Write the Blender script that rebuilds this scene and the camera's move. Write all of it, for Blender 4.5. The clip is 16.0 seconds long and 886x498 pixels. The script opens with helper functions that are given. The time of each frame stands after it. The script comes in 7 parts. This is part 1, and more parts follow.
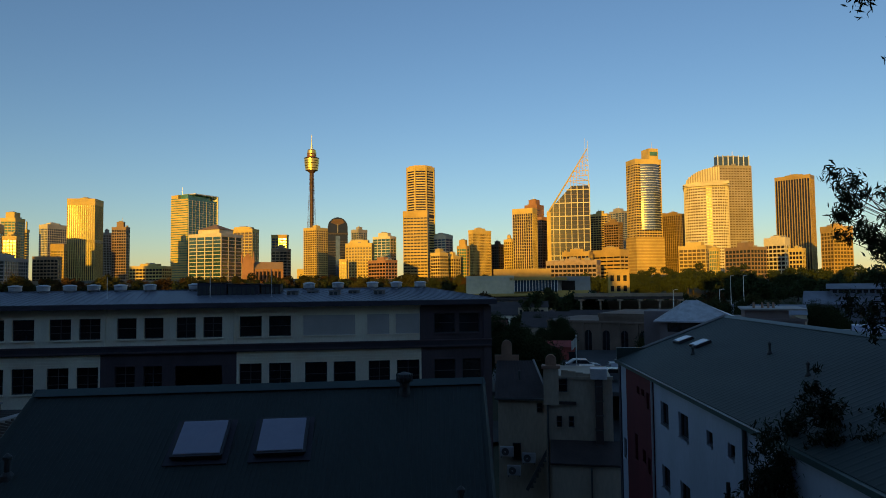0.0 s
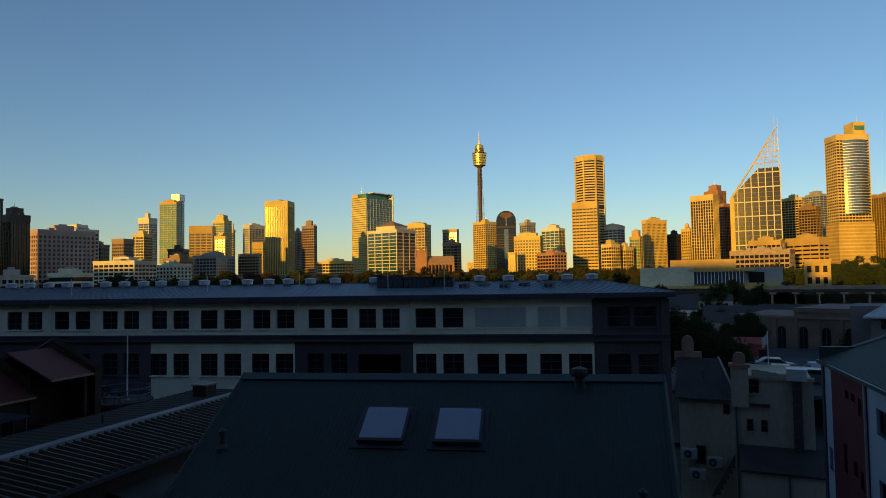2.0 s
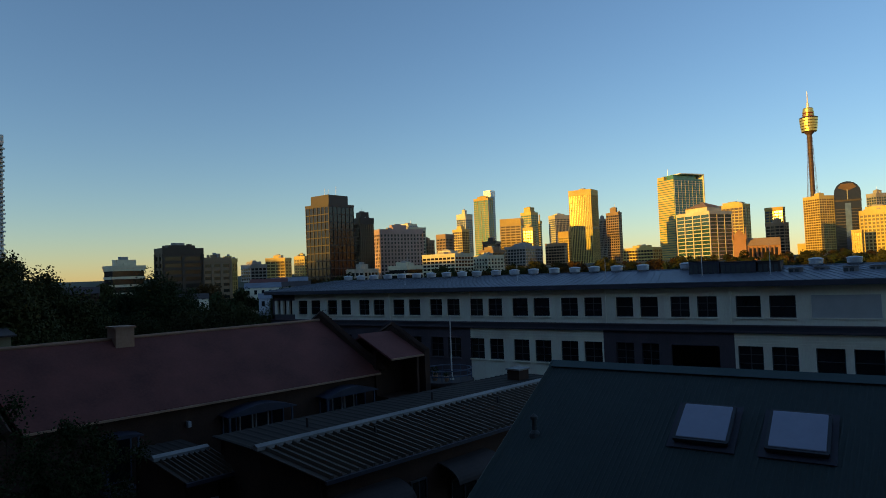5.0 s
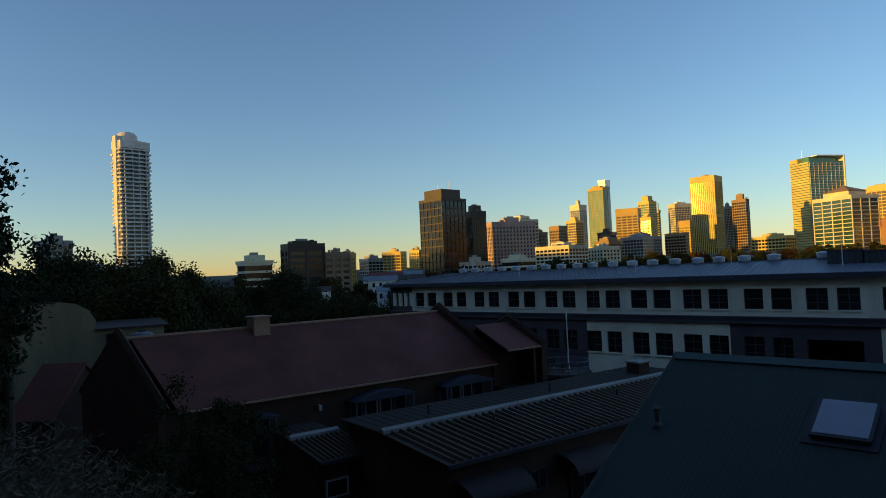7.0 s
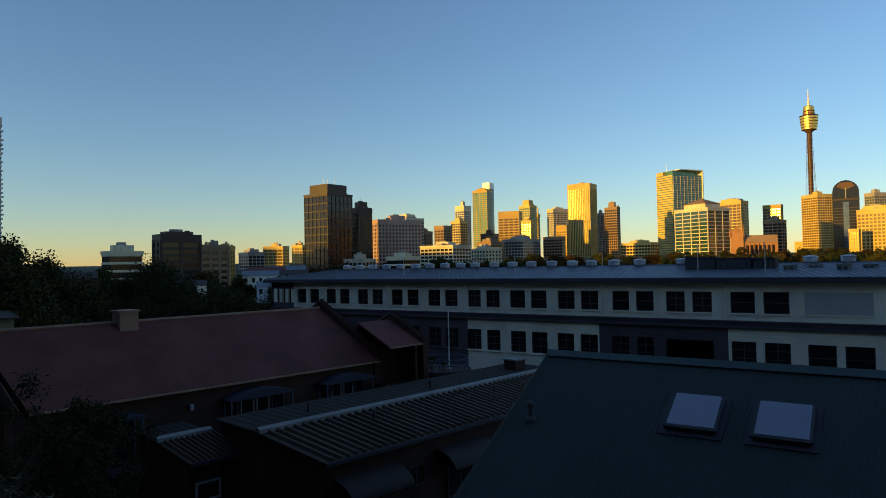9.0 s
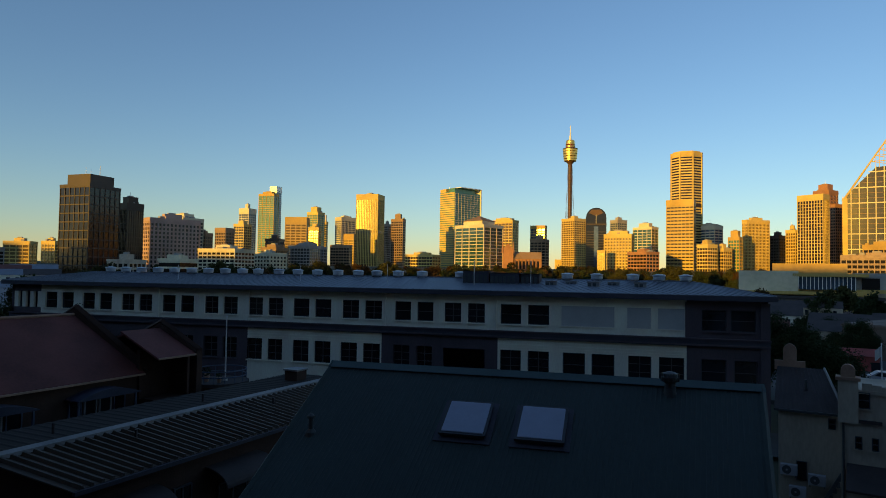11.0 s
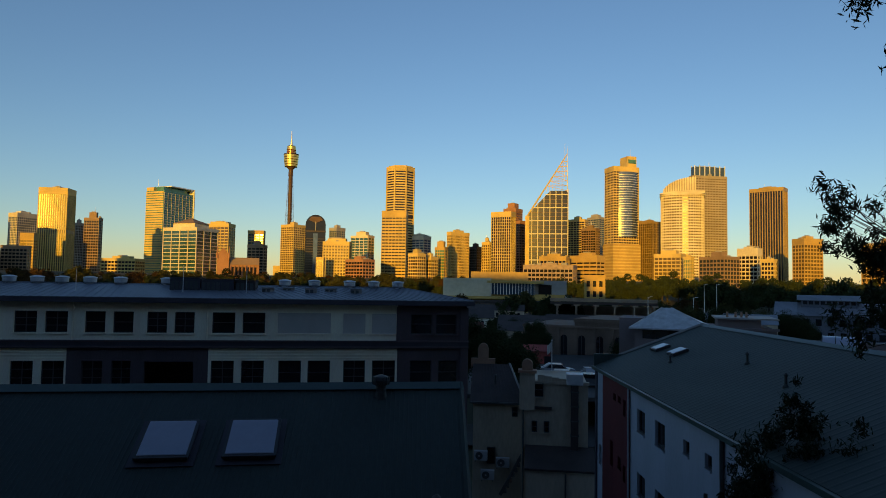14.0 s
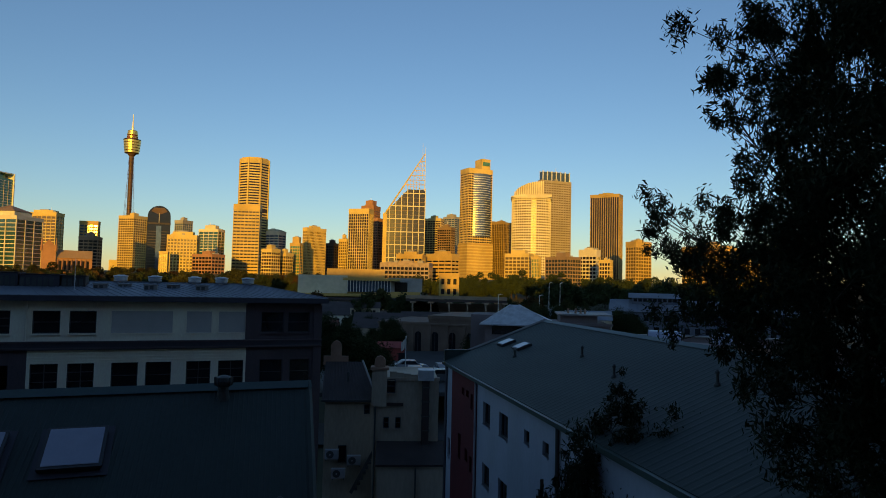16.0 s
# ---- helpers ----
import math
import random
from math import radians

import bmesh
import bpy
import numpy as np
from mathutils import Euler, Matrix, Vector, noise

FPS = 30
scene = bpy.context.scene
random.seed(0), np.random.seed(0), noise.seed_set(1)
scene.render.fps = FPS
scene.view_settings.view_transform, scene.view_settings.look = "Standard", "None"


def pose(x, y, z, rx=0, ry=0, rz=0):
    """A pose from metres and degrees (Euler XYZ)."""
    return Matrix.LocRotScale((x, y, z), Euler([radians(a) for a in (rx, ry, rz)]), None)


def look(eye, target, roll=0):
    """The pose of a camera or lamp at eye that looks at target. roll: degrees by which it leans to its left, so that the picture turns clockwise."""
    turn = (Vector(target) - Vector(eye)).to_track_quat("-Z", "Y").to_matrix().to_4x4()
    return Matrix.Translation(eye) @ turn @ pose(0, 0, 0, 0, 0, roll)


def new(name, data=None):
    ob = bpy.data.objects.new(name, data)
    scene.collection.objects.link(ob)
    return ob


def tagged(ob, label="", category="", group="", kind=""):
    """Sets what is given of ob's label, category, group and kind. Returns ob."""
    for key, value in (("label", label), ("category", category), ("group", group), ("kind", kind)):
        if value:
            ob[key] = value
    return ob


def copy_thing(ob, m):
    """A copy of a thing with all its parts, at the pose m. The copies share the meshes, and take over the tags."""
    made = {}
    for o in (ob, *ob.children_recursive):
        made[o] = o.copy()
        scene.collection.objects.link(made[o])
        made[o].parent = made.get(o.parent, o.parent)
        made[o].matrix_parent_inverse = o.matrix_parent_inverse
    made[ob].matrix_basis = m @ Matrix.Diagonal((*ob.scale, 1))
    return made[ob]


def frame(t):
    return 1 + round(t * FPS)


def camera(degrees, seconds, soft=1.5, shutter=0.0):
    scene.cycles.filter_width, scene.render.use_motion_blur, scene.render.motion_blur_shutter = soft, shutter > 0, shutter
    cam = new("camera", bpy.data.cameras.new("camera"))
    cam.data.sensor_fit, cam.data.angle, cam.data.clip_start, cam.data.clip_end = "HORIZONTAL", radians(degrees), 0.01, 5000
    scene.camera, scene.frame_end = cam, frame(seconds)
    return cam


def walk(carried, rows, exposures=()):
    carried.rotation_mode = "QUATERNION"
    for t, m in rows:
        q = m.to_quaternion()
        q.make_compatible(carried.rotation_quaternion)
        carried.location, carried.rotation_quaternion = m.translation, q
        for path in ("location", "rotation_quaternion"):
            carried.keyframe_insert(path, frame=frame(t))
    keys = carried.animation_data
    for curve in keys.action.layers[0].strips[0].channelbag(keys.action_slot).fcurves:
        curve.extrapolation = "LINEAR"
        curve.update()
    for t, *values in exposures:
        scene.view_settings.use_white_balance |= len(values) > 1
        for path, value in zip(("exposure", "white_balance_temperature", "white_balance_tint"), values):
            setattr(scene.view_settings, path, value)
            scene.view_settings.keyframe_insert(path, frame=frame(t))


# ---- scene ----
# camera: seconds, east, north, height, yaw, pitch, roll
PATH = [
    (0.0, 0.016, 0.045, 15.011, -6.58, 2.91, 0.64),
    (0.5, 0.026, 0.055, 15.004, -2.99, 2.98, 0.40),
    (1.0, -0.002, 0.073, 15.000, 0.71, 3.05, -0.23),
    (1.5, -0.040, 0.098, 14.992, 4.24, 2.94, -0.59),
    (2.0, -0.057, 0.185, 15.008, 8.24, 2.48, 0.94),
    (2.5, -0.117, 0.271, 15.003, 10.92, 2.40, 2.07),
    (3.0, -0.143, 0.336, 14.991, 14.62, 2.43, 2.44),
    (3.5, -0.165, 0.464, 14.986, 21.24, 2.34, 0.90),
    (4.0, -0.171, 0.582, 14.976, 27.04, 2.19, 1.30),
    (4.5, -0.194, 0.652, 14.978, 31.12, 2.19, 1.88),
    (5.0, -0.208, 0.690, 14.976, 34.78, 2.16, 2.18),
    (5.2, -0.208, 0.690, 14.976, 36.29, 2.18, 2.40),
    (7.3, -0.052, 0.246, 14.949, 44.94, 1.89, 2.54),
    (7.5, -0.052, 0.246, 14.949, 44.65, 1.80, 2.28),
    (8.0, -0.029, 0.233, 14.953, 42.51, 1.62, 1.72),
    (8.5, -0.030, 0.212, 14.958, 38.50, 1.46, 1.43),
    (9.0, -0.021, 0.209, 14.948, 34.55, 1.39, 1.12),
    (9.2, -0.021, 0.209, 14.948, 33.04, 1.40, 0.90),
    (11.3, -0.068, 0.236, 15.022, 12.96, 2.17, -0.86),
    (11.5, -0.068, 0.236, 15.022, 11.09, 2.24, -0.84),
    (12.0, -0.053, 0.288, 15.034, 5.72, 2.55, -1.07),
    (12.5, -0.042, 0.358, 15.044, 0.44, 3.01, -1.30),
    (13.0, -0.048, 0.381, 15.041, -3.29, 3.27, -1.06),
    (13.5, -0.032, 0.398, 15.022, -5.87, 3.26, -0.85),
    (14.0, -0.026, 0.433, 15.024, -8.61, 3.01, -0.95),
    (14.5, 0.043, 0.469, 15.045, -12.20, 2.82, -1.75),
    (15.0, 0.099, 0.485, 15.054, -15.52, 2.81, -2.05),
    (15.5, 0.130, 0.463, 15.055, -18.58, 2.93, -1.63),
    (16.0, 0.110, 0.395, 15.023, -21.19, 3.02, -1.30),
]
# the picture darkens as the bright side of the city comes into view
EXPOSURES = [(0.0, 0.36, 6650, 17), (2.5, 0.45, 6650, 17), (5.0, 0.68, 6650, 17), (9.0, 0.74, 6650, 17), (12.5, 0.44, 6650, 17), (16.0, 0.36, 6650, 17)]
cam = camera(68.62, 16.0, soft=0.9)
walk(cam, [(t, pose(x, y, z, 90 + p, r, a)) for t, x, y, z, a, p, r in PATH], EXPOSURES)

# world, sun and exposure: early sun low behind the left shoulder
SUN_AZ, SUN_EL = 155.0, 5.2
world = bpy.data.worlds.new("sky")
scene.world = world
world.use_nodes = True
wn = world.node_tree.nodes
sky = wn.new("ShaderNodeTexSky")
sky.sky_type = "NISHITA"
sky.sun_disc = False
sky.sun_elevation = radians(SUN_EL)
sky.sun_rotation = radians(-SUN_AZ)
sky.altitude = 20
sky.air_density, sky.dust_density, sky.ozone_density = 0.98, 0.06, 2.8
wn["Background"].inputs["Strength"].default_value = 0.15
world.node_tree.links.new(sky.outputs[0], wn["Background"].inputs["Color"])
sun = new("sun", bpy.data.lights.new("sun", "SUN"))
sun.data.energy, sun.data.angle, sun.data.color = 3.6, radians(0.6), (1.0, 0.56, 0.03)
a, e = radians(SUN_AZ), radians(SUN_EL)
sun.matrix_world = look((-math.sin(a) * 200, math.cos(a) * 200, 300), (-math.sin(a) * 200 + math.sin(a) * math.cos(e), math.cos(a) * 200 - math.cos(a) * math.cos(e), 300 - math.sin(e)))


# ---- materials ----
def surf(name, col, rough=0.7, metal=0.0, var=0.25, scale=0.6, fine=14.0, bump=0.15, stretch=(1, 1, 1), rnd=0.12, ior=1.45):
    """A painted, mineral or metal surface with stains at two scales, a fine relief and a tint of its own for each object."""
    m = bpy.data.materials.new(name)
    m.use_nodes = True
    nt = m.node_tree
    n, l = nt.nodes, nt.links
    b = n["Principled BSDF"]
    b.inputs["Roughness"].default_value, b.inputs["Metallic"].default_value, b.inputs["IOR"].default_value = rough, metal, ior
    pos, mp = n.new("ShaderNodeNewGeometry"), n.new("ShaderNodeMapping")
    mp.inputs["Scale"].default_value = stretch
    l.new(pos.outputs["Position"], mp.inputs["Vector"])
    big, small = n.new("ShaderNodeTexNoise"), n.new("ShaderNodeTexNoise")
    for tex, s in ((big, scale), (small, fine)):
        tex.inputs["Scale"].default_value, tex.inputs["Detail"].default_value = s, 4
        l.new(mp.outputs[0], tex.inputs["Vector"])
    add = n.new("ShaderNodeMath")
    add.operation = "MULTIPLY_ADD"
    l.new(small.outputs[0], add.inputs[0])
    add.inputs[1].default_value = 0.45
    l.new(big.outputs[0], add.inputs[2])
    info = n.new("ShaderNodeObjectInfo")
    add2 = n.new("ShaderNodeMath")
    add2.operation = "MULTIPLY_ADD"
    l.new(info.outputs["Random"], add2.inputs[0])
    add2.inputs[1].default_value = rnd
    l.new(add.outputs[0], add2.inputs[2])
    ramp = n.new("ShaderNodeValToRGB")
    ramp.color_ramp.elements[0].position, ramp.color_ramp.elements[1].position = 0.45, 1.0
    ramp.color_ramp.elements[0].color = (*[c * (1 - var) for c in col], 1)
    ramp.color_ramp.elements[1].color = (*[min(0.9, c * (1 + var)) for c in col], 1)
    l.new(add2.outputs[0], ramp.inputs[0])
    l.new(ramp.outputs[0], b.inputs["Base Color"])
    if bump:
        bp = n.new("ShaderNodeBump")
        bp.inputs["Strength"].default_value, bp.inputs["Distance"].default_value = bump, 0.02
        l.new(small.outputs[0], bp.inputs["Height"])
        l.new(bp.outputs[0], b.inputs["Normal"])
    return m


def glass(name, col, rough=0.10, ior=1.5, wave=0.02):
    """Dark mirror-like window glass with slightly uneven panes."""
    m = surf(name, col, rough, 0.0, 0.3, 0.15, 1.2, 0, (1, 1, 1), 0.3, ior)
    n, l = m.node_tree.nodes, m.node_tree.links
    tex, bp, pos = n.new("ShaderNodeTexNoise"), n.new("ShaderNodeBump"), n.new("ShaderNodeNewGeometry")
    tex.inputs["Scale"].default_value = 0.2
    l.new(pos.outputs["Position"], tex.inputs["Vector"])
    bp.inputs["Strength"].default_value, bp.inputs["Distance"].default_value = wave * 3, 0.5
    l.new(tex.outputs[0], bp.inputs["Height"])
    l.new(bp.outputs[0], n["Principled BSDF"].inputs["Normal"])
    return m


def leaf_mat(name, col, trans=0.25):
    m = surf(name, col, 0.85, 0, 0.45, 0.35, 3.0, 0, (1, 1, 1), 0.35)
    b = m.node_tree.nodes["Principled BSDF"]
    b.inputs["Specular IOR Level"].default_value = 0.15
    b.inputs["Transmission Weight"].default_value = 0.0
    b.inputs["Subsurface Weight"].default_value = 0.0
    return m


M = {
    "sand": surf("sandstone_cladding", (0.46, 0.30, 0.085), 0.75, scale=0.05, fine=0.6),
    "cream": surf("cream_precast", (0.57, 0.41, 0.13), 0.75, scale=0.05, fine=0.6),
    "white": surf("white_precast", (0.60, 0.52, 0.36), 0.7, scale=0.05, fine=0.6),
    "brown": surf("brown_precast", (0.26, 0.17, 0.10), 0.75, scale=0.05, fine=0.6),
    "pink": surf("pink_granite", (0.42, 0.28, 0.24), 0.6, scale=0.05, fine=0.6),
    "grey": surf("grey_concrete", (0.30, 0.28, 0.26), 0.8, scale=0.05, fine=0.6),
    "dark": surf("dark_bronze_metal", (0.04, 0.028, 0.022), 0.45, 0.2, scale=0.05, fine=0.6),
    "gold": surf("bronze_gold_fins", (0.36, 0.24, 0.075), 0.55, 0.15, scale=0.05, fine=0.6),
    "brick": surf("red_brown_sandstone", (0.34, 0.17, 0.09), 0.85, scale=0.08, fine=0.9),
    "grey_l": surf("grey_beige_granite", (0.33, 0.275, 0.19), 0.6, scale=0.05, fine=0.6),
    "shaft": surf("dark_brown_steel", (0.10, 0.055, 0.04), 0.6, 0.1, scale=0.1, fine=1.0),
    "steel": surf("white_steel", (0.70, 0.68, 0.64), 0.4, 0.2, scale=0.1, fine=1.0, bump=0),
    "glass": glass("tinted_window_glass", (0.03, 0.034, 0.036)),
    "glass_g": glass("green_window_glass", (0.06, 0.17, 0.135), 0.12, 1.5),
    "glass_t": glass("dark_teal_glass", (0.022, 0.065, 0.06), 0.1, 1.8),
    "glass_b": glass("blue_window_glass", (0.04, 0.065, 0.10), 0.1, 1.6),
    "glass_d": glass("dark_window_glass", (0.014, 0.012, 0.011), 0.12, 1.42),
    "glass_y": glass("gold_tinted_glass", (0.12, 0.08, 0.025), 0.16, 1.55),
    "mirror": glass("silver_curtain_wall", (0.06, 0.075, 0.10), 0.05, 1.9),
    "turret": surf("gold_anodised_panels", (0.75, 0.50, 0.14), 0.28, 0.85, 0.15, 0.3, 2, 0.02),
    "lawn": surf("dry_grass_and_soil", (0.045, 0.048, 0.025), 0.95, scale=0.03, fine=0.7),
    "road": surf("worn_asphalt", (0.05, 0.05, 0.052), 0.9, scale=0.3, fine=20),
    "foliage": leaf_mat("dark_fig_foliage", (0.022, 0.031, 0.011)),
    "foliage_o": leaf_mat("olive_foliage", (0.036, 0.036, 0.012)),
    "foliage_r": leaf_mat("russet_foliage", (0.058, 0.032, 0.011)),
    "gum": leaf_mat("gum_leaves", (0.025, 0.034, 0.018)),
    "bark": surf("rough_bark", (0.05, 0.037, 0.03), 0.9, scale=2, fine=25, bump=0.6),
    "straw": surf("pale_grass_plumes", (0.11, 0.10, 0.075), 0.9, scale=3, fine=30, bump=0),
    "green_roof": surf("dark_green_steel_roofing", (0.036, 0.05, 0.046), 0.72, 0.0, 0.22, 0.5, 9, 0.05, (1, 0.35, 1)),
    "green_trim": surf("green_steel_flashing", (0.045, 0.08, 0.075), 0.45, 0.0, 0.2, 0.8, 12, 0.05),
    "blue_roof": surf("weathered_zinc_sheet", (0.155, 0.17, 0.205), 0.5, 0.1, 0.3, 0.35, 8, 0.08, (1, 0.3, 1)),
    "white_wall": surf("weathered_white_render", (0.86, 0.72, 0.58), 0.85, 0, 0.18, 0.5, 10, 0.2, (1, 1, 0.35)),
    "render_w": surf("white_painted_concrete", (0.62, 0.58, 0.54), 0.8, scale=0.05, fine=0.6),
    "plum_wall": surf("dark_plum_render", (0.085, 0.062, 0.072), 0.8, 0, 0.25, 0.5, 10, 0.2, (1, 1, 0.35)),
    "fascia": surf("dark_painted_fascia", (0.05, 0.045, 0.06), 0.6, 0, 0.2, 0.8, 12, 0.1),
    "frame_d": surf("dark_window_frame", (0.05, 0.05, 0.055), 0.5, 0, 0.2, 2, 20, 0),
    "frame_w": surf("pale_painted_joinery", (0.34, 0.34, 0.37), 0.5, 0, 0.2, 2, 20, 0),
    "pane": glass("window_pane", (0.012, 0.013, 0.016), 0.06, 1.5, 0.01),
    "blind": surf("closed_pale_blind", (0.46, 0.44, 0.42), 0.9, 0, 0.1, 1, 15, 0),
    "skylight": surf("milky_acrylic_dome", (0.36, 0.38, 0.48), 0.18, 0, 0.06, 1.5, 10, 0),
    "vent": surf("galvanised_vent", (0.5, 0.51, 0.53), 0.45, 0.25, 0.25, 1.5, 14, 0.05),
    "pipe": surf("dark_vent_pipe", (0.06, 0.065, 0.065), 0.6, 0, 0.2, 2, 15, 0.05),
    # on the apartment building: white render with the sky's blue light in its colour
    "render_b": surf("blue_cast_render", (0.40, 0.44, 0.52), 0.85, 0, 0.12, 0.5, 9, 0.2, (1, 1, 0.4)),
    "red_panel": surf("deep_red_render", (0.14, 0.022, 0.026), 0.8, 0, 0.2, 0.5, 9, 0.2, (1, 1, 0.4)),
    "ochre_r": surf("dull_ochre_render", (0.24, 0.195, 0.12), 0.9, 0, 0.3, 0.4, 8, 0.3, (1, 1, 0.3)),
    "beige": surf("stained_beige_render", (0.42, 0.34, 0.26), 0.9, 0, 0.3, 0.4, 8, 0.3, (1, 1, 0.3)),
    "back_roof": surf("dark_roof_sheet", (0.022, 0.014, 0.010), 0.9, 0, 0.35, 0.6, 9, 0.2),
    "slate": surf("grey_slate_sheeting", (0.05, 0.036, 0.034), 0.8, 0, 0.3, 0.6, 9, 0.2),
    "tile": surf("terracotta_tile", (0.145, 0.042, 0.034), 0.8, 0, 0.35, 0.6, 9, 0.3),
    "house_brick": surf("dark_face_brick", (0.058, 0.027, 0.018), 0.9, 0, 0.35, 0.8, 14, 0.4),
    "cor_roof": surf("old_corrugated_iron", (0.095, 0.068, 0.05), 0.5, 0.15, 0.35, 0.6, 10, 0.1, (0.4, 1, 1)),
    "cap": surf("pale_ridge_capping", (0.26, 0.245, 0.235), 0.6, 0.1, 0.25, 0.8, 10, 0.1),
    "terra": surf("terracotta_coping", (0.33, 0.19, 0.13), 0.85, 0, 0.25, 0.8, 10, 0.2),
    "blue_hood": surf("dark_blue_sheeting", (0.03, 0.032, 0.055), 0.7, 0, 0.25, 1, 12, 0.1),
    "blue_trim": surf("blue_painted_timber", (0.06, 0.075, 0.12), 0.6, 0, 0.2, 1, 12, 0.1),
    "sandblock": surf("old_sandstone_block", (0.30, 0.22, 0.16), 0.9, 0, 0.35, 0.35, 6, 0.4),
    # the sandstone block again, darkened: the hall's shade is in the colour
    "hall_stone": surf("shade_dark_sandstone", (0.18, 0.12, 0.09), 0.9, 0, 0.35, 0.35, 6, 0.4),
    "mauve": surf("mauve_render", (0.17, 0.13, 0.13), 0.85, 0, 0.2, 0.3, 6, 0.2),
    "red_awn": surf("faded_red_awning", (0.32, 0.06, 0.05), 0.8, 0, 0.25, 1, 8, 0.1),
    "wharf": surf("blue_grey_weatherboard", (0.09, 0.105, 0.14), 0.8, 0, 0.2, 0.4, 6, 0.1),
    "car_w": surf("white_car_paint", (0.32, 0.32, 0.34), 0.3, 0, 0.05, 1, 8, 0),
    "car_d": surf("grey_car_paint", (0.12, 0.13, 0.15), 0.25, 0.3, 0.1, 1, 8, 0),
    "tyre": surf("black_rubber", (0.02, 0.02, 0.02), 0.8, 0, 0.1, 4, 20, 0),
}


def woods_mat():
    """Leaves whose colour drifts from crown to crown, green to russet."""
    m = leaf_mat("mixed_woods", (0.015, 0.020, 0.007))
    n, l = m.node_tree.nodes, m.node_tree.links
    pos, tex, ramp, mix = n.new("ShaderNodeNewGeometry"), n.new("ShaderNodeTexNoise"), n.new("ShaderNodeValToRGB"), n.new("ShaderNodeMix")
    tex.inputs["Scale"].default_value = 0.06
    l.new(pos.outputs["Position"], tex.inputs["Vector"])
    ramp.color_ramp.elements[0].position, ramp.color_ramp.elements[1].position = 0.48, 0.62
    l.new(tex.outputs[0], ramp.inputs[0])
    mix.data_type = "RGBA"
    l.new(ramp.outputs[0], mix.inputs[0])
    b = n["Principled BSDF"]
    l.new(b.inputs["Base Color"].links[0].from_socket, mix.inputs[6])
    mix.inputs[7].default_value = (0.05, 0.026, 0.008, 1)
    l.new(mix.outputs[2], b.inputs["Base Color"])
    return m


M["woods"] = woods_mat()


# ---- building blocks ----
def part(name, bm, material, parent, label="", m=None, smooth=False):
    """Links a bmesh, or a mesh that is shared, as one mesh object under parent."""
    if isinstance(bm, bpy.types.Mesh):
        me = bm
    else:
        me = bpy.data.meshes.new(name)
        bm.to_mesh(me)
        bm.free()
        me.materials.append(M[material])
        if smooth:
            for p in me.polygons:
                p.use_smooth = True
    ob = new(name, me)
    ob.parent = parent
    if m is not None:
        ob.matrix_basis = m
    if label:
        tagged(ob, label)
    return ob


def thing(name, m, label, category, group="", kind=""):
    ob = new(name)
    ob.empty_display_size = 0.3
    ob.matrix_basis = m
    return tagged(ob, label, category, group, kind)


def box(x0, x1, y0, y1, z0, z1, bm=None, bevel=0.0):
    bm = bm or bmesh.new()
    vs = [bm.verts.new((x, y, z)) for z in (z0, z1) for y in (y0, y1) for x in (x0, x1)]
    fs = [bm.faces.new([vs[i] for i in f]) for f in ((0, 2, 3, 1), (4, 5, 7, 6), (0, 1, 5, 4), (2, 6, 7, 3), (0, 4, 6, 2), (1, 3, 7, 5))]
    if bevel:
        bmesh.ops.bevel(bm, geom=list({e for f in fs for e in f.edges}), offset=bevel, segments=2, affect="EDGES", profile=0.6)
    return bm


def prism(pts, y0, y1, axis="y", bm=None):
    """A solid from an outline in two axes, drawn out along the third."""
    bm = bm or bmesh.new()

    def place(a, b, c):
        return {"y": (a, c, b), "x": (c, a, b), "z": (a, b, c)}[axis]

    lo = [bm.verts.new(place(a, b, y0)) for a, b in pts]
    hi = [bm.verts.new(place(a, b, y1)) for a, b in pts]
    n = len(pts)
    faces = [bm.faces.new(lo), bm.faces.new(hi[::-1])]
    faces += [bm.faces.new((lo[i], hi[i], hi[(i + 1) % n], lo[(i + 1) % n])) for i in range(n)]
    bmesh.ops.recalc_face_normals(bm, faces=faces)
    return bm


def tube(x, y, z0, z1, r0, r1=None, sides=12, bm=None):
    """An upright, tapering round solid."""
    bm = bm or bmesh.new()
    r1 = r0 if r1 is None else r1
    bmesh.ops.create_cone(bm, cap_ends=True, segments=sides, radius1=r0, radius2=r1, depth=z1 - z0, matrix=Matrix.Translation((x, y, (z0 + z1) / 2)))
    return bm


def rod(p, q, r0, r1=None, sides=6, bm=None):
    """A tapering rod from p to q."""
    bm = bm or bmesh.new()
    p, q = Vector(p), Vector(q)
    m = Matrix.Translation((p + q) / 2) @ (q - p).to_track_quat("Z", "Y").to_matrix().to_4x4()
    bmesh.ops.create_cone(bm, cap_ends=True, segments=sides, radius1=r0, radius2=r0 if r1 is None else r1, depth=(q - p).length, matrix=m)
    return bm


def lathe(rings, sides=24, bm=None):
    """A round body from (radius, height) pairs."""
    bm = bm or bmesh.new()
    loops = [[bm.verts.new((r * math.cos(2 * math.pi * i / sides), r * math.sin(2 * math.pi * i / sides), z)) for i in range(sides)] for r, z in rings]
    for a, b in zip(loops, loops[1:]):
        for i in range(sides):
            bm.faces.new((a[i], a[(i + 1) % sides], b[(i + 1) % sides], b[i]))
    bm.faces.new(loops[0][::-1])
    bm.faces.new(loops[-1])
    return bm


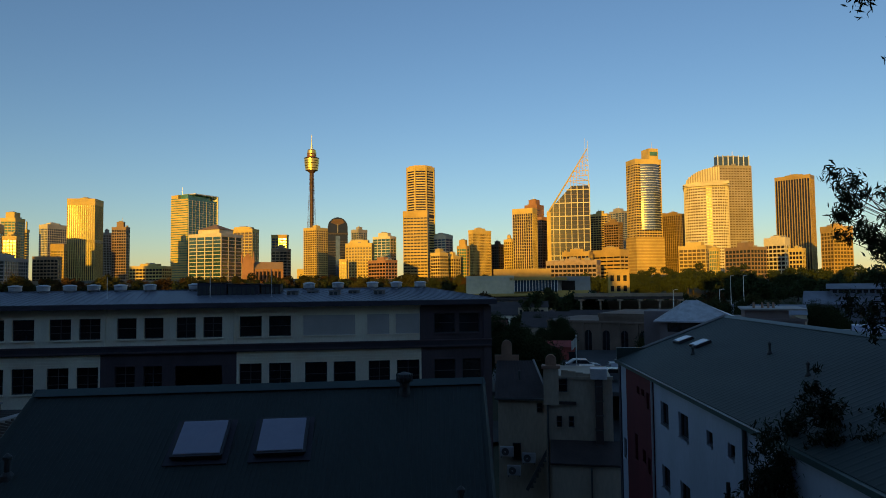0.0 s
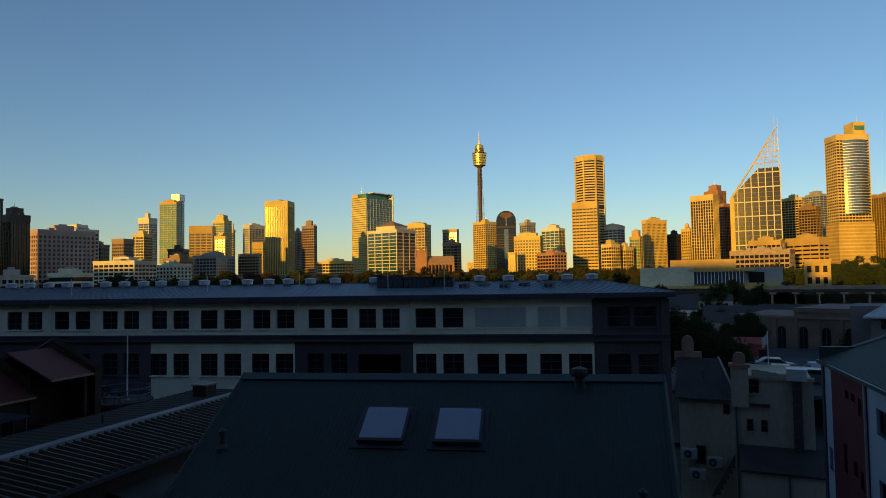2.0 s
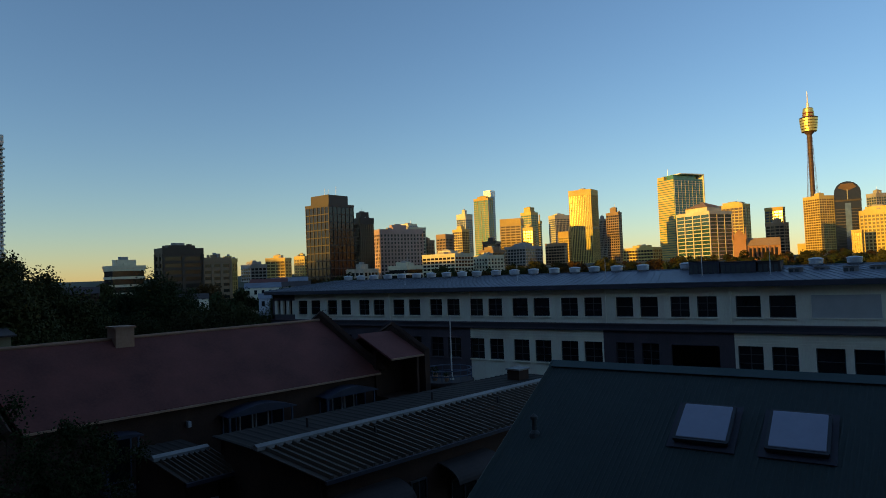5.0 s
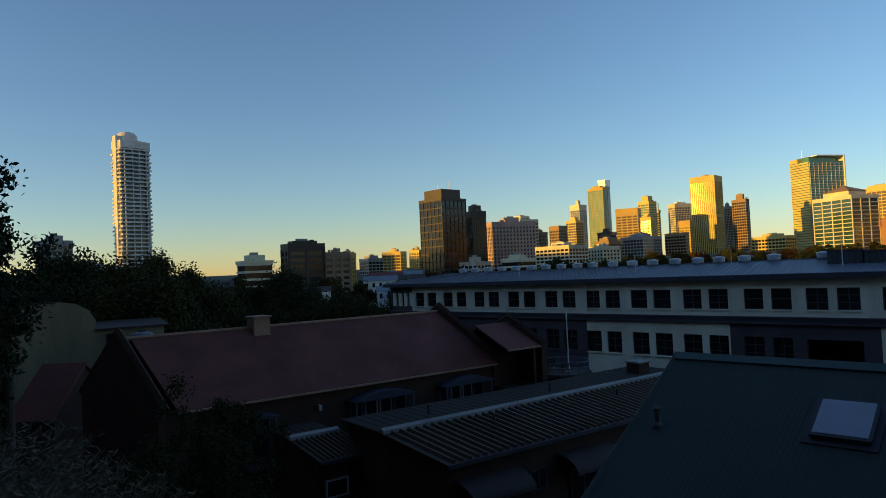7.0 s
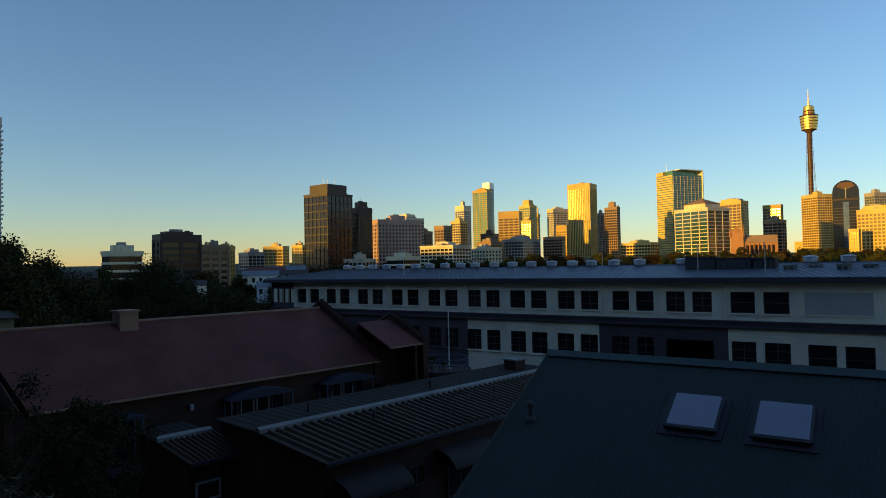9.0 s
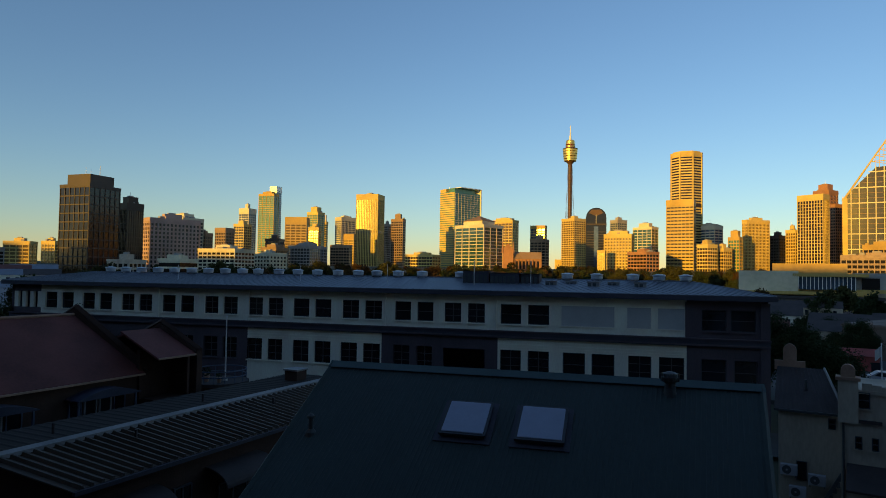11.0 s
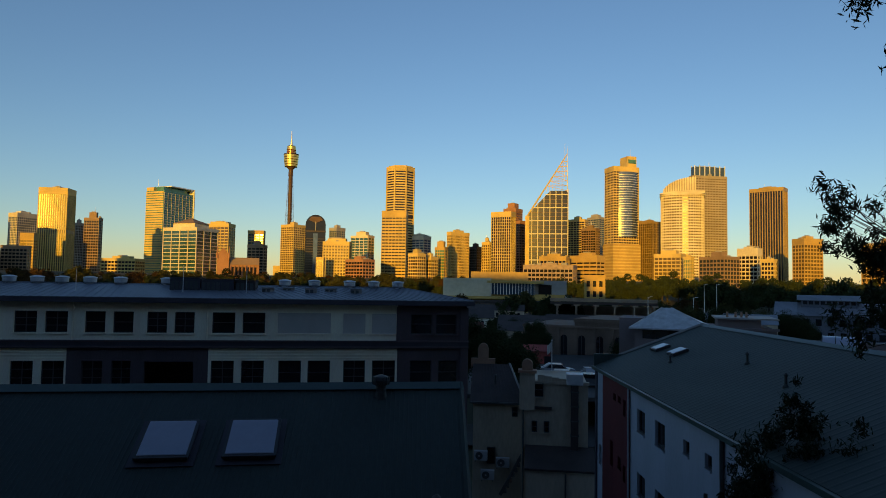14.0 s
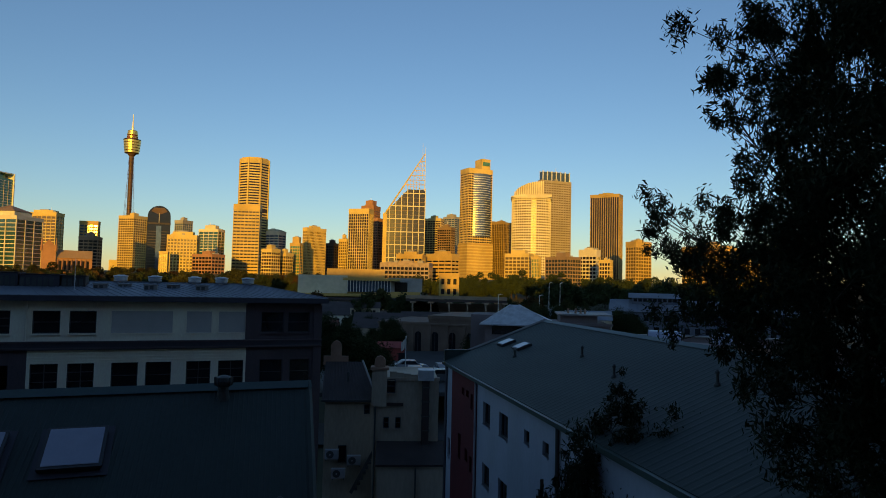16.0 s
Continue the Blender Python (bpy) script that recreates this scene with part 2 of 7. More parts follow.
def sheet(a, b, c, d, thick, ribs=0, rib_h=0.03, flat=0.6):
    """A roof sheet a-b-c-d (a-b along the eave, d-c along the ridge) with ribs that run from eave to ridge."""
    a, b, c, d = (Vector(p) for p in (a, b, c, d))
    nrm = (b - a).cross(d - a).normalized()
    bm = bmesh.new()
    steps = [0.0]
    for i in range(ribs):
        steps += [(i + flat) / ribs, (i + (1 + flat) / 2 - 0.08) / ribs, (i + (1 + flat) / 2 + 0.08) / ribs, (i + 1) / ribs]
    if not ribs:
        steps += [1.0]
    lift = [0.0] + [0, 1, 1, 0] * ribs if ribs else [0, 0]
    low = [bm.verts.new(a.lerp(b, s) + nrm * rib_h * h) for s, h in zip(steps, lift)]
    top = [bm.verts.new(d.lerp(c, s) + nrm * rib_h * h) for s, h in zip(steps, lift)]
    for i in range(len(steps) - 1):
        bm.faces.new((low[i], low[i + 1], top[i + 1], top[i]))
    under = [bm.verts.new(p - nrm * thick) for p in (a, b, c, d)]
    bm.faces.new(under[::-1])
    bm.faces.new([under[0], under[1]] + low[::-1])
    bm.faces.new([under[2], under[3]] + top)
    bm.faces.new((under[1], under[2], top[-1], low[-1]))
    bm.faces.new((under[3], under[0], low[0], top[0]))
    return bm


def mesh_of(name, bm, material):
    me = bpy.data.meshes.new(name)
    bm.to_mesh(me)
    bm.free()
    me.materials.append(M[material])
    return me


def ring(w, d, z0, z1, out, bm=None):
    """A band round a rectangular core, standing out from it."""
    bm = bm or bmesh.new()
    i, o = (w / 2 - 0.05, d / 2 - 0.05), (w / 2 + out, d / 2 + out)
    corner = ((-1, -1), (1, -1), (1, 1), (-1, 1))
    v = [[bm.verts.new((sx * r[0], sy * r[1], z)) for sx, sy in corner] for r, z in ((o, z0), (o, z1), (i, z1), (i, z0))]
    for k in range(4):
        for j in range(4):
            bm.faces.new((v[k][j], v[k][(j + 1) % 4], v[(k + 1) % 4][(j + 1) % 4], v[(k + 1) % 4][j]))
    return bm


def office_tower(x, y, z0, z1, w, d, yaw, label, wall="cream", core="glass", bands=0.45, fins=0, storey=3.9, fin_w=0.35, crown=3.0, plant=0.5, plant_h=5.0, name="office_tower", out=0.35, belts=(), corner=0.0, top="", pyramid=0.0, masts=0):
    """A high-rise: a glazed core wrapped by a spandrel at each storey and by upright piers, with a parapet and a plant room.
    The local -y face looks along yaw. bands: the share of a storey that is solid; fins: piers across the front."""
    ob = thing(name, pose(x, y, z0, 0, 0, yaw), label, "building", "city skyline")
    h = z1 - z0
    part("core", box(-w / 2, w / 2, -d / 2, d / 2, 0, h - 0.4), core, ob)
    part("parapet", ring(w, d, h - crown, h, out + 0.25), wall, ob)
    part("roof", box(-w / 2 + 0.3, w / 2 - 0.3, -d / 2 + 0.3, d / 2 - 0.3, h - 0.4, h - 0.1), "grey", ob)
    n = max(2, int((h - crown) / storey))
    if bands:
        band = mesh_of("spandrel", ring(w, d, -storey * bands, 0, out), wall)
        for i in range(1, n + 1):
            part("spandrel", band, wall, ob, m=pose(0, 0, i * (h - crown) / n))
    for b in belts:
        part("belt_course", ring(w, d, h * b - 2.2, h * b + 2.2, out + 0.1), "dark", ob)
    if fins:
        hh = h - crown - 0.05
        for span, depth, turn in ((w, d, 0), (d, w, 90)):
            count = max(2, round(fins * span / w))
            fin = mesh_of("pier", box(-fin_w, fin_w, -0.25, out + 0.12, 0, hh), wall)
            for side in (0, 180):
                for i in range(count + 1):
                    s = -span / 2 + span * i / count
                    part("pier", fin, wall, ob, m=pose(0, 0, 0, 0, 0, turn + side) @ pose(s, -depth / 2, 0, 0, 0, 180))
    if corner:
        for sx in (-1, 1):
            for sy in (-1, 1):
                part("corner_pier", box(sx * w / 2 - corner, sx * w / 2 + corner, sy * d / 2 - corner, sy * d / 2 + corner, 0, h - 0.2), wall, ob)
    if plant:
        part("plant_room", box(-w * plant / 2, w * plant / 2, -d * plant / 2, d * plant / 2, h - 0.2, h + plant_h), top or wall, ob)
        part("roof_vent", box(-w * plant / 4, w * plant / 5, -d * plant / 4, d * plant / 6, h + plant_h - 0.1, h + plant_h + 1.3), "grey", ob)
        r3 = random.Random(int(abs(x) * 7 + abs(y)))
        for i in range(3):
            ux, uy, us = r3.uniform(-0.42, 0.42) * w, r3.uniform(-0.42, 0.42) * d, r3.uniform(0.05, 0.10) * (w + d) / 2
            part("cooling_unit", box(ux - us, ux + us, uy - us, uy + us, h - 0.2, h + r3.uniform(0.8, 2.6)), r3.choice(("grey", wall)), ob)
        if h > 60:
            ux = r3.uniform(-0.3, 0.3) * w * plant
            part("aerial", rod((ux, 0, h + plant_h), (ux, 0, h + plant_h + r3.uniform(3, 8)), 0.22, 0.08), "steel", ob)
    if pyramid:
        a, b = w * plant / 2 + 1, d * plant / 2 + 1
        bm = bmesh.new()
        v = [bm.verts.new((sx * a, sy * b, h + plant_h + 0.1)) for sx, sy in ((-1, -1), (1, -1), (1, 1), (-1, 1))] + [bm.verts.new((0, 0, h + plant_h + pyramid))]
        for f in ((0, 1, 4), (1, 2, 4), (2, 3, 4), (3, 0, 4), (3, 2, 1, 0)):
            bm.faces.new([v[i] for i in f])
        part("pyramid_roof", bm, "brown", ob, "low brown pyramid roof")
    for i in range(masts):
        mx = w * (0.3 * (-1) ** i)
        part("mast", rod((mx, d * 0.1 * i, h), (mx, d * 0.1 * i, h + plant_h + 9), 0.35, 0.15), "steel", ob)
    return ob


# ---- plants ----
def leaf_cloud(centres, per, size, long=1.0, seed=1, droop=0.0, loose=False):
    """Leaf quads scattered in clumps: centres are (x, y, z, radius)."""
    rng = np.random.default_rng(seed)
    vs = []
    for cx, cy, cz, r in centres:
        n = max(8, int(per * r * r))
        d = rng.normal(size=(n, 3))
        d /= np.linalg.norm(d, axis=1)[:, None]
        p = d * (r * rng.uniform(0.35, 1.0, n) ** 0.6)[:, None] * (1, 1, 0.8) + (cx, cy, cz)
        if loose:
            p = rng.normal(size=(n, 3))
            p *= np.minimum(1.0, 3.0 / np.linalg.norm(p, axis=1))[:, None]
            p = p * r * (0.40, 0.40, 0.52) + (cx, cy, cz - 0.15 * r)
        u = rng.normal(size=(n, 3))
        u[:, 2] -= droop
        u /= np.linalg.norm(u, axis=1)[:, None]
        v = np.cross(u, rng.normal(size=(n, 3)))
        v /= np.linalg.norm(v, axis=1)[:, None]
        s = (size * rng.uniform(0.6, 1.3, n))[:, None]
        vs.append(np.stack([p - u * s * long * 0.5, p + v * s * 0.5, p + u * s * long * 0.5, p - v * s * 0.5], 1).reshape(-1, 3))
    vs = np.concatenate(vs)
    me = bpy.data.meshes.new("crown")
    me.from_pydata(vs.tolist(), [], np.arange(len(vs)).reshape(-1, 4).tolist())
    return me


def tree_kind(seed, h, r, material, leaf, per, trunk=0.35):
    """Trunk and crown meshes of a broad tree, to be shared."""
    rng = random.Random(seed)
    bm = rod((0, 0, 0), (0.1 * r, 0, h * 0.42), trunk, trunk * 0.6, 8)
    cl = []
    for i in range(30):
        a, t = rng.uniform(0, 6.28), rng.uniform(0, 1)
        k = 0.86 * math.sqrt(t)
        q = (math.cos(a) * r * k, math.sin(a) * r * k, h * (0.44 + 0.46 * (1 - t * 0.75) * rng.uniform(0.25, 1.12)))
        rod((0.1 * r, 0, h * rng.uniform(0.3, 0.42)), q, trunk * 0.35, trunk * 0.1, 5, bm)
        cl.append((*q, r * rng.uniform(0.16, 0.34)))
    me = leaf_cloud(cl, per, leaf, 1.4, seed, 0.0, True)
    me.materials.append(M[material])
    return mesh_of("trunk", bm, "bark"), me


def plant_tree(kind, x, y, z, s, turn, label, group=""):
    ob = thing("tree", pose(x, y, z, 0, 0, turn) @ Matrix.Diagonal((s, s, s, 1)), label, "tree", group)
    part("trunk", kind[0], "bark", ob)
    part("crown", kind[1], "foliage", ob)
    return ob


# ---- ground ----
def ground_z(x, y):
    r = math.hypot(x, y)
    t = max(0.0, min(1.0, (r - 420) / 500))
    return 0.0 + 22 * t * t * (3 - 2 * t)


bm = bmesh.new()
radii = [0, 15, 30, 50, 80, 120, 180, 260, 360, 420, 480, 540, 600, 660, 720, 780, 850, 950, 1200, 1800, 3000, 4700]
loops = []
for r in radii:
    loops.append([bm.verts.new((r * math.cos(2 * math.pi * i / 72), r * math.sin(2 * math.pi * i / 72), ground_z(r, 0))) for i in range(72 if r else 1)])
for a, b in zip(loops, loops[1:]):
    for i in range(72):
        if len(a) == 1:
            bm.faces.new((a[0], b[i], b[(i + 1) % 72]))
        else:
            bm.faces.new((a[i], b[i], b[(i + 1) % 72], a[(i + 1) % 72]))
ground = part("ground", bm, "lawn", None, "dry grass and soil between the buildings")
tagged(ground, "", "ground", "", "structure")


# ---- the house with the green metal roof ----
FRAMES = {}


def shared(key, build, material):
    """One mesh for all alike pieces."""
    if key not in FRAMES:
        FRAMES[key] = mesh_of(key[0], build(), material)
    return FRAMES[key]


def frame_ring(w, h, f):
    bm = bmesh.new()
    v = [[bm.verts.new((sx * (w / 2 - i), y, i if sz == 0 else h - i)) for sx, sz in ((-1, 0), (1, 0), (1, 1), (-1, 1))] for i, y in ((0, -0.05), (f, -0.05), (f, 0.05), (0, 0.05))]
    for k in range(4):
        for q in range(4):
            bm.faces.new((v[k][q], v[k][(q + 1) % 4], v[(k + 1) % 4][(q + 1) % 4], v[(k + 1) % 4][q]))
    return bm


def window_unit(name, w, h, parent, m, frame_mat="frame_d", pane_mat="pane", bars=(1, 0), f=0.06):
    """A framed window in the local x-z plane that looks along -y: frame, glazing bars and pane."""
    w, h = round(w, 2), round(h, 2)
    ob = part(name, shared(("window_frame", w, h, f, frame_mat), lambda: frame_ring(w, h, f), frame_mat), frame_mat, parent, m=m)
    part("pane", shared(("pane", w, h, pane_mat), lambda: box(-w / 2 + 0.02, w / 2 - 0.02, -0.01, 0.01, 0.02, h - 0.02), pane_mat), pane_mat, ob)
    for i in range(bars[0]):
        me = shared(("upright_bar", h, frame_mat), lambda: box(-0.03, 0.03, -0.04, 0.04, f, h - f), frame_mat)
        part("glazing_bar", me, frame_mat, ob, m=pose(-w / 2 + w * (i + 1) / (bars[0] + 1), 0, 0))
    for i in range(bars[1]):
        me = shared(("cross_bar", w, frame_mat), lambda: box(-w / 2 + f, w / 2 - f, -0.036, 0.036, -0.025, 0.025), frame_mat)
        part("glazing_bar", me, frame_mat, ob, m=pose(0, 0, h * (i + 1) / (bars[1] + 1)))
    return ob


def vent_pipe(x, y, z, h=0.35, r=0.06, label="short dark vent pipe with a collar on a roof"):
    ob = thing("vent_pipe", pose(x, y, z), label, "vent pipe", "roof pipes")
    part("collar", lathe([(r * 2.6, -0.12), (r * 2.2, 0.03), (r * 1.2, 0.10)], 12), "pipe", ob)
    part("pipe", tube(0, 0, 0, h, r), "pipe", ob)
    part("cap", lathe([(r * 1.5, h), (r * 1.5, h + 0.06), (r * 0.4, h + 0.12)], 12), "pipe", ob)
    return ob


def turbine_vent(x, y, z, s=1.0):
    ob = thing("turbine_vent", pose(x, y, z) @ Matrix.Diagonal((s, s, s, 1)), "dark domed turbine vent by a green roof ridge", "roof vent")
    part("throat", lathe([(0.20, -0.3), (0.15, 0.0), (0.15, 0.16)], 16), "pipe", ob)
    part("head", lathe([(0.16, 0.16), (0.23, 0.22), (0.25, 0.32), (0.20, 0.42), (0.06, 0.47)], 18), "pipe", ob)
    for i in range(14):
        a = i * 360 / 14
        part("vane", box(0.225, 0.255, -0.008, 0.012, 0.2, 0.42), "pipe", ob, m=pose(0, 0, 0, 0, 0, a))
    return ob


RIDGE_Y, RIDGE_Z, PITCH = 17.0, 12.44, 0.526


def green_z(y):
    return RIDGE_Z - (RIDGE_Y - y) * PITCH


def green_house():
    ob = thing("house", pose(0, 0, 0), "house with a dark green ribbed steel roof", "house")
    lx, rx, fy, by = -7.97, 2.98, 9.5, 23.0
    fx = rx - 0.123 * (RIDGE_Y - fy)
    part("roof", sheet((lx, fy, green_z(fy)), (fx, fy, green_z(fy)), (rx, RIDGE_Y, RIDGE_Z), (lx, RIDGE_Y, RIDGE_Z), 0.08, 100, 0.010), "green_roof", ob, "dark green ribbed steel roofing")
    part("roof", sheet((rx, by, RIDGE_Z - 3.1), (lx, by, RIDGE_Z - 3.1), (lx, RIDGE_Y, RIDGE_Z), (rx, RIDGE_Y, RIDGE_Z), 0.08, 100, 0.010), "green_roof", ob)
    part("ridge_cap", prism([(RIDGE_Y - 0.24, RIDGE_Z - 0.07), (RIDGE_Y, RIDGE_Z + 0.07), (RIDGE_Y + 0.24, RIDGE_Z - 0.07), (RIDGE_Y, RIDGE_Z + 0.02)], lx - 0.05, rx + 0.05, "x"), "green_trim", ob, "green ridge capping")
    for x0, x1 in ((lx, lx), (fx, rx)):
        m = rod((x0, fy, green_z(fy) + 0.03), (x1, RIDGE_Y, RIDGE_Z + 0.0), 0.07, 0.07, 4)
        part("barge_flashing", m, "green_roof", ob)
    part("wall", prism([(fy + 0.4, 0), (by - 0.4, 0), (by - 0.4, RIDGE_Z - 3.1), (RIDGE_Y, RIDGE_Z - 0.2), (fy + 0.4, green_z(fy + 0.4) - 0.15)], lx + 0.35, lx + 0.6, "x"), "plum_wall", ob)
    part("wall", prism([(fy + 0.4, 0), (by - 0.4, 0), (by - 0.4, RIDGE_Z - 3.1), (RIDGE_Y, RIDGE_Z - 0.2), (fy + 0.4, green_z(fy + 0.4) - 0.15)], fx - 0.4, fx - 0.15, "x"), "plum_wall", ob)
    part("wall", box(lx + 0.6, fx - 0.4, fy + 0.4, fy + 0.65, 0, green_z(fy) - 0.05), "plum_wall", ob)
    part("wall", box(lx + 0.6, fx - 0.4, by - 0.65, by - 0.4, 0, RIDGE_Z - 3.2), "plum_wall", ob)
    return ob


green_house()


def skylight(x0, x1, y0, y1):
    w, l = x1 - x0, (y1 - y0) * math.sqrt(1 + PITCH * PITCH)
    tilt = math.degrees(math.atan(PITCH))
    ym = (y0 + y1) / 2
    ob = thing("skylight", pose((x0 + x1) / 2, ym, green_z(ym), tilt, 0, 0), "square skylight with a milky dome on a green roof", "skylight", "skylights of the green roof")
    part("kerb", box(-w / 2, w / 2, -l / 2, l / 2, -0.05, 0.11), "pipe", ob)
    part("flashing", box(-w / 2 - 0.14, w / 2 + 0.14, -l / 2 - 0.16, l / 2 + 0.14, 0.015, 0.035), "fascia", ob)
    bm = box(-w / 2 + 0.03, w / 2 - 0.03, -l / 2 + 0.03, l / 2 - 0.03, 0.11, 0.17, None, 0.025)
    part("dome", bm, "skylight", ob, "milky acrylic dome")
    for s in (-1, 1):
        part("frame_rail", box(-w / 2 - 0.015, w / 2 + 0.015, s * (l / 2) - 0.03, s * (l / 2) + 0.03, 0.09, 0.15), "frame_d", ob)
        part("frame_rail", box(s * w / 2 - 0.03, s * w / 2 + 0.03, -l / 2, l / 2, 0.085, 0.145), "frame_d", ob)
    return ob


skylight(-2.44, -1.39, 14.72, 15.72)
skylight(-4.19, -3.15, 14.72, 15.72)
turbine_vent(0.92, 16.6, green_z(16.6) + 0.12, 0.85)
vent_pipe(-7.35, 14.5, green_z(14.5))
vent_pipe(1.85, 13.2, green_z(13.2))


# ---- the long office building ----
FY, EAVE_Z, X_R, X_L = 50.0, 13.35, 9.4, -58.0
PAIRS = [(-7.63, 1.62), (-12.38, 1.38), (-16.56, 1.37), (-21.08, 1.5), (-25.6, 1.5), (-30.03, 1.42), (-34.45, 1.42), (-38.9, 1.42), (-43.35, 1.42), (-47.8, 1.42), (-52.2, 1.42)]


def long_building():
    ob = thing("office_building", pose(0, 0, 0), "long white and plum rendered office building with a low zinc roof", "building")
    D = 10.0
    HEAD, SILL, BELT, LOW_TOP, LOW_HEAD, LOW_SILL = 12.62, 11.1, 10.6, 10.02, 9.12, 7.3
    gap = 0.52
    part("back_wall", box(X_L, X_R, FY + D - 0.3, FY + D, 0, EAVE_Z), "plum_wall", ob)
    part("end_wall", box(X_R - 0.3, X_R, FY, FY + D - 0.3, 0, EAVE_Z), "plum_wall", ob)
    part("end_wall", box(X_L, X_L + 0.3, FY, FY + D - 0.3, 0, EAVE_Z), "plum_wall", ob)
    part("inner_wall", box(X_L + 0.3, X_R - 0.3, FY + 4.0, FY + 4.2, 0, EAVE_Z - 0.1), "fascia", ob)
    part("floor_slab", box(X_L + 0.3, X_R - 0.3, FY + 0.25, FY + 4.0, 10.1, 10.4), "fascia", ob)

    def front(x0, x1, z0, z1, mat, y0=0.0):
        part("wall_panel", box(x0, x1, FY + y0, FY + 0.3, z0, z1), mat, ob)

    def bay(x0, x1, wins, zb, zs, zh, zt, mat, bars):
        """A stretch of front from x0 to x1 with windows (left, right) between sill zs and head zh."""
        front(x0, x1, zh, zt, mat)
        front(x0, x1, zb, zs, mat)
        edges = [x0] + [e for w in wins for e in w] + [x1]
        for a, b in zip(edges[::2], edges[1::2]):
            front(a, b, zs, zh, mat)
        for a, b in wins:
            win = window_unit("window", b - a, zh - zs, ob, pose((a + b) / 2, FY + 0.2, zs), "frame_d", "pane", bars)
            part("sill", box((a - b) / 2 - 0.06, (b - a) / 2 + 0.06, -0.32, -0.06, -0.09, -0.01), mat, win)
            part("lintel", box((a - b) / 2, (b - a) / 2, -0.26, -0.2, zh - zs, zh - zs + 0.08), mat, win)

    def pair(c, w):
        return [(c - gap / 2 - w, c - gap / 2), (c + gap / 2, c + gap / 2 + w)]

    mids = [-5.3] + [(a[0] + b[0]) / 2 for a, b in zip(PAIRS, PAIRS[1:])] + [-54.4]
    # upper floor: boarded panels, then pairs of windows
    front(-5.3, 4.05, BELT, EAVE_Z, "white_wall")
    for x0, x1 in ((-4.83, -0.97), (-0.05, 1.6), (2.1, 3.92)):
        part("blind_panel", box(x0, x1, FY - 0.02, FY + 0.05, 11.12, 12.62), "blind", ob, "boarded pale window panel")
        part("panel_trim", box(x0 - 0.08, x1 + 0.08, FY - 0.07, FY + 0.04, 11.02, 11.12), "white_wall", ob)
        for x in (x0 - 0.08, x1):
            part("panel_trim", box(x, x + 0.08, FY - 0.06, FY + 0.04, 11.12, 12.66), "white_wall", ob)
    for k, (c, w) in enumerate(PAIRS):
        bay(mids[k + 1], mids[k], pair(c, w), BELT, SILL, HEAD, EAVE_Z, "white_wall", (1, 2) if k in (1, 3, 5, 6, 8) else (0, 1))
    for x in (-9.85, -19.0, -31.6, -40.9):
        part("downpipe", tube(x, FY - 0.07, BELT, EAVE_Z, 0.055), "white_wall", ob)
        part("rain_head", box(x - 0.12, x + 0.12, FY - 0.2, FY - 0.01, 12.75, 12.98), "white_wall", ob)
    front(X_L, -54.4, BELT, 11.1, "plum_wall")
    front(X_L, -54.4, HEAD, EAVE_Z, "plum_wall")
    for k in range(4):
        x = X_L + 0.3 + k * 0.95
        part("column", box(x, x + 0.45, FY + 0.02, FY + 0.28, 11.1, HEAD), "white_wall", ob)
    bay(4.05, X_R, [(5.05, 6.7), (6.98, 8.6)], BELT, SILL, HEAD, EAVE_Z, "plum_wall", (0, 1))
    part("end_pier", box(X_R - 0.5, X_R + 0.1, FY - 0.12, FY, 0, EAVE_Z - 0.2), "plum_wall", ob)
    part("end_pier", box(3.95, 4.35, FY - 0.1, FY, BELT, EAVE_Z - 0.2), "plum_wall", ob)
    # string courses
    part("cornice", box(X_L, X_R + 0.1, FY - 0.22, FY + 0.3, LOW_TOP, BELT - 0.1), "fascia", ob, "dark string course")
    part("cornice_lip", box(X_L, X_R + 0.14, FY - 0.32, FY + 0.3, BELT - 0.1, BELT), "plum_wall", ob)
    part("cornice_lip", box(X_L, X_R + 0.12, FY - 0.27, FY - 0.22, LOW_TOP + 0.05, LOW_TOP + 0.16), "plum_wall", ob)
    # lower floor
    for x0, x1, wins in ((-5.3, -0.5, [(-4.73, -3.07), (-2.6, -0.95)]), (-0.5, 4.05, [(0.03, 1.65), (2.17, 3.9)]), (-9.7, -5.3, pair(*PAIRS[0])), (-23.35, -19.3, pair(-21.2, 1.5)), (-27.8, -23.35, pair(*PAIRS[4])), (-31.7, -27.8, pair(*PAIRS[5]))):
        bay(x0, x1, wins, 5.0, LOW_SILL, LOW_HEAD, LOW_TOP, "white_wall", (1, 2) if x0 in (-9.7, -0.5) or x0 < -12 else (0, 1))
        for k in range(3):
            part("string_line", box(x0, x1, FY - 0.05, FY, 9.28 + k * 0.22, 9.34 + k * 0.22), "white_wall", ob)
    front(-14.1, -9.7, 9.05, LOW_TOP, "plum_wall")
    front(-10.72, -9.7, 5.0, 9.05, "plum_wall")
    front(-14.1, -10.72, 5.0, 7.3, "plum_wall")
    part("balcony_slab", box(-14.1, -10.72, FY + 0.3, FY + 4.0, 7.0, 7.2), "plum_wall", ob)
    bay(-19.3, -14.1, [(-18.3, -16.9), (-16.32, -15.0)], 5.0, LOW_SILL, LOW_HEAD, LOW_TOP, "plum_wall", (1, 2))
    edge = -31.7
    for k in range(6, 11):
        bay(mids[k + 1], edge, pair(*PAIRS[k]), 5.0, LOW_SILL, LOW_HEAD, LOW_TOP, "plum_wall", (1, 2))
        edge = mids[k + 1]
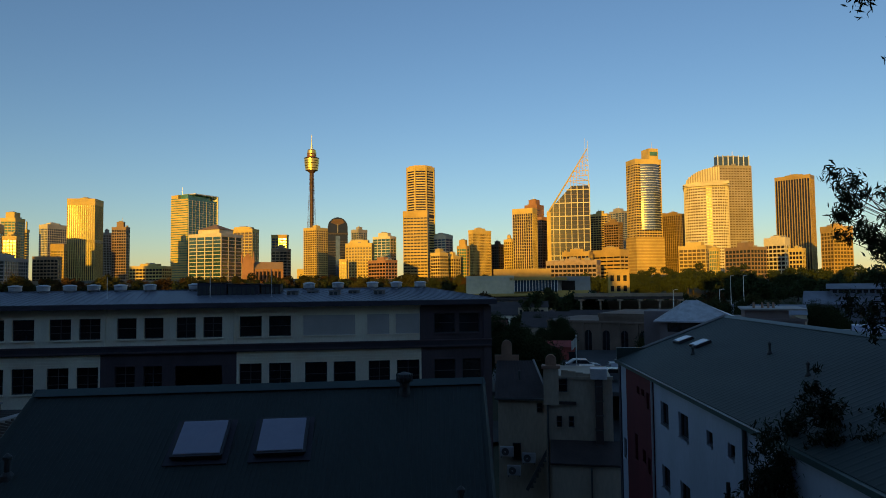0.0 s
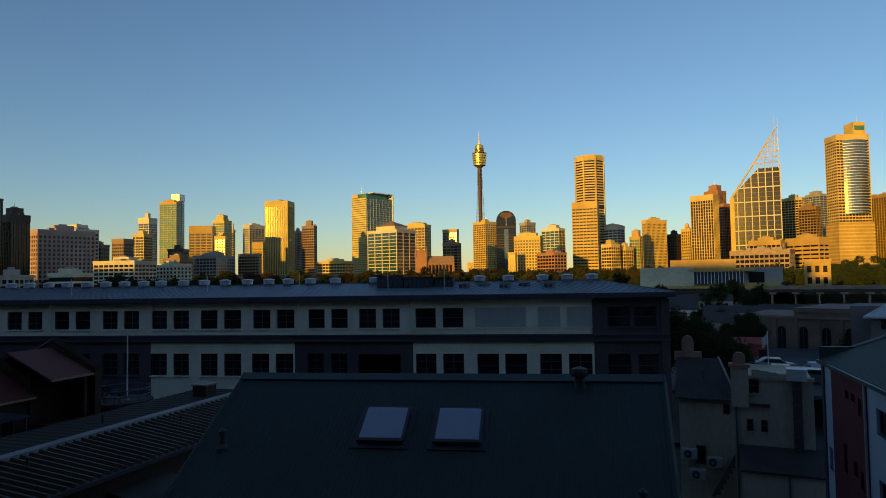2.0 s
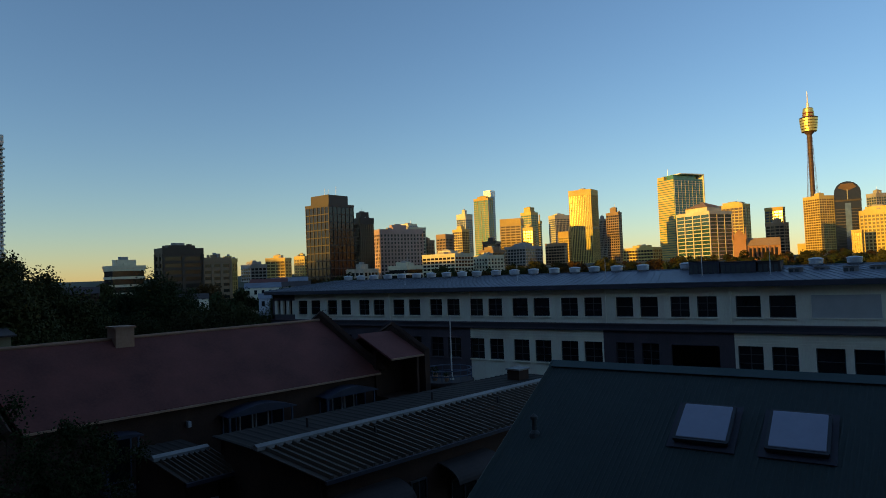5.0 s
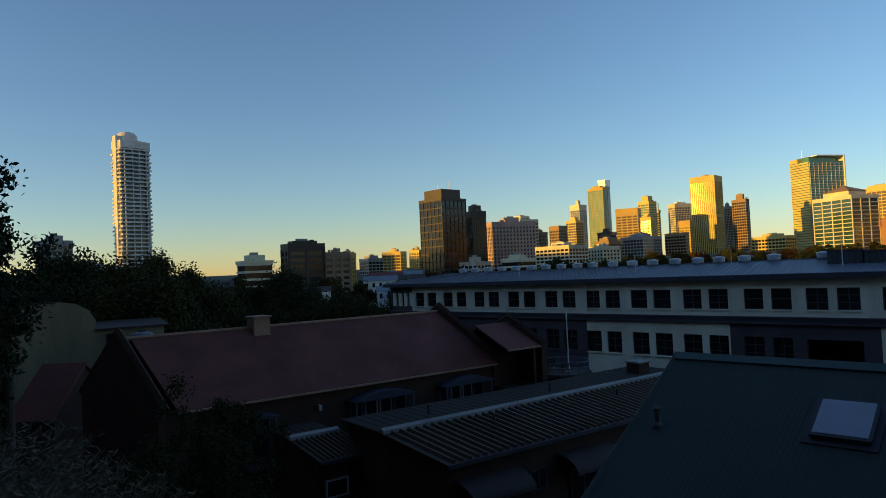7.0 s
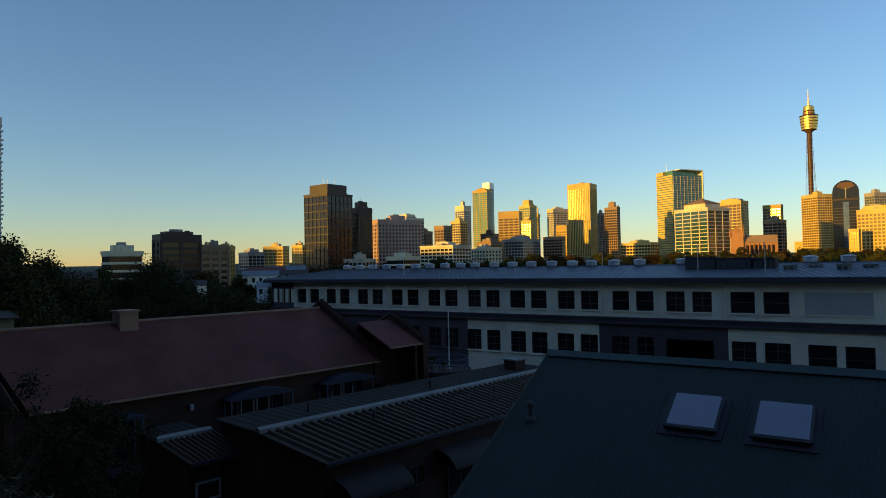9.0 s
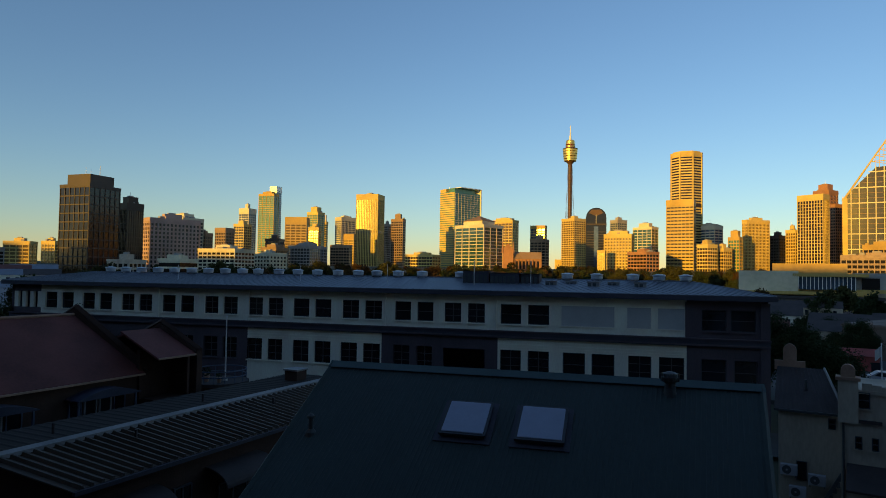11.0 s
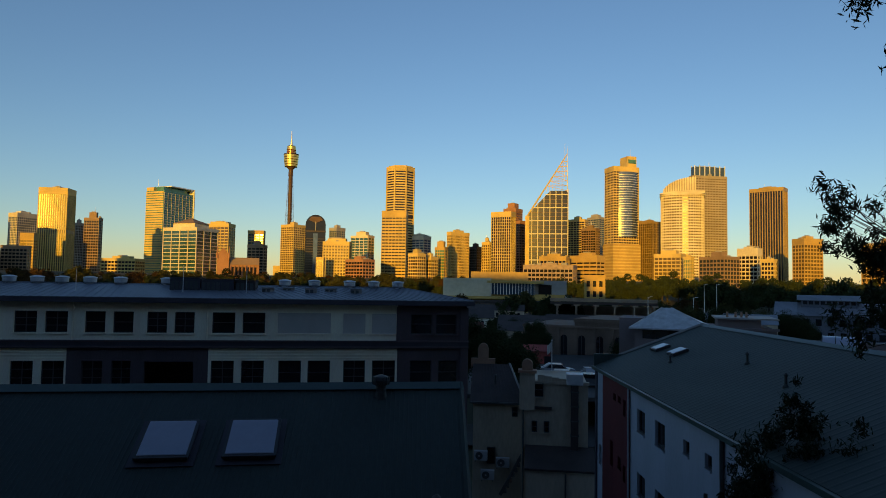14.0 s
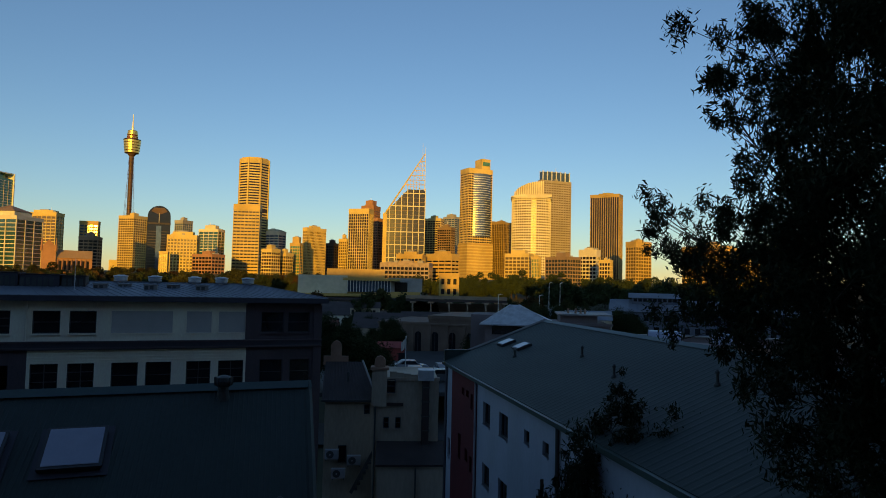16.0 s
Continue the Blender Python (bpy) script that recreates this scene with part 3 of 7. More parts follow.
    bay(4.05, X_R, [(5.03, 6.69), (7.2, 8.7)], 5.0, LOW_SILL, LOW_HEAD, LOW_TOP, "plum_wall", (0, 1))
    front(X_L, -54.4, 5.0, LOW_TOP, "plum_wall")
    front(X_L, X_R, 0, 5.0, "plum_wall")
    # roof
    o, e = 0.6, 14.55
    ex0, ex1, ey0, ey1 = X_L - o, X_R + 0.4, FY - o, FY + D + o
    b = (ey1 - ey0) / 2
    my = (ey0 + ey1) / 2
    rim = EAVE_Z + 0.32
    a, bb, c, d = (ex0, ey0, rim), (ex1, ey0, rim), (ex1 - b + 0.6, my, e), (ex0 + b, my, e)
    part("roof", sheet(a, bb, c, d, 0.06, 120, 0.03, 0.85), "blue_roof", ob, "standing-seam zinc roof")
    a2, b2 = (ex1, ey1, rim), (ex0, ey1, rim)
    part("roof", sheet(a2, b2, d, c, 0.06), "blue_roof", ob)
    bm = bmesh.new()
    bm.faces.new([bm.verts.new(p) for p in (bb, a2, c)])
    bm.faces.new([bm.verts.new(p) for p in (b2, a, d)])
    part("roof_hip", bm, "blue_roof", ob)
    for p, q in ((bb, c), (a2, c), (b2, d), (a, d), (c, d)):
        part("roof_cap", rod(p, q, 0.07, 0.07, 6), "blue_roof", ob)
    part("gutter", box(ex0, ex1, ey0 - 0.12, ey0 + 0.05, EAVE_Z - 0.06, EAVE_Z + 0.29), "fascia", ob, "dark gutter and fascia")
    part("gutter", box(ex1 - 0.05, ex1 + 0.12, ey0 + 0.05, ey1, EAVE_Z - 0.06, EAVE_Z + 0.29), "fascia", ob)
    part("soffit", box(ex0, ex1, ey0 + 0.05, FY + 0.1, EAVE_Z + 0.0, EAVE_Z + 0.1), "fascia", ob)
    return ob


long_building()


def roof_ventilator(x, y, z, s):
    ob = thing("roof_ventilator", pose(x, y, z) @ Matrix.Diagonal((s, s, s, 1)), "round galvanised ventilator standing on a zinc roof ridge", "roof vent", "ridge ventilators")
    part("base", lathe([(0.46, -0.35), (0.36, 0.05), (0.36, 0.2)], 16), "vent", ob)
    part("drum", lathe([(0.46, 0.10), (0.58, 0.20), (0.60, 0.55), (0.56, 0.60)], 20), "vent", ob)
    part("lid", lathe([(0.60, 0.57), (0.66, 0.61), (0.64, 0.68), (0.20, 0.78)], 20), "vent", ob)
    return ob


VENTS = [4.4, 2.39, 0.39, -2.47, -4.85, -14.0, -17.5, -19.75, -21.8, -23.6, -25.6, -27.7, -29.7, -31.7, -33.9, -35.6, -37.5, -39.4, -41.3, -43.3, -45.2, -47.2, -49.1, -51.0]
first = roof_ventilator(VENTS[0], 55.0, 14.5, 0.8)
for x in VENTS[1:]:
    copy_thing(first, pose(x, 55.0, 14.5))


def plant_box(x0, x1, y0, y1, z0, z1, label, mat="fascia"):
    ob = thing("air_handling_unit", pose((x0 + x1) / 2, (y0 + y1) / 2, z0), label, "roof plant", "roof plant")
    w, d, h = x1 - x0, y1 - y0, z1 - z0
    part("casing", box(-w / 2, w / 2, -d / 2, d / 2, 0, h, None, 0.03), mat, ob)
    for i in range(int(w / 0.35)):
        x = -w / 2 + 0.17 + i * 0.35
        part("louvre", box(x - 0.12, x + 0.12, -d / 2 - 0.03, -d / 2 + 0.02, h * 0.2, h * 0.8), "pipe", ob)
    part("lid", box(-w / 2 - 0.05, w / 2 + 0.05, -d / 2 - 0.05, d / 2 + 0.05, h, h + 0.05), mat, ob)
    return ob


plant_box(-13.2, -11.0, 52.6, 54.6, 14.0, 15.10, "dark louvred plant enclosure on a zinc roof")
plant_box(-10.9, -8.5, 52.6, 54.6, 14.0, 15.00, "dark louvred plant enclosure on a zinc roof")
plant_box(-8.4, -6.9, 52.8, 54.4, 14.0, 14.95, "low louvred plant unit on a zinc roof", "slate")
for x, y in ((-5.9, 52.6), (-4.4, 53.4), (-2.6, 52.3), (-1.1, 53.0), (0.9, 52.4)):
    plant_box(x - 0.45, x + 0.45, y - 0.3, y + 0.3, 14.0, 14.42, "small tilted vent box on a zinc roof", "cap")


def roof_pole(x, y, z0, z1, label="thin metal pole on a roof", r=0.035):
    ob = thing("pole", pose(x, y, z0), label, "pole", "roof poles")
    part("shaft", tube(0, 0, 0, z1 - z0, r, r * 0.6), "vent", ob)
    part("foot", tube(0, 0, -0.05, 0.08, r * 3), "vent", ob)
    return ob


for x, h in ((-12.0, 15.6), (-7.4, 15.7), (-19.5, 15.2), (-27.6, 15.0), (-40.2, 14.9)):
    roof_pole(x, 51.6, 13.95, h + 0.45)


# ---- the blue-lit white and red apartment building with a green roof ----
def blue_lit_building():
    base = pose(12.26, 31.3, 0, 0, 0, -8.25)
    ob = thing("apartment_building", base, "white apartment building tinted sky blue, with a red panel and green roof", "building")
    EZ, RZ, W, L, o = 11.1, 13.17, 5.42, 30.0, 0.05
    part("roof", sheet((0, 0, EZ), (0, -L, EZ), (W, -L, RZ), (W, 0, RZ), 0.08, 110, 0.006), "green_roof", ob, "dark green ribbed steel roofing")
    part("roof", sheet((2 * W, -L, EZ), (2 * W, 0, EZ), (W, 0, RZ), (W, -L, RZ), 0.08, 110, 0.006), "green_roof", ob)
    part("ridge_cap", prism([(W - 0.2, RZ - 0.05), (W, RZ + 0.06), (W + 0.2, RZ - 0.05), (W, RZ + 0.01)], -L, 0.05, "y"), "green_trim", ob, "green ridge capping")
    for x in (0, 2 * W):
        part("barge_flashing", rod((x, 0.02, EZ + 0.03), (W, 0.02, RZ + 0.03), 0.08, 0.08, 4), "cap", ob)
    part("verge_upstand", prism([(0.0, EZ - 0.05), (1.42, EZ + 0.5), (1.42, EZ + 0.56), (0.0, EZ + 0.56)], -0.06, 0.08), "green_trim", ob, "flat green end upstand of the roof verge")
    part("gutter", box(-0.12, 0.06, -L, 0, EZ - 0.16, EZ - 0.02), "green_trim", ob)
    # left wall, in pieces round its window openings: (y centre, sill, width, height)
    part("end_wall", prism([(o, 0), (2 * W - o, 0), (2 * W - o, EZ), (W, RZ - 0.2), (o, EZ)], -0.55, -0.3, "y"), "render_b", ob)
    part("end_wall", prism([(o, 0), (2 * W - o, 0), (2 * W - o, EZ), (W, RZ - 0.2), (o, EZ)], -L + 0.3, -L + 0.55, "y"), "render_b", ob)
    part("side_wall", box(2 * W - o - 0.25, 2 * W - o, -L + 0.55, -0.55, 0, EZ), "render_b", ob)

    def strip(y0, y1, mat, wins, z1=EZ - 0.05, proud=0.0):
        """A stretch of the side wall between y0 and y1 with its windows (centre, sill, width, height) in columns."""
        cols = sorted({(c, w) for c, s, w, h in wins})
        cur = y0
        for c, w in cols:
            part("wall_panel", box(o - proud, o + 0.25, cur, c - w / 2, 0, z1), mat, ob)
            z = 0.0
            for cc, s, ww, h in sorted(wins, key=lambda q: q[1]):
                if cc == c:
                    part("wall_panel", box(o - proud, o + 0.25, c - w / 2, c + w / 2, z, s), mat, ob)
                    win = window_unit("window", w, h, ob, pose(o + 0.14, c, s, 0, 0, -90), "frame_d", "pane", (0, 1) if h > 1 else (0, 0))
                    part("reveal", box(-w / 2, w / 2, -0.2, -0.06, -0.05, 0.0), mat, win)
                    z = s + h
            part("wall_panel", box(o - proud, o + 0.25, c - w / 2, c + w / 2, z, z1), mat, ob)
            cur = c + w / 2
        part("wall_panel", box(o - proud, o + 0.25, cur, y1, 0, z1), mat, ob)

    strip(-1.7, -0.55, "render_b", [(-1.1, 6.6, 0.5, 0.9)])
    strip(-5.95, -1.7, "red_panel", [(-3.77, 10.05, 0.45, 0.3), (-4.5, 10.08, 0.5, 0.26), (-5.24, 9.66, 0.36, 0.66), (-3.3, 7.1, 0.45, 1.1), (-4.5, 7.3, 0.5, 0.5), (-5.24, 7.0, 0.36, 0.66)], proud=0.04)
    strip(-L + 0.55, -5.95, "render_b", WINS)
    part("downpipe", tube(o - 0.07, -14.57, 0, EZ - 0.1, 0.06), "pipe", ob)
    part("downpipe", tube(o - 0.09, -5.97, 0, EZ - 0.1, 0.045), "frame_w", ob)
    part("corner_post", box(o - 0.06, o + 0.2, -0.6, -0.28, 0, EZ - 0.1), "fascia", ob)
    return ob


WINS = [(-7.33, 9.42, 0.95, 0.88), (-9.45, 9.42, 1.0, 0.88), (-11.87, 9.8, 0.5, 0.45), (-13.52, 9.84, 0.5, 0.42), (-15.75, 9.1, 0.85, 1.1),
        (-7.33, 7.02, 0.95, 0.86), (-9.45, 7.0, 1.0, 0.88), (-11.87, 7.35, 0.5, 0.45), (-13.52, 7.4, 0.5, 0.42)]
blue_lit_building()


def roof_window(x, y):
    """A small skylight on the slope of the blue-lit building's roof."""
    k = 2.07 / 5.42
    m = pose(12.26, 31.3, 0, 0, 0, -8.25) @ pose(x, y, 11.1 + k * x, 0, -math.degrees(math.atan(k)), 0)
    ob = thing("skylight", m, "small flat skylight on a green metal roof", "skylight", "roof windows of the blue building")
    part("kerb", box(-0.36, 0.36, -0.42, 0.42, -0.03, 0.12), "frame_d", ob)
    part("pane", box(-0.30, 0.30, -0.36, 0.36, 0.12, 0.14), "skylight", ob)
    return ob


roof_window(2.7, -1.8)
roof_window(2.75, -3.85)
for x, y, h in ((2.0, -5.0, 0.3), (3.24, -9.2, 0.42), (2.63, -12.9, 0.42), (3.55, -16.9, 0.42)):
    v = pose(12.26, 31.3, 0, 0, 0, -8.25) @ Vector((x, y, 11.1 + 2.07 / 5.42 * x))
    vent_pipe(v.x, v.y, v.z, h * 0.75, 0.042)


# ---- behind the camera, unseen: the balcony block, and a ridge of blocks added to shade the near roofs ----
def block(x, y, w, d, h, yaw, label="unseen block added on the ridge to cast shade"):
    ob = thing("apartment_block", pose(x, y, 0, 0, 0, yaw), label, "building", "blocks on the ridge")
    part("wall", box(-w / 2, w / 2, -d / 2, d / 2, 0, h), "mauve", ob)
    part("roof", box(-w / 2 - 0.3, w / 2 + 0.3, -d / 2 - 0.3, d / 2 + 0.3, h, h + 0.5), "slate", ob)
    return ob


home = thing("apartment_block", pose(0, -9.0, 0), "unseen apartment block with the viewing balcony, oversized for shade", "building")
# width and height are chosen so that this unseen mass shades the near ground
part("wall", box(-115, 60, -6, 6, 0, 42), "mauve", home)
part("roof", box(-115.4, 60.4, -6.4, 6.4, 42, 42.5), "slate", home)
part("balcony_slab", box(-3, 3, 6, 10.2, 13.1, 13.35), "mauve", home)
# added sun blockers; each height sets where the shadow line falls
for i in range(15):
    t = i / 14
    block(-930 + 1010 * t, -20 - 150 * t + 18 * math.sin(i * 2.1), 74, 22, 86 - 27 * t + 4 * math.sin(i * 1.7) if i < 12 else 50 if i == 12 else 74, -8)


# ---- terracotta-roofed terrace and the low corrugated roofs ----
TURN = -10.5


def at_terrace(x, y, z=0.0):
    return pose(0, 0, 0, 0, 0, TURN) @ pose(x, y, z)


def skewed(bm, k):
    """Shears a body so that its ends stand askew to its length."""
    for v in bm.verts:
        v.co.y += k * v.co.x
    return bm


def terrace_house():
    ob = thing("terrace_house", at_terrace(-32, 5.0, -0.2), "dark brick terrace with a long terracotta tiled roof", "house")
    W, EZ, RZ, L, K = 4.2, 10.0, 12.75, 16.85, 0.24
    part("roof", skewed(sheet((W, 0.3, EZ), (W, L, EZ), (0, L, RZ), (0, 0.3, RZ), 0.1, 0), K), "tile", ob, "terracotta tiled roof slope")
    part("roof", skewed(sheet((-W, L, EZ), (-W, 0.3, EZ), (0, 0.3, RZ), (0, L, RZ), 0.1, 0), K), "tile", ob)
    part("ridge_cap", rod((0, 0.0, RZ + 0.03), (0, L, RZ + 0.03), 0.08, 0.08, 8), "terra", ob, "pale mortared ridge tiles")
    part("gutter", box(W - 0.02, W + 0.1, 1.3, L + 0.95, EZ - 0.1, EZ - 0.02), "terra", ob, "weathered gutter")
    for y in (-0.35, L):
        part("gable_wall", skewed(prism([(-W + 0.3, 0), (W - 0.3, 0), (W - 0.3, EZ - 0.1), (W + 0.1, EZ + 0.1), (0, RZ + 0.35), (-W - 0.1, EZ + 0.1), (-W + 0.3, EZ - 0.1)], y, y + 0.3), K), "house_brick", ob)
        for s in (-1, 1):
            part("coping", skewed(rod((s * (W + 0.15), y + 0.15, EZ + 0.12), (0, y + 0.15, RZ + 0.42), 0.15, 0.15, 4), K), "house_brick", ob)
    part("side_wall", box(W - 0.6, W - 0.3, 0.9, L + 0.8, 0, EZ - 0.05), "house_brick", ob)
    part("side_wall", box(-W + 0.3, -W + 0.6, -1.0, L - 0.9, 0, EZ - 0.05), "house_brick", ob)
    ch = part("chimney", box(-0.55, 0.55, 5.7, 6.5, RZ - 0.6, RZ + 0.5), "terra", ob, "square brick chimney")
    part("chimney_cap", box(-0.62, 0.62, 5.63, 6.57, RZ + 0.5, RZ + 0.58), "terra", ch)
    # glazed balconies along the side
    for y, h, n in ((4.55, 0.62, 1), (10.5, 1.6, 4), (15.5, 1.5, 4)):
        bay = part("balcony", box(W - 0.3, W + 0.55, y - h, y + h, EZ - 2.9, EZ - 2.75), "blue_trim", ob, "glazed balcony with blue joinery")
        rise = 0.1 if n == 1 else 0.34
        hood = [(y - h - 0.1, EZ - 0.74)] + [(y - h - 0.1 + (2 * h + 0.2) * t / 10, EZ - 0.7 + rise * math.sin(math.pi * t / 10)) for t in range(11)] + [(y + h + 0.1, EZ - 0.74)]
        part("balcony_hood", prism(hood, W - 0.3, W + 0.7, "x"), "blue_hood", bay, "curved blue hood")
        for yy in (y - h + 0.05, y + h - 0.05):
            part("post", box(W + 0.46, W + 0.54, yy - 0.04, yy + 0.04, EZ - 2.75, EZ - 0.66), "blue_trim", bay)
        for k in range(n):
            step = 2 * h / n
            window_unit("window", step - 0.12, 1.8, bay, pose(W - 0.25, y - h + step * (k + 0.5), EZ - 2.6, 0, 0, 90), "frame_w" if n > 1 and k % 3 else "blue_trim", "pane", (0, 0))
    lamp = part("wall_lamp", box(W - 0.3, W - 0.05, 7.35, 7.5, EZ - 0.95, EZ - 0.7, None, 0.02), "frame_w", ob, "small white wall lamp")
    return ob


terrace_house()


def wing_house():
    ob = thing("terrace_house", at_terrace(-28.9, 22.35, -0.15), "small brick wing with a terracotta gable roof", "house")
    W, EZ, RZ, L = 2.7, 10.85, 12.0, 2.2
    part("roof", sheet((W, -0.1, EZ), (W, L, EZ), (0, L, RZ), (0, -0.1, RZ), 0.1), "tile", ob, "terracotta tiled roof slope")
    part("roof", sheet((-W, L, EZ), (-W, 0.3, EZ), (0, 0.3, RZ), (0, L, RZ), 0.1), "tile", ob)
    part("gable_wall", prism([(-W + 0.2, 0), (W + 0.1, 0), (W + 0.1, EZ + 0.15), (0, RZ + 0.25), (-W, EZ + 0.1)], L, L + 0.35), "house_brick", ob)
    for s in (-1, 1):
        part("coping", rod((s * (W + 0.15), L + 0.17, EZ + 0.17), (0, L + 0.17, RZ + 0.35), 0.14, 0.14, 4), "house_brick", ob)
    part("gutter", box(W - 0.02, W + 0.08, -0.1, L - 0.02, EZ - 0.1, EZ - 0.01), "terra", ob, "weathered gutter")
    part("side_wall", box(W - 2.0, W - 1.75, 0.3, L - 0.01, 0, EZ + 0.2), "house_brick", ob)
    part("side_wall", box(-W + 0.2, -W + 0.5, 0.3, L - 0.01, 0, EZ - 0.05), "house_brick", ob)
    part("porch_floor", box(W - 1.74, W, 0.3, L - 0.01, 0, 8.7), "house_brick", ob)
    part("post", box(W - 0.2, W - 0.06, L - 0.45, L - 0.31, 8.7, EZ - 0.02), "house_brick", ob, "brick porch post")
    return ob


wing_house()


def low_house(y0, y1, xr, zr, w, drop, label, back=3.2):
    """A low brick range under corrugated iron; the near slope falls towards +x."""
    ob = thing("outbuilding", at_terrace(xr, y0, -0.25), label, "building")
    L = y1 - y0
    part("roof", skewed(sheet((w, 0, zr - drop), (w, L, zr - drop), (0, L, zr), (0, 0, zr), 0.04, max(10, int(L / 0.34)), 0.11, 0.62), 0.36), "cor_roof", ob, "old corrugated iron sheets")
    # the back slope has a darker, browner sheet colour than the front
    part("roof", sheet((-back, L, zr - 0.03), (-back, 0, zr - 0.03), (0, 0, zr), (0, L, zr), 0.04, max(6, int(L / 0.42)), 0.02, 0.5), "back_roof", ob)
    part("ridge_cap", prism([(-0.16, zr + 0.06), (0, zr + 0.17), (0.2, zr + 0.10), (0.2, zr - 0.03), (-0.16, zr - 0.03)], 0, L), "cap", ob, "pale ridge capping")
    part("gutter", box(w - 0.02, w + 0.12, 0.36 * w, L + 0.36 * w, zr - drop - 0.14, zr - drop - 0.01), "fascia", ob)
    part("side_wall", box(w - 0.55, w - 0.3, 0.2 + 0.36 * (w - 0.4), L - 0.2, 0, zr - drop - 0.05), "house_brick", ob)
    part("side_wall", box(-back + 0.3, -back + 0.55, 0.2, L - 0.2, 0, zr - 0.1), "house_brick", ob)
    for y in (0.2, L - 0.4):
        part("gable_wall", prism([(-back + 0.3, 0), (0, 0), (0, zr - 0.06), (-back + 0.3, zr - 0.09)], y, y + 0.2), "house_brick", ob)
        part("gable_wall", skewed(prism([(0, 0), (w - 0.3, 0), (w - 0.3, zr - drop), (0, zr - 0.06)], y, y + 0.2), 0.36), "house_brick", ob)
    return ob


main = low_house(11.6, 29.5, -20.8, 9.5, 2.7, 0.75, "low brick outbuilding under a ribbed corrugated iron roof")
for k, y in enumerate((2.8, 5.2, 7.6, 12.0)):
    window_unit("window", 1.5 if k in (0, 2) else 0.8, 1.3 if k in (0, 2) else 0.8, main, pose(2.46, y, 6.0 if k in (0, 2) else 6.9, 0, 0, 90), "frame_d", "pane", (1, 0))
    if k in (0, 2):
        arc = [(2.4 + 1.15 * math.sin(math.radians(i * 11.25)), 7.45 + 0.6 * math.cos(math.radians(i * 11.25))) for i in range(9)]
        part("awning", prism(arc + [(u - 0.04, v - 0.05) for u, v in arc[::-1]], y - 1.35, y + 1.35), "slate", main, "curved dark window awning")
flue = part("chimney", box(-1.9, -1.1, 15.7, 16.5, 9.3, 10.0), "house_brick", main, "squat roof box with a pale lid")
part("chimney_cap", box(-1.96, -1.04, 15.64, 16.56, 10.0, 10.08), "cap", flue)
for x, y in ((-1.4, 3.0), (-1.2, 9.5), (0.9, 4.5), (1.0, 11.5)):
    part("flue", tube(x, y, 9.45 - max(0, x) * 0.28, 9.85 - max(0, x) * 0.28, 0.05), "slate", main)
low = low_house(9.5, 11.55, -24.3, 9.0, 1.55, 0.62, "small brick lean-to under corrugated iron", 2.4)
window_unit("window", 0.95, 0.7, low, pose(1.28, 1.35, 6.85, 0, 0, 90), "frame_w", "pane", (0, 0), 0.07)


def flag_pole(x, y, z, h):
    ob = thing("flagpole", pose(x, y, z), "tall thin white pole on a roof terrace", "pole")
    part("shaft", tube(0, 0, 0, h, 0.05, 0.035), "steel", ob)
    part("foot", tube(0, 0, -0.05, 0.15, 0.14), "steel", ob)
    part("finial", lathe([(0.02, h), (0.07, h + 0.06), (0.02, h + 0.13)], 8), "steel", ob)
    return ob


flag_pole(-24.05, 35.6, 8.1, 3.9)


def roof_terrace():
    """A small rounded terrace with a blue steel rail between the terrace and the long building."""
    ob = thing("roof_terrace", pose(-24.5, 35.7, 0), "small rounded roof terrace with a blue steel railing", "terrace")
    part("base", lathe([(1.6, 0), (1.6, 7.9)], 24), "house_brick", ob)
    part("deck", lathe([(1.75, 7.9), (1.75, 8.1)], 24), "slate", ob)
    ring_r = 1.6
    for z in (8.45, 8.8):
        bm = bmesh.new()
        loops = []
        for r, h in ((1.57, z - 0.03), (1.63, z - 0.03), (1.63, z + 0.03), (1.57, z + 0.03)):
            loops.append([bm.verts.new((r * math.cos(2 * math.pi * i / 28), r * math.sin(2 * math.pi * i / 28), h)) for i in range(28)])
        for k in range(4):
            for i in range(28):
                j = (i + 1) % 28
                bm.faces.new((loops[k][i], loops[k][j], loops[(k + 1) % 4][j], loops[(k + 1) % 4][i]))
        part("rail", bm, "blue_trim", ob)
    for i in range(16):
        a = 2 * math.pi * i / 16
        part("baluster", tube(ring_r * math.cos(a), ring_r * math.sin(a), 8.1, 8.8, 0.02), "blue_trim", ob)
    return ob


roof_terrace()


def outdoor_clutter(x, y, z, label, s):
    ob = thing("planter", pose(x, y, z), label, "planter", "terrace pots")
    part("pot", lathe([(0.16 * s, 0), (0.24 * s, 0.42 * s), (0.2 * s, 0.44 * s)], 14), "terra", ob)
    me = leaf_cloud([(0, 0, 0.62 * s, 0.32 * s)], 900, 0.08, 1.8, 3)
    me.materials.append(M["foliage"])
    part("leaves", me, "foliage", ob)
    return ob


for x, y, s in ((-25.4, 35.6, 0.9), (-24.9, 34.9, 0.8), (-24.0, 34.9, 0.7)):
    outdoor_clutter(x, y, 8.1, "terracotta pot with a small green plant", s)


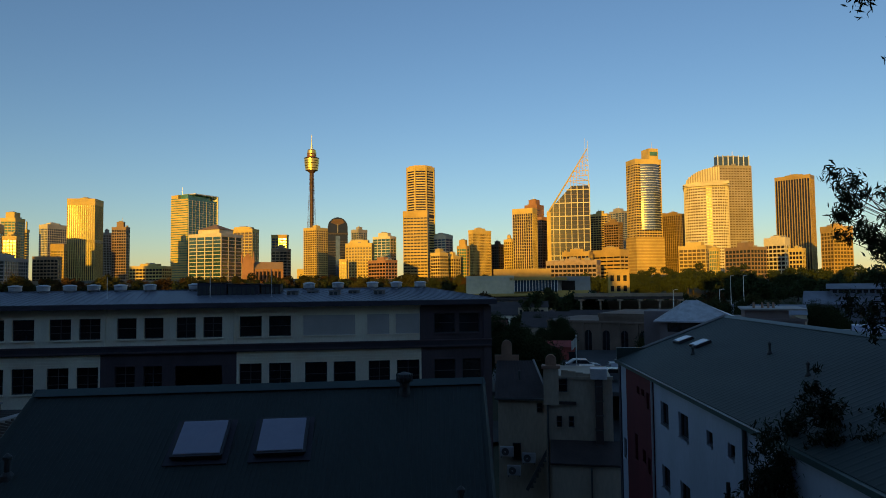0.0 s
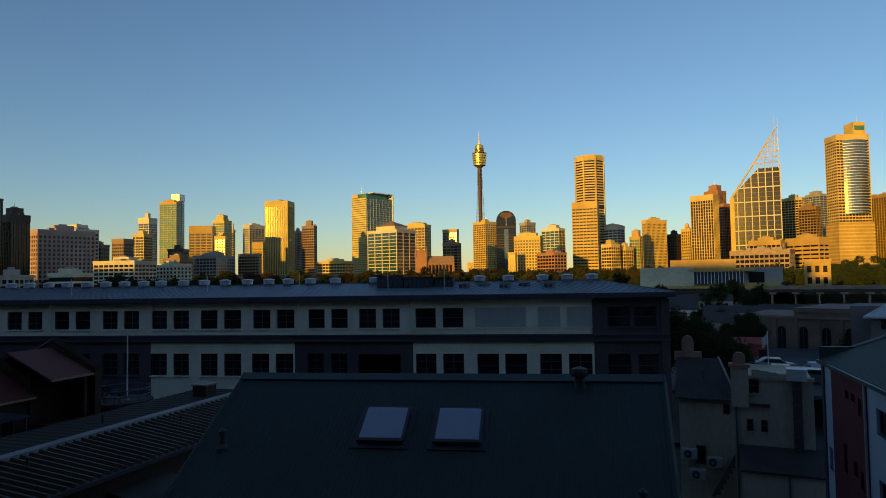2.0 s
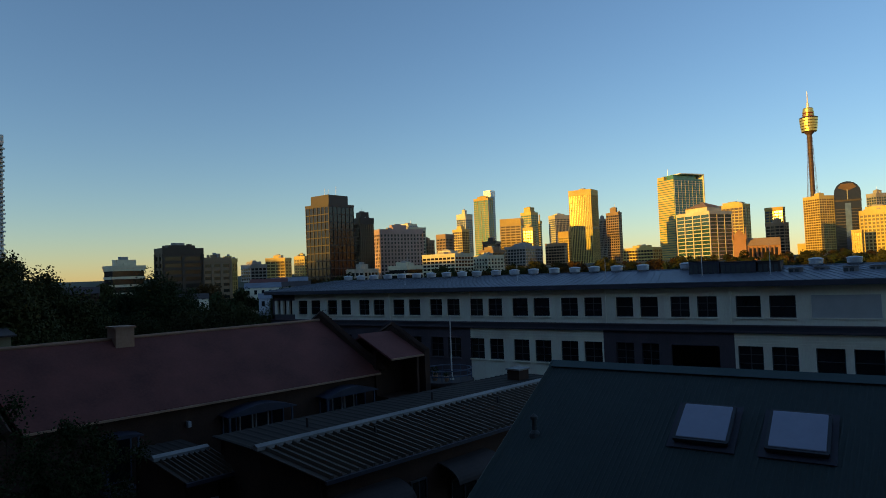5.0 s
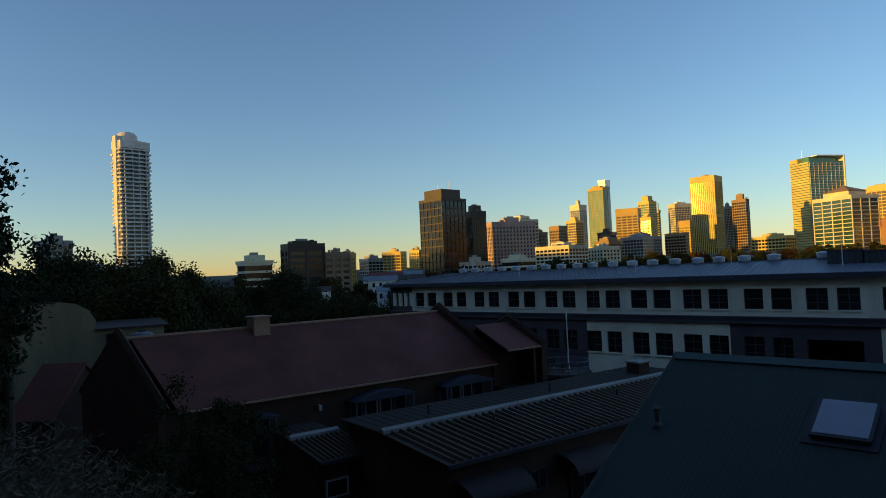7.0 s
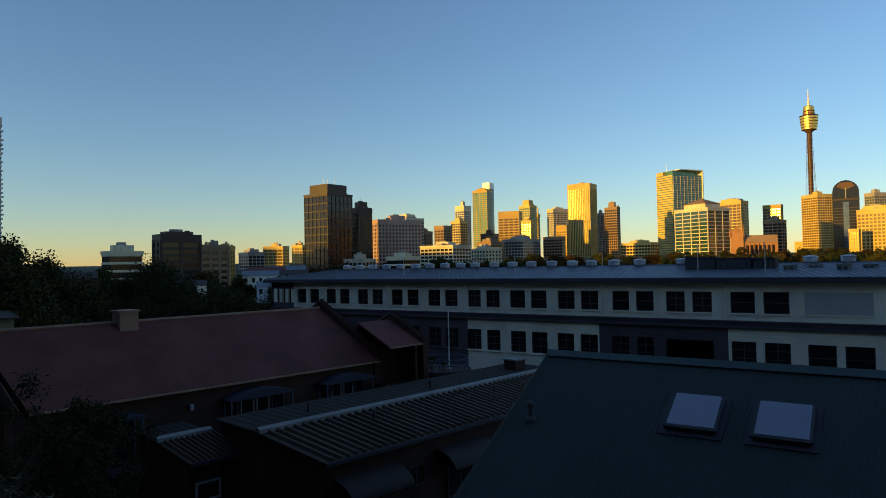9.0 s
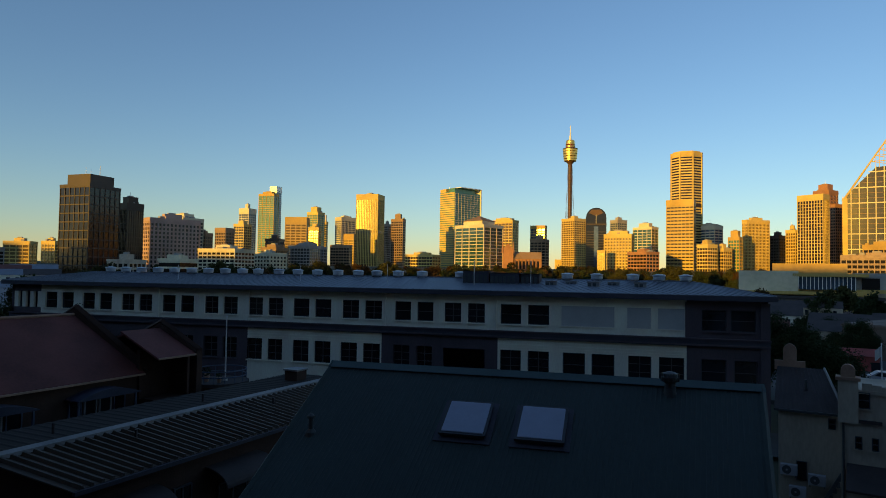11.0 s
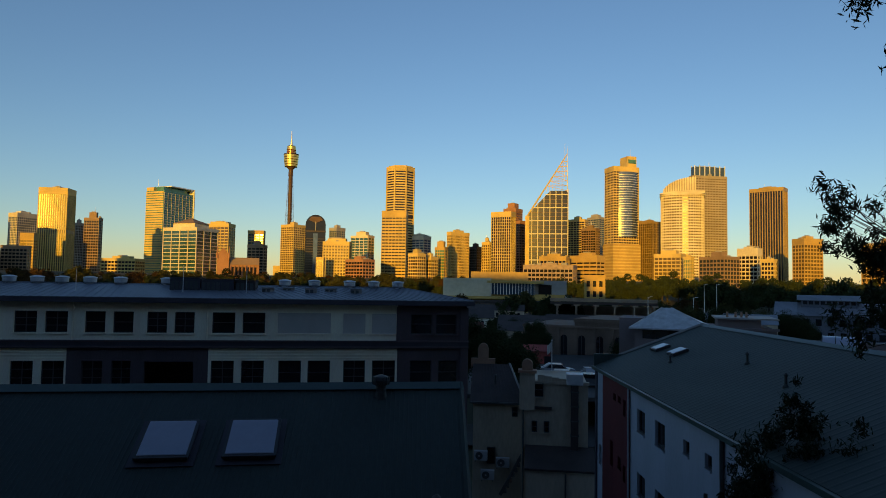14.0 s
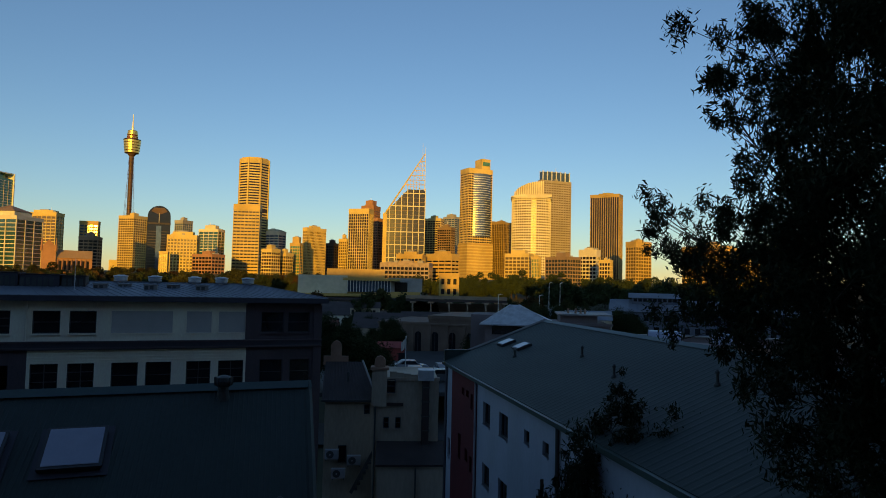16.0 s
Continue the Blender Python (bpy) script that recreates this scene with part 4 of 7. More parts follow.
def back_house():
    """A small tiled roof tucked behind the near end of the terrace."""
    ob = thing("outbuilding", pose(-38.5, 10.6, 0, 0, 0, 41), "small brick house with a faded red tiled roof", "building")
    part("roof", sheet((-1.3, -2.8, 8.6), (1.1, -2.8, 8.6), (1.1, 0, 11.0), (-1.3, 0, 11.0), 0.1), "tile", ob)
    part("roof", sheet((1.1, 2.8, 8.6), (-1.3, 2.8, 8.6), (-1.3, 0, 11.0), (1.1, 0, 11.0), 0.1), "tile", ob)
    part("wall", prism([(-2.5, 0), (2.5, 0), (2.5, 8.75), (0, 10.9), (-2.5, 8.75)], -1.2, 1.0, "x"), "house_brick", ob)
    return ob


back_house()


# ---- the old rendered building with round-topped gables ----
def beige_building():
    ob = thing("rendered_house", pose(10.0, 36.4, 0, 0, 0, -17), "stained beige rendered building with round-topped parapets", "building")
    # local x runs along the wall, y away from the viewer
    part("wall", box(0, 3.7, 0, 6, 0, 9.45), "beige", ob)
    part("parapet", box(0.55, 3.75, -0.08, 0.25, 9.45, 9.62), "beige", ob)
    for i in range(5):
        part("parapet_step", box(0.9 + i * 0.4, 1.3 + i * 0.4, -0.03, 0.22, 9.62, 9.95 - i * 0.06), "beige", ob)
    part("pier", box(-0.1, 0.75, -0.18, 0.5, 8.0, 10.05), "beige", ob)
    part("pier_cap", box(-0.2, 0.85, -0.26, 0.6, 10.05, 10.2), "terra", ob)
    dome = [(0.02, 10.2), (0.63, 10.2), (0.63, 10.45)] + [(0.325 + 0.305 * math.cos(t * math.pi / 8), 10.5 + 0.32 * math.sin(t * math.pi / 8)) for t in range(9)]
    part("round_gable", prism(dome, -0.1, 0.25), "terra", ob, "round-topped terracotta gable")
    for x, z, w, h in ((0.75, 6.78, 0.30, 0.62), (1.42, 6.78, 0.30, 0.62), (0.98, 8.75, 0.5, 0.78)):
        window_unit("window", w, h, ob, pose(x, -0.04, z), "frame_d", "pane", (0, 1), 0.04)
        part("sill", box(x - w / 2 - 0.05, x + w / 2 + 0.05, -0.12, 0.0, z - 0.07, z - 0.01), "beige", ob)
    part("duct", box(2.75, 3.15, -0.42, 0.0, 5.6, 9.5, None, 0.02), "slate", ob, "dark sheet-metal duct")
    for i in range(5):
        part("duct_joint", box(2.72, 3.18, -0.45, 0.0, 5.9 + i * 0.8, 5.95 + i * 0.8), "pipe", ob)
    part("duct_head", box(2.5, 3.4, -0.5, 0.5, 9.5, 10.1, None, 0.03), "vent", ob, "galvanised duct elbow")
    part("ledge", box(0.1, 1.7, -0.15, 0.0, 8.05, 8.2), "slate", ob)
    part("lean_to", box(0.35, 3.9, -2.0, 0.0, 0, 5.2), "beige", ob)
    part("lean_to_roof", prism([(-2.15, 5.22), (0.0, 5.95), (0.0, 6.05), (-2.15, 5.32)], 0.25, 4.0, "x"), "slate", ob)
    part("downpipe", tube(0.12, -0.08, 0, 8.2, 0.05), "pipe", ob)
    part("downpipe", tube(2.4, -2.07, 0, 5.1, 0.045), "pipe", ob)
    part("fence_rail", box(-1.2, 2.6, -2.9, -2.86, 3.6, 3.66), "pipe", ob)
    for i in range(9):
        part("fence_post", box(-1.2 + i * 0.47, -1.16 + i * 0.47, -2.9, -2.86, 2.6, 3.66), "pipe", ob)
    return ob


beige_building()


def beige_wing():
    ob = thing("rendered_house", pose(7.85, 39.4, 0.35, 0, 0, -14), "low beige rendered wing with a grey sheeted roof", "building")
    part("wall", box(0, 3.0, 0, 5, 0, 7.6), "beige", ob)
    part("roof", sheet((-0.2, -0.15, 7.6), (3.1, -0.15, 7.6), (2.2, 3.6, 9.4), (-0.2, 3.6, 9.4), 0.06, 14, 0.02), "slate", ob, "grey sheeted roof")
    part("roof_edge", rod((3.1, -0.15, 7.66), (2.2, 3.6, 9.46), 0.07, 0.07, 4), "cap", ob)
    part("gutter", box(-0.2, 3.15, -0.26, -0.12, 7.48, 7.6), "pipe", ob)
    window_unit("window", 0.34, 0.55, ob, pose(2.5, -0.04, 6.75), "frame_d", "pane", (0, 1), 0.04)
    window_unit("window", 0.5, 1.0, ob, pose(1.1, -0.04, 3.9), "frame_d", "pane", (0, 0), 0.04)
    g = [(-0.35, 9.2), (1.25, 9.2), (1.25, 9.75), (0.8, 9.75), (0.8, 10.1)] + [(0.45 + 0.35 * math.cos(t * math.pi / 8), 10.35 + 0.4 * math.sin(t * math.pi / 8)) for t in range(9)] + [(0.1, 10.1), (0.1, 9.75), (-0.35, 9.75)]
    part("round_gable", prism(g, 3.6, 3.9), "terra", ob, "round-topped terracotta gable")
    part("vent", tube(1.3, 1.6, 8.4, 9.0, 0.07), "pipe", ob)
    stair = part("stair", prism([(1.75, 2.4), (3.05, 4.9), (3.05, 5.25), (1.6, 2.5)], -1.2, -1.1), "pipe", ob, "steep dark steel stair")
    for i in range(8):
        part("tread", box(1.8 + i * 0.155, 2.05 + i * 0.155, -1.2, -0.4, 2.6 + i * 0.3, 2.64 + i * 0.3), "pipe", stair)
    return ob


beige_wing()


def condenser(x, y, z, yaw):
    ob = thing("air_conditioner", pose(x, y, z, 0, 0, yaw), "white outdoor air conditioner unit on a wall", "air conditioner", "air conditioners")
    part("case", box(-0.4, 0.4, -0.16, 0.16, 0, 0.55, None, 0.02), "frame_w", ob)
    part("grille", lathe([(0.22, 0), (0.22, 0.02)], 20), "pipe", ob, m=pose(-0.1, -0.165, 0.28, 90, 0, 0))
    for i in range(4):
        part("grille_ring", lathe([(0.05 + i * 0.045, 0), (0.05 + i * 0.045, 0.006)], 16), "frame_w", ob, m=pose(-0.1, -0.188 - i * 0.0, 0.28, 90, 0, 0)) if i == 0 else None
    part("bracket", box(-0.35, -0.3, -0.16, 0.2, -0.08, 0), "pipe", ob)
    part("bracket", box(0.3, 0.35, -0.16, 0.2, -0.08, 0), "pipe", ob)
    return ob


condenser(8.25, 38.9, 4.55, -14)
condenser(9.5, 38.55, 4.2, -14)
condenser(8.6, 38.6, 3.5, -14)


# ---- the street and the low buildings beyond ----
road = part("road", box(-6, 60, -4.5, 4.5, 0.02, 0.06), "road", None, "worn asphalt street", pose(10, 64, 0.3, 0, 0, -8))
tagged(road, "", "road", "", "structure")
forecourt = part("pavement", box(0, 55, 0, 40, 3.2, 3.6), "road", None, "asphalt parking court", pose(12, 66, 0.2, 0, 0, -12))
tagged(forecourt, "", "pavement", "", "structure")


def car(x, y, z, yaw, paint, label):
    ob = thing("car", pose(x, y, z, 0, 0, yaw), label, "car", "parked cars")
    prof = [(-2.1, 0.35), (2.1, 0.35), (2.15, 0.7), (1.9, 0.85), (1.1, 0.95), (0.5, 1.42), (-1.1, 1.45), (-1.8, 1.0), (-2.15, 0.9)]
    body = part("body", prism(prof, -0.86, 0.86), paint, ob)
    part("windscreen", prism([(1.02, 0.98), (0.5, 1.38), (0.44, 1.38), (0.94, 0.98)], -0.76, 0.76, bm=None), "pane", body, m=pose(0.05, 0, 0.02))
    for s in (-1, 1):
        part("side_window", prism([(0.85, 0.98), (0.42, 1.36), (-1.0, 1.38), (-1.5, 1.0)], s * 0.865 - 0.01, s * 0.865 + 0.01), "pane", body)
        part("headlight", box(2.05, 2.17, s * 0.62 - 0.16, s * 0.62 + 0.16, 0.62, 0.76), "skylight", body)
    for sx in (-1.3, 1.3):
        for sy in (-0.8, 0.8):
            wheel = part("wheel", lathe([(0.30, -0.1), (0.33, -0.06), (0.33, 0.06), (0.30, 0.1)], 16), "tyre", ob, m=pose(sx, sy, 0.33, 90, 0, 0))
            part("rim", lathe([(0.2, -0.11), (0.2, 0.11)], 12), "vent", wheel)
    return ob


for x, y, yaw, p in ((23.0, 71.0, -12, "car_w"), (27.6, 70.2, -12, "car_d"), (25.2, 73.6, 70, "car_w"), (21.0, 76.0, -10, "car_d"), (29.5, 75.5, 80, "car_w"), (32.0, 70.5, -15, "car_w"), (26.5, 79.0, -12, "car_w")):
    car(x, y, 3.8, yaw, p, "white parked car on an asphalt court" if p == "car_w" else "dark grey parked car on an asphalt court")


def street_flag(x, y, z, h):
    ob = thing("flagpole", pose(x, y, z), "tall white flagpole with a pale flag", "flagpole")
    part("shaft", tube(0, 0, 0, h, 0.07, 0.04), "steel", ob)
    part("finial", lathe([(0.03, h), (0.1, h + 0.08), (0.03, h + 0.18)], 8), "steel", ob)
    bm = bmesh.new()
    for i in range(7):
        for q in range(2):
            bm.verts.new((-0.1 * i, 0.12 * math.sin(i * 1.1), h - 0.1 - 1.1 * q - 0.08 * i))
    bm.verts.ensure_lookup_table()
    for i in range(6):
        bm.faces.new((bm.verts[2 * i], bm.verts[2 * i + 2], bm.verts[2 * i + 3], bm.verts[2 * i + 1]))
    part("flag", bm, "blind", ob, "pale limp flag")
    return ob


street_flag(24.8, 76.1, 3.7, 4.6)


def stone_hall():
    ob = thing("brick_building", pose(37.6, 103.4, 0, 0, 0, -38), "old brown sandstone hall with tall arched windows", "building")
    L, D, H = 14.0, 16.0, 9.6
    part("wall", box(0, L, 0.0, D, 0, H - 0.6), "hall_stone", ob)
    part("wall", box(-9, 0, 0.0, D, 0, H - 1.2), "hall_stone", ob)
    part("parapet", box(-0.1, L + 0.1, -0.2, D, H - 0.6, H), "hall_stone", ob)
    part("cornice", box(-9.1, L + 0.1, -0.3, 0.0, H - 1.6, H - 1.3), "hall_stone", ob)
    for i in range(7):
        x = -7.8 + i * 3.0
        part("pilaster", box(x - 1.15, x - 0.75, -0.22, 0.0, 0, H - 1.6), "hall_stone", ob)
        arch = [(x - 0.55, 3.4), (x + 0.55, 3.4), (x + 0.55, 6.3)] + [(x + 0.55 * math.cos(t * math.pi / 6), 6.3 + 0.55 * math.sin(t * math.pi / 6)) for t in range(1, 6)] + [(x - 0.55, 6.3)]
        win = part("window", prism(arch, -0.06, 0.1), "pane", ob)
        part("sill", box(x - 0.65, x + 0.65, -0.2, 0.0, 3.2, 3.38), "cap", win)
        part("glazing_bar", box(x - 0.04, x + 0.04, -0.1, -0.05, 3.4, 6.8), "frame_d", win)
    return ob


stone_hall()


def hip_pavilion():
    ob = thing("pavilion", pose(43.2, 82.5, 0, 0, 0, -30), "pavilion with a pale metal hipped roof", "building")
    part("wall", box(-4.2, 5.2, -3.0, 3.4, 0, 9.5), "mauve", ob)
    part("opening", box(-3.2, 3.0, -3.05, -2.9, 8.2, 9.4), "pane", ob)
    bm = bmesh.new()
    e = [bm.verts.new(p) for p in ((-4.8, -3.6, 9.6), (5.8, -3.6, 9.6), (5.8, 4.0, 9.6), (-4.8, 4.0, 9.6))]
    r = [bm.verts.new((-0.9, 0.2, 12.2)), bm.verts.new((0.3, 0.2, 12.2))]
    for f in ((e[0], e[1], r[1], r[0]), (e[1], e[2], r[1]), (e[2], e[3], r[0], r[1]), (e[3], e[0], r[0]), e[::-1]):
        bm.faces.new(f)
    part("roof", bm, "vent", ob, "pale metal hipped roof")
    for p in ((-4.8, -3.6, 9.62), (5.8, -3.6, 9.62)):
        part("hip_cap", rod(p, (-0.9 if p[0] < 0 else 0.3, 0.2, 12.22), 0.09, 0.09, 6), "vent", ob)
    part("gutter", box(-4.9, 5.9, -3.75, -3.6, 9.45, 9.62), "frame_w", ob)
    return ob


hip_pavilion()


def mauve_range():
    ob = thing("rendered_building", pose(41.5, 83.5, 0, 0, 0, -28), "mauve rendered building with flat parapets", "building")
    part("wall", box(-4.5, -1.0, 0, 8, 0, 10.7), "mauve", ob)
    part("wall", box(5.0, 14.5, -3.6, 8, 0, 9.9), "mauve", ob)
    part("parapet", box(4.8, 14.8, -3.9, -3.6, 9.75, 10.05), "mauve", ob)
    part("wall", box(8.0, 13.0, -1.5, 6, 9.9, 11.0), "mauve", ob)
    part("roof_edge", box(7.6, 15.0, -2.2, 6.5, 11.0, 11.2), "cap", ob)
    part("wall", box(14.5, 40.0, -9.0, -8.6, 0, 9.05), "mauve", ob)
    part("coping", box(14.4, 40.0, -9.1, -8.5, 9.05, 9.2), "cap", ob)
    for x in (9.2, 10.2, 10.9, 11.5):
        part("chimney_pot", tube(x, 0.5, 11.2, 11.9, 0.16, 0.13, 10), "terra", ob)
    for x in (6.4, 12.6):
        window_unit("window", 0.5, 0.9, ob, pose(x, -3.62, 8.2), "frame_d", "pane", (0, 1), 0.05)
    return ob


mauve_range()


def barrel_rooflight(x, y, z, yaw):
    ob = thing("rooflight", pose(x, y, z, 0, 0, yaw), "glazed barrel rooflight with white ribs on a flat roof", "skylight", "barrel rooflights")
    arc = [(-1.4, 0.0)] + [(-1.4 * math.cos(t * math.pi / 12), 0.15 + 1.0 * math.sin(t * math.pi / 12)) for t in range(13)] + [(1.4, 0.0)]
    part("glazing", prism(arc, -1.7, 1.7), "skylight", ob, "milky curved glazing", m=pose(0, 0, 0, 0, 0, 90))
    for i in range(4):
        rib = [(p[0] * 1.03, p[1] * 1.03) for p in arc] + [(p[0] * 0.985, p[1] * 0.985) for p in arc][::-1]
        part("rib", prism(rib, -1.72 + i * 1.13, -1.64 + i * 1.13), "frame_d", ob, m=pose(0, 0, 0, 0, 0, 90))
    part("kerb", box(-1.8, 1.8, -1.5, 1.5, -0.3, 0.05), "mauve", ob)
    return ob


market = thing("rendered_building", pose(50, 55, 0, 0, 0, -42), "low mauve building with a flat roof", "building")
part("wall", box(-8, 22, -3.5, 5, 0, 9.0), "mauve", market)
part("parapet", box(-8.2, 22.2, -3.7, -3.4, 9.0, 9.35), "terra", market)
barrel_rooflight(48.2, 57.6, 9.3, -42)
barrel_rooflight(53.0, 53.4, 9.3, -42)


def pier_shed():
    ob = thing("wharf_building", pose(124, 156, 0, 0, 0, -38), "long pale blue timber wharf building with a metal roof", "building")
    part("wall", box(-10, 46, 0, 16, 0, 8.0), "wharf", ob)
    part("roof", sheet((-10.5, -0.6, 8.0), (46.5, -0.6, 8.0), (46.5, 8, 11.4), (-10.5, 8, 11.4), 0.1, 60, 0.05), "blue_roof", ob, "blue grey metal roof")
    part("roof", sheet((46.5, 16.6, 8.0), (-10.5, 16.6, 8.0), (-10.5, 8, 11.4), (46.5, 8, 11.4), 0.1), "blue_roof", ob)
    part("lantern", box(-4, 9, 4.6, 11.4, 10.0, 12.0), "wharf", ob, "white clerestory lantern")
    part("lantern_roof", prism([(4.0, 12.0), (12.0, 12.0), (8, 13.4)], -5, 10, "x"), "blue_roof", ob)
    for i in range(9):
        part("lantern_window", box(-3.5 + i * 1.4, -2.5 + i * 1.4, 4.5, 4.7, 10.9, 11.8), "pane", ob)
    for i in range(20):
        for z in (2.0, 5.4):
            win = part("window", box(-9 + i * 2.8, -7.6 + i * 2.8, -0.08, 0.1, z, z + 1.7), "pane", ob)
            part("window_frame", box(-9.15 + i * 2.8, -7.45 + i * 2.8, -0.05, 0.05, z - 0.15, z + 1.85), "wharf", win)
    return ob


pier_shed()


def gallery():
    ob = thing("gallery_building", pose(45.0, 297.0, 0, 0, 0, -13), "long low pale stone gallery with glazed terraces", "building")
    part("wall", box(0, 22, 0, 30, 9.0, 17.6), "white", ob, "large blank white cube")
    part("wall", box(0, 56, 4, 34, 0, 10.5), "sand", ob)
    part("terrace", box(0, 44, -2, 6, 8.2, 9.4), "sand", ob)
    part("glazing", box(22, 42, 2.0, 4.0, 10.2, 15.4), "glass_b", ob)
    for i in range(15):
        part("mullion", box(22 + i * 1.4, 22.25 + i * 1.4, 1.7, 2.1, 10.2, 15.4), "steel", ob)
    part("canopy", box(20, 46, 0, 14, 15.4, 16.6), "sand", ob)
    part("wall", box(12, 40, 20, 60, 14, 21), "sand", ob)
    part("wall", box(42, 57, 6, 30, 8, 17), "grey", ob)
    part("glazing", box(44, 50, 5.6, 6.2, 9, 15), "glass_d", ob)
    part("podium", box(4, 50, -12, 4, 0, 6.6), "mauve", ob)
    part("podium_roof", box(3, 51, -13, 4, 6.6, 7.6), "slate", ob)
    for i in range(8):
        part("bay", box(6 + i * 5.6, 10.2 + i * 5.6, -12.2, -11.8, 2.5, 6.2), "sand", ob)
    return ob


gallery()
cube = thing("stone_house", pose(122.3, 307, 0, 0, 0, -22), "small square sandstone house in early sun", "building")
part("wall", box(-5, 5, -5, 5, 6, 19.4), "sand", cube)
part("cornice", box(-5.5, 5.5, -5.5, 5.5, 19.4, 20.2), "sand", cube)
for i in range(3):
    for z in (9.5, 14.5):
        part("window", box(-3.9 + i * 3.0, -2.3 + i * 3.0, -5.15, -4.9, z, z + 2.8), "pane", cube)


def viaduct():
    ob = thing("viaduct", pose(70.5, 208, 0, 0, 0, -22.5), "concrete road viaduct on slender piers", "bridge")
    part("deck", box(-3, 31, 0, 12, 9.7, 10.3), "sandblock", ob)
    part("parapet", box(-3, 31, -0.2, 0.1, 10.3, 10.8), "sandblock", ob)
    part("fascia_beam", box(-3, 31, 0.2, 0.8, 8.8, 9.6), "slate", ob)
    for i in range(6):
        part("pier", box(-1 + i * 6.2, -0.6 + i * 6.2, 0.6, 11, 0, 8.9), "sandblock", ob)
        part("pier_head", box(-1.6 + i * 6.2, 0.3 + i * 6.2, 0.4, 11.4, 8.2, 8.9), "sandblock", ob)
    part("retaining_wall", box(-3, 31, 13, 14, 0, 8), "sandblock", ob)
    return ob


viaduct()
for k, (x, y) in enumerate(((131.7, 224.1), (135.4, 222.0), (88, 180), (100, 176))):
    ob = thing("lamp_post", pose(x, y, 0), "tall pale lamp post by a road", "lamp post", "street lamps")
    part("shaft", tube(0, 0, 0, 16.2 if k < 2 else 12.0, 0.14, 0.09), "steel", ob)
    part("arm", rod((0, 0, 15.9 if k < 2 else 11.8), (1.1, 0.2, 16.3 if k < 2 else 12.1), 0.07), "steel", ob)
    part("lamp_head", box(0.7, 1.5, 0.05, 0.35, 16.2 if k < 2 else 12.0, 16.35 if k < 2 else 12.15), "vent", ob)


def low_shop(x, y, w, d, h, yaw, wall, roof, label):
    ob = thing("house", pose(x, y, 0, 0, 0, yaw), label, "house", "low houses of the valley")
    part("wall", box(-w / 2, w / 2, -d / 2, d / 2, 0, h), wall, ob)
    part("roof", prism([(-d / 2 - 0.3, h), (d / 2 + 0.3, h), (0, h + d * 0.22)], -w / 2 - 0.2, w / 2 + 0.2, "x"), roof, ob)
    for i in range(max(2, int(w / 2.4))):
        xx = -w / 2 + 1.2 + i * 2.4
        win = part("window", box(xx - 0.45, xx + 0.45, -d / 2 - 0.06, -d / 2 + 0.1, h - 2.1, h - 0.7), "pane", ob)
        part("sill", box(xx - 0.5, xx + 0.5, -d / 2 - 0.12, -d / 2, h - 2.2, h - 2.1), "cap", win)
    return ob


low_shop(27.5, 92.0, 4.0, 3.5, 5.6, -12, "red_awn", "red_awn", "small red-walled kiosk with a pitched roof")
low_shop(33.0, 118.0, 9.0, 7.0, 6.6, -20, "beige", "slate", "rendered house with a dark sheeted roof")
low_shop(20.5, 122.0, 11.0, 7.0, 6.2, -8, "mauve", "tile", "rendered house with a red tiled roof")
low_shop(40.0, 140.0, 12.0, 8.0, 6.5, -18, "beige", "slate", "rendered house with a dark sheeted roof")
low_shop(55.0, 150.0, 14.0, 9.0, 6.0, -20, "beige", "slate", "rendered house with a dark sheeted roof")
low_shop(30.0, 165.0, 16.0, 9.0, 6.5, -12, "white_wall", "slate", "white house with a dark sheeted roof")
low_shop(64.0, 125.0, 12.0, 8.0, 7.0, -30, "mauve", "slate", "rendered house with a dark sheeted roof")
low_shop(86.0, 132.0, 14.0, 9.0, 7.4, -32, "beige", "blue_roof", "rendered house with a light metal roof")
low_shop(26.0, 215.0, 22.0, 9.0, 6.5, -8, "beige", "slate", "rendered house with a dark sheeted roof")
low_shop(52.0, 222.0, 20.0, 9.0, 6.0, -14, "beige", "slate", "rendered house with a dark sheeted roof")


# ---- beyond the terrace ----
def cream_house():
    ob = thing("rendered_house", pose(-50.2, 13.6, 0, 0, 0, 74), "cream rendered house with a curved parapet", "house")
    curve = [(-3.2, 0), (2.0, 0), (2.0, 12.6), (1.6, 13.3), (0.8, 13.8), (-0.4, 14.0), (-2.0, 13.9), (-3.2, 13.5)]
    part("wall", prism(curve, 0, 0.35), "ochre_r", ob)
    part("coping", box(-3.3, -0.4, -0.05, 0.4, 13.9, 14.02), "slate", ob)
    part("wall", box(2.0, 6.4, 0, 6, 0, 11.9), "ochre_r", ob)
    part("roof", prism([(-0.4, 11.9), (6.4, 11.9), (6.4, 12.2), (-0.4, 12.0)], 1.9, 6.7, "x"), "slate", ob)
    part("side_wall", box(-3.2, 2.0, 0.35, 6, 0, 12.4), "ochre_r", ob)
    window_unit("window", 0.6, 1.0, ob, pose(2.9, -0.05, 10.6), "frame_d", "pane", (0, 1), 0.05)
    return ob


cream_house()
tank = thing("water_tank", pose(-46.8, 17.6, 9.8), "blue plastic water tank on a low roof", "tank")
part("body", lathe([(0.75, 0), (0.78, 0.2), (0.78, 1.5), (0.6, 1.8), (0.2, 1.9)], 20), "blue_roof", tank)
part("lid", lathe([(0.25, 1.88), (0.25, 1.98)], 12), "slate", tank)
stand = thing("outbuilding", pose(-46.8, 17.6, 0), "low brick store under a water tank", "building")
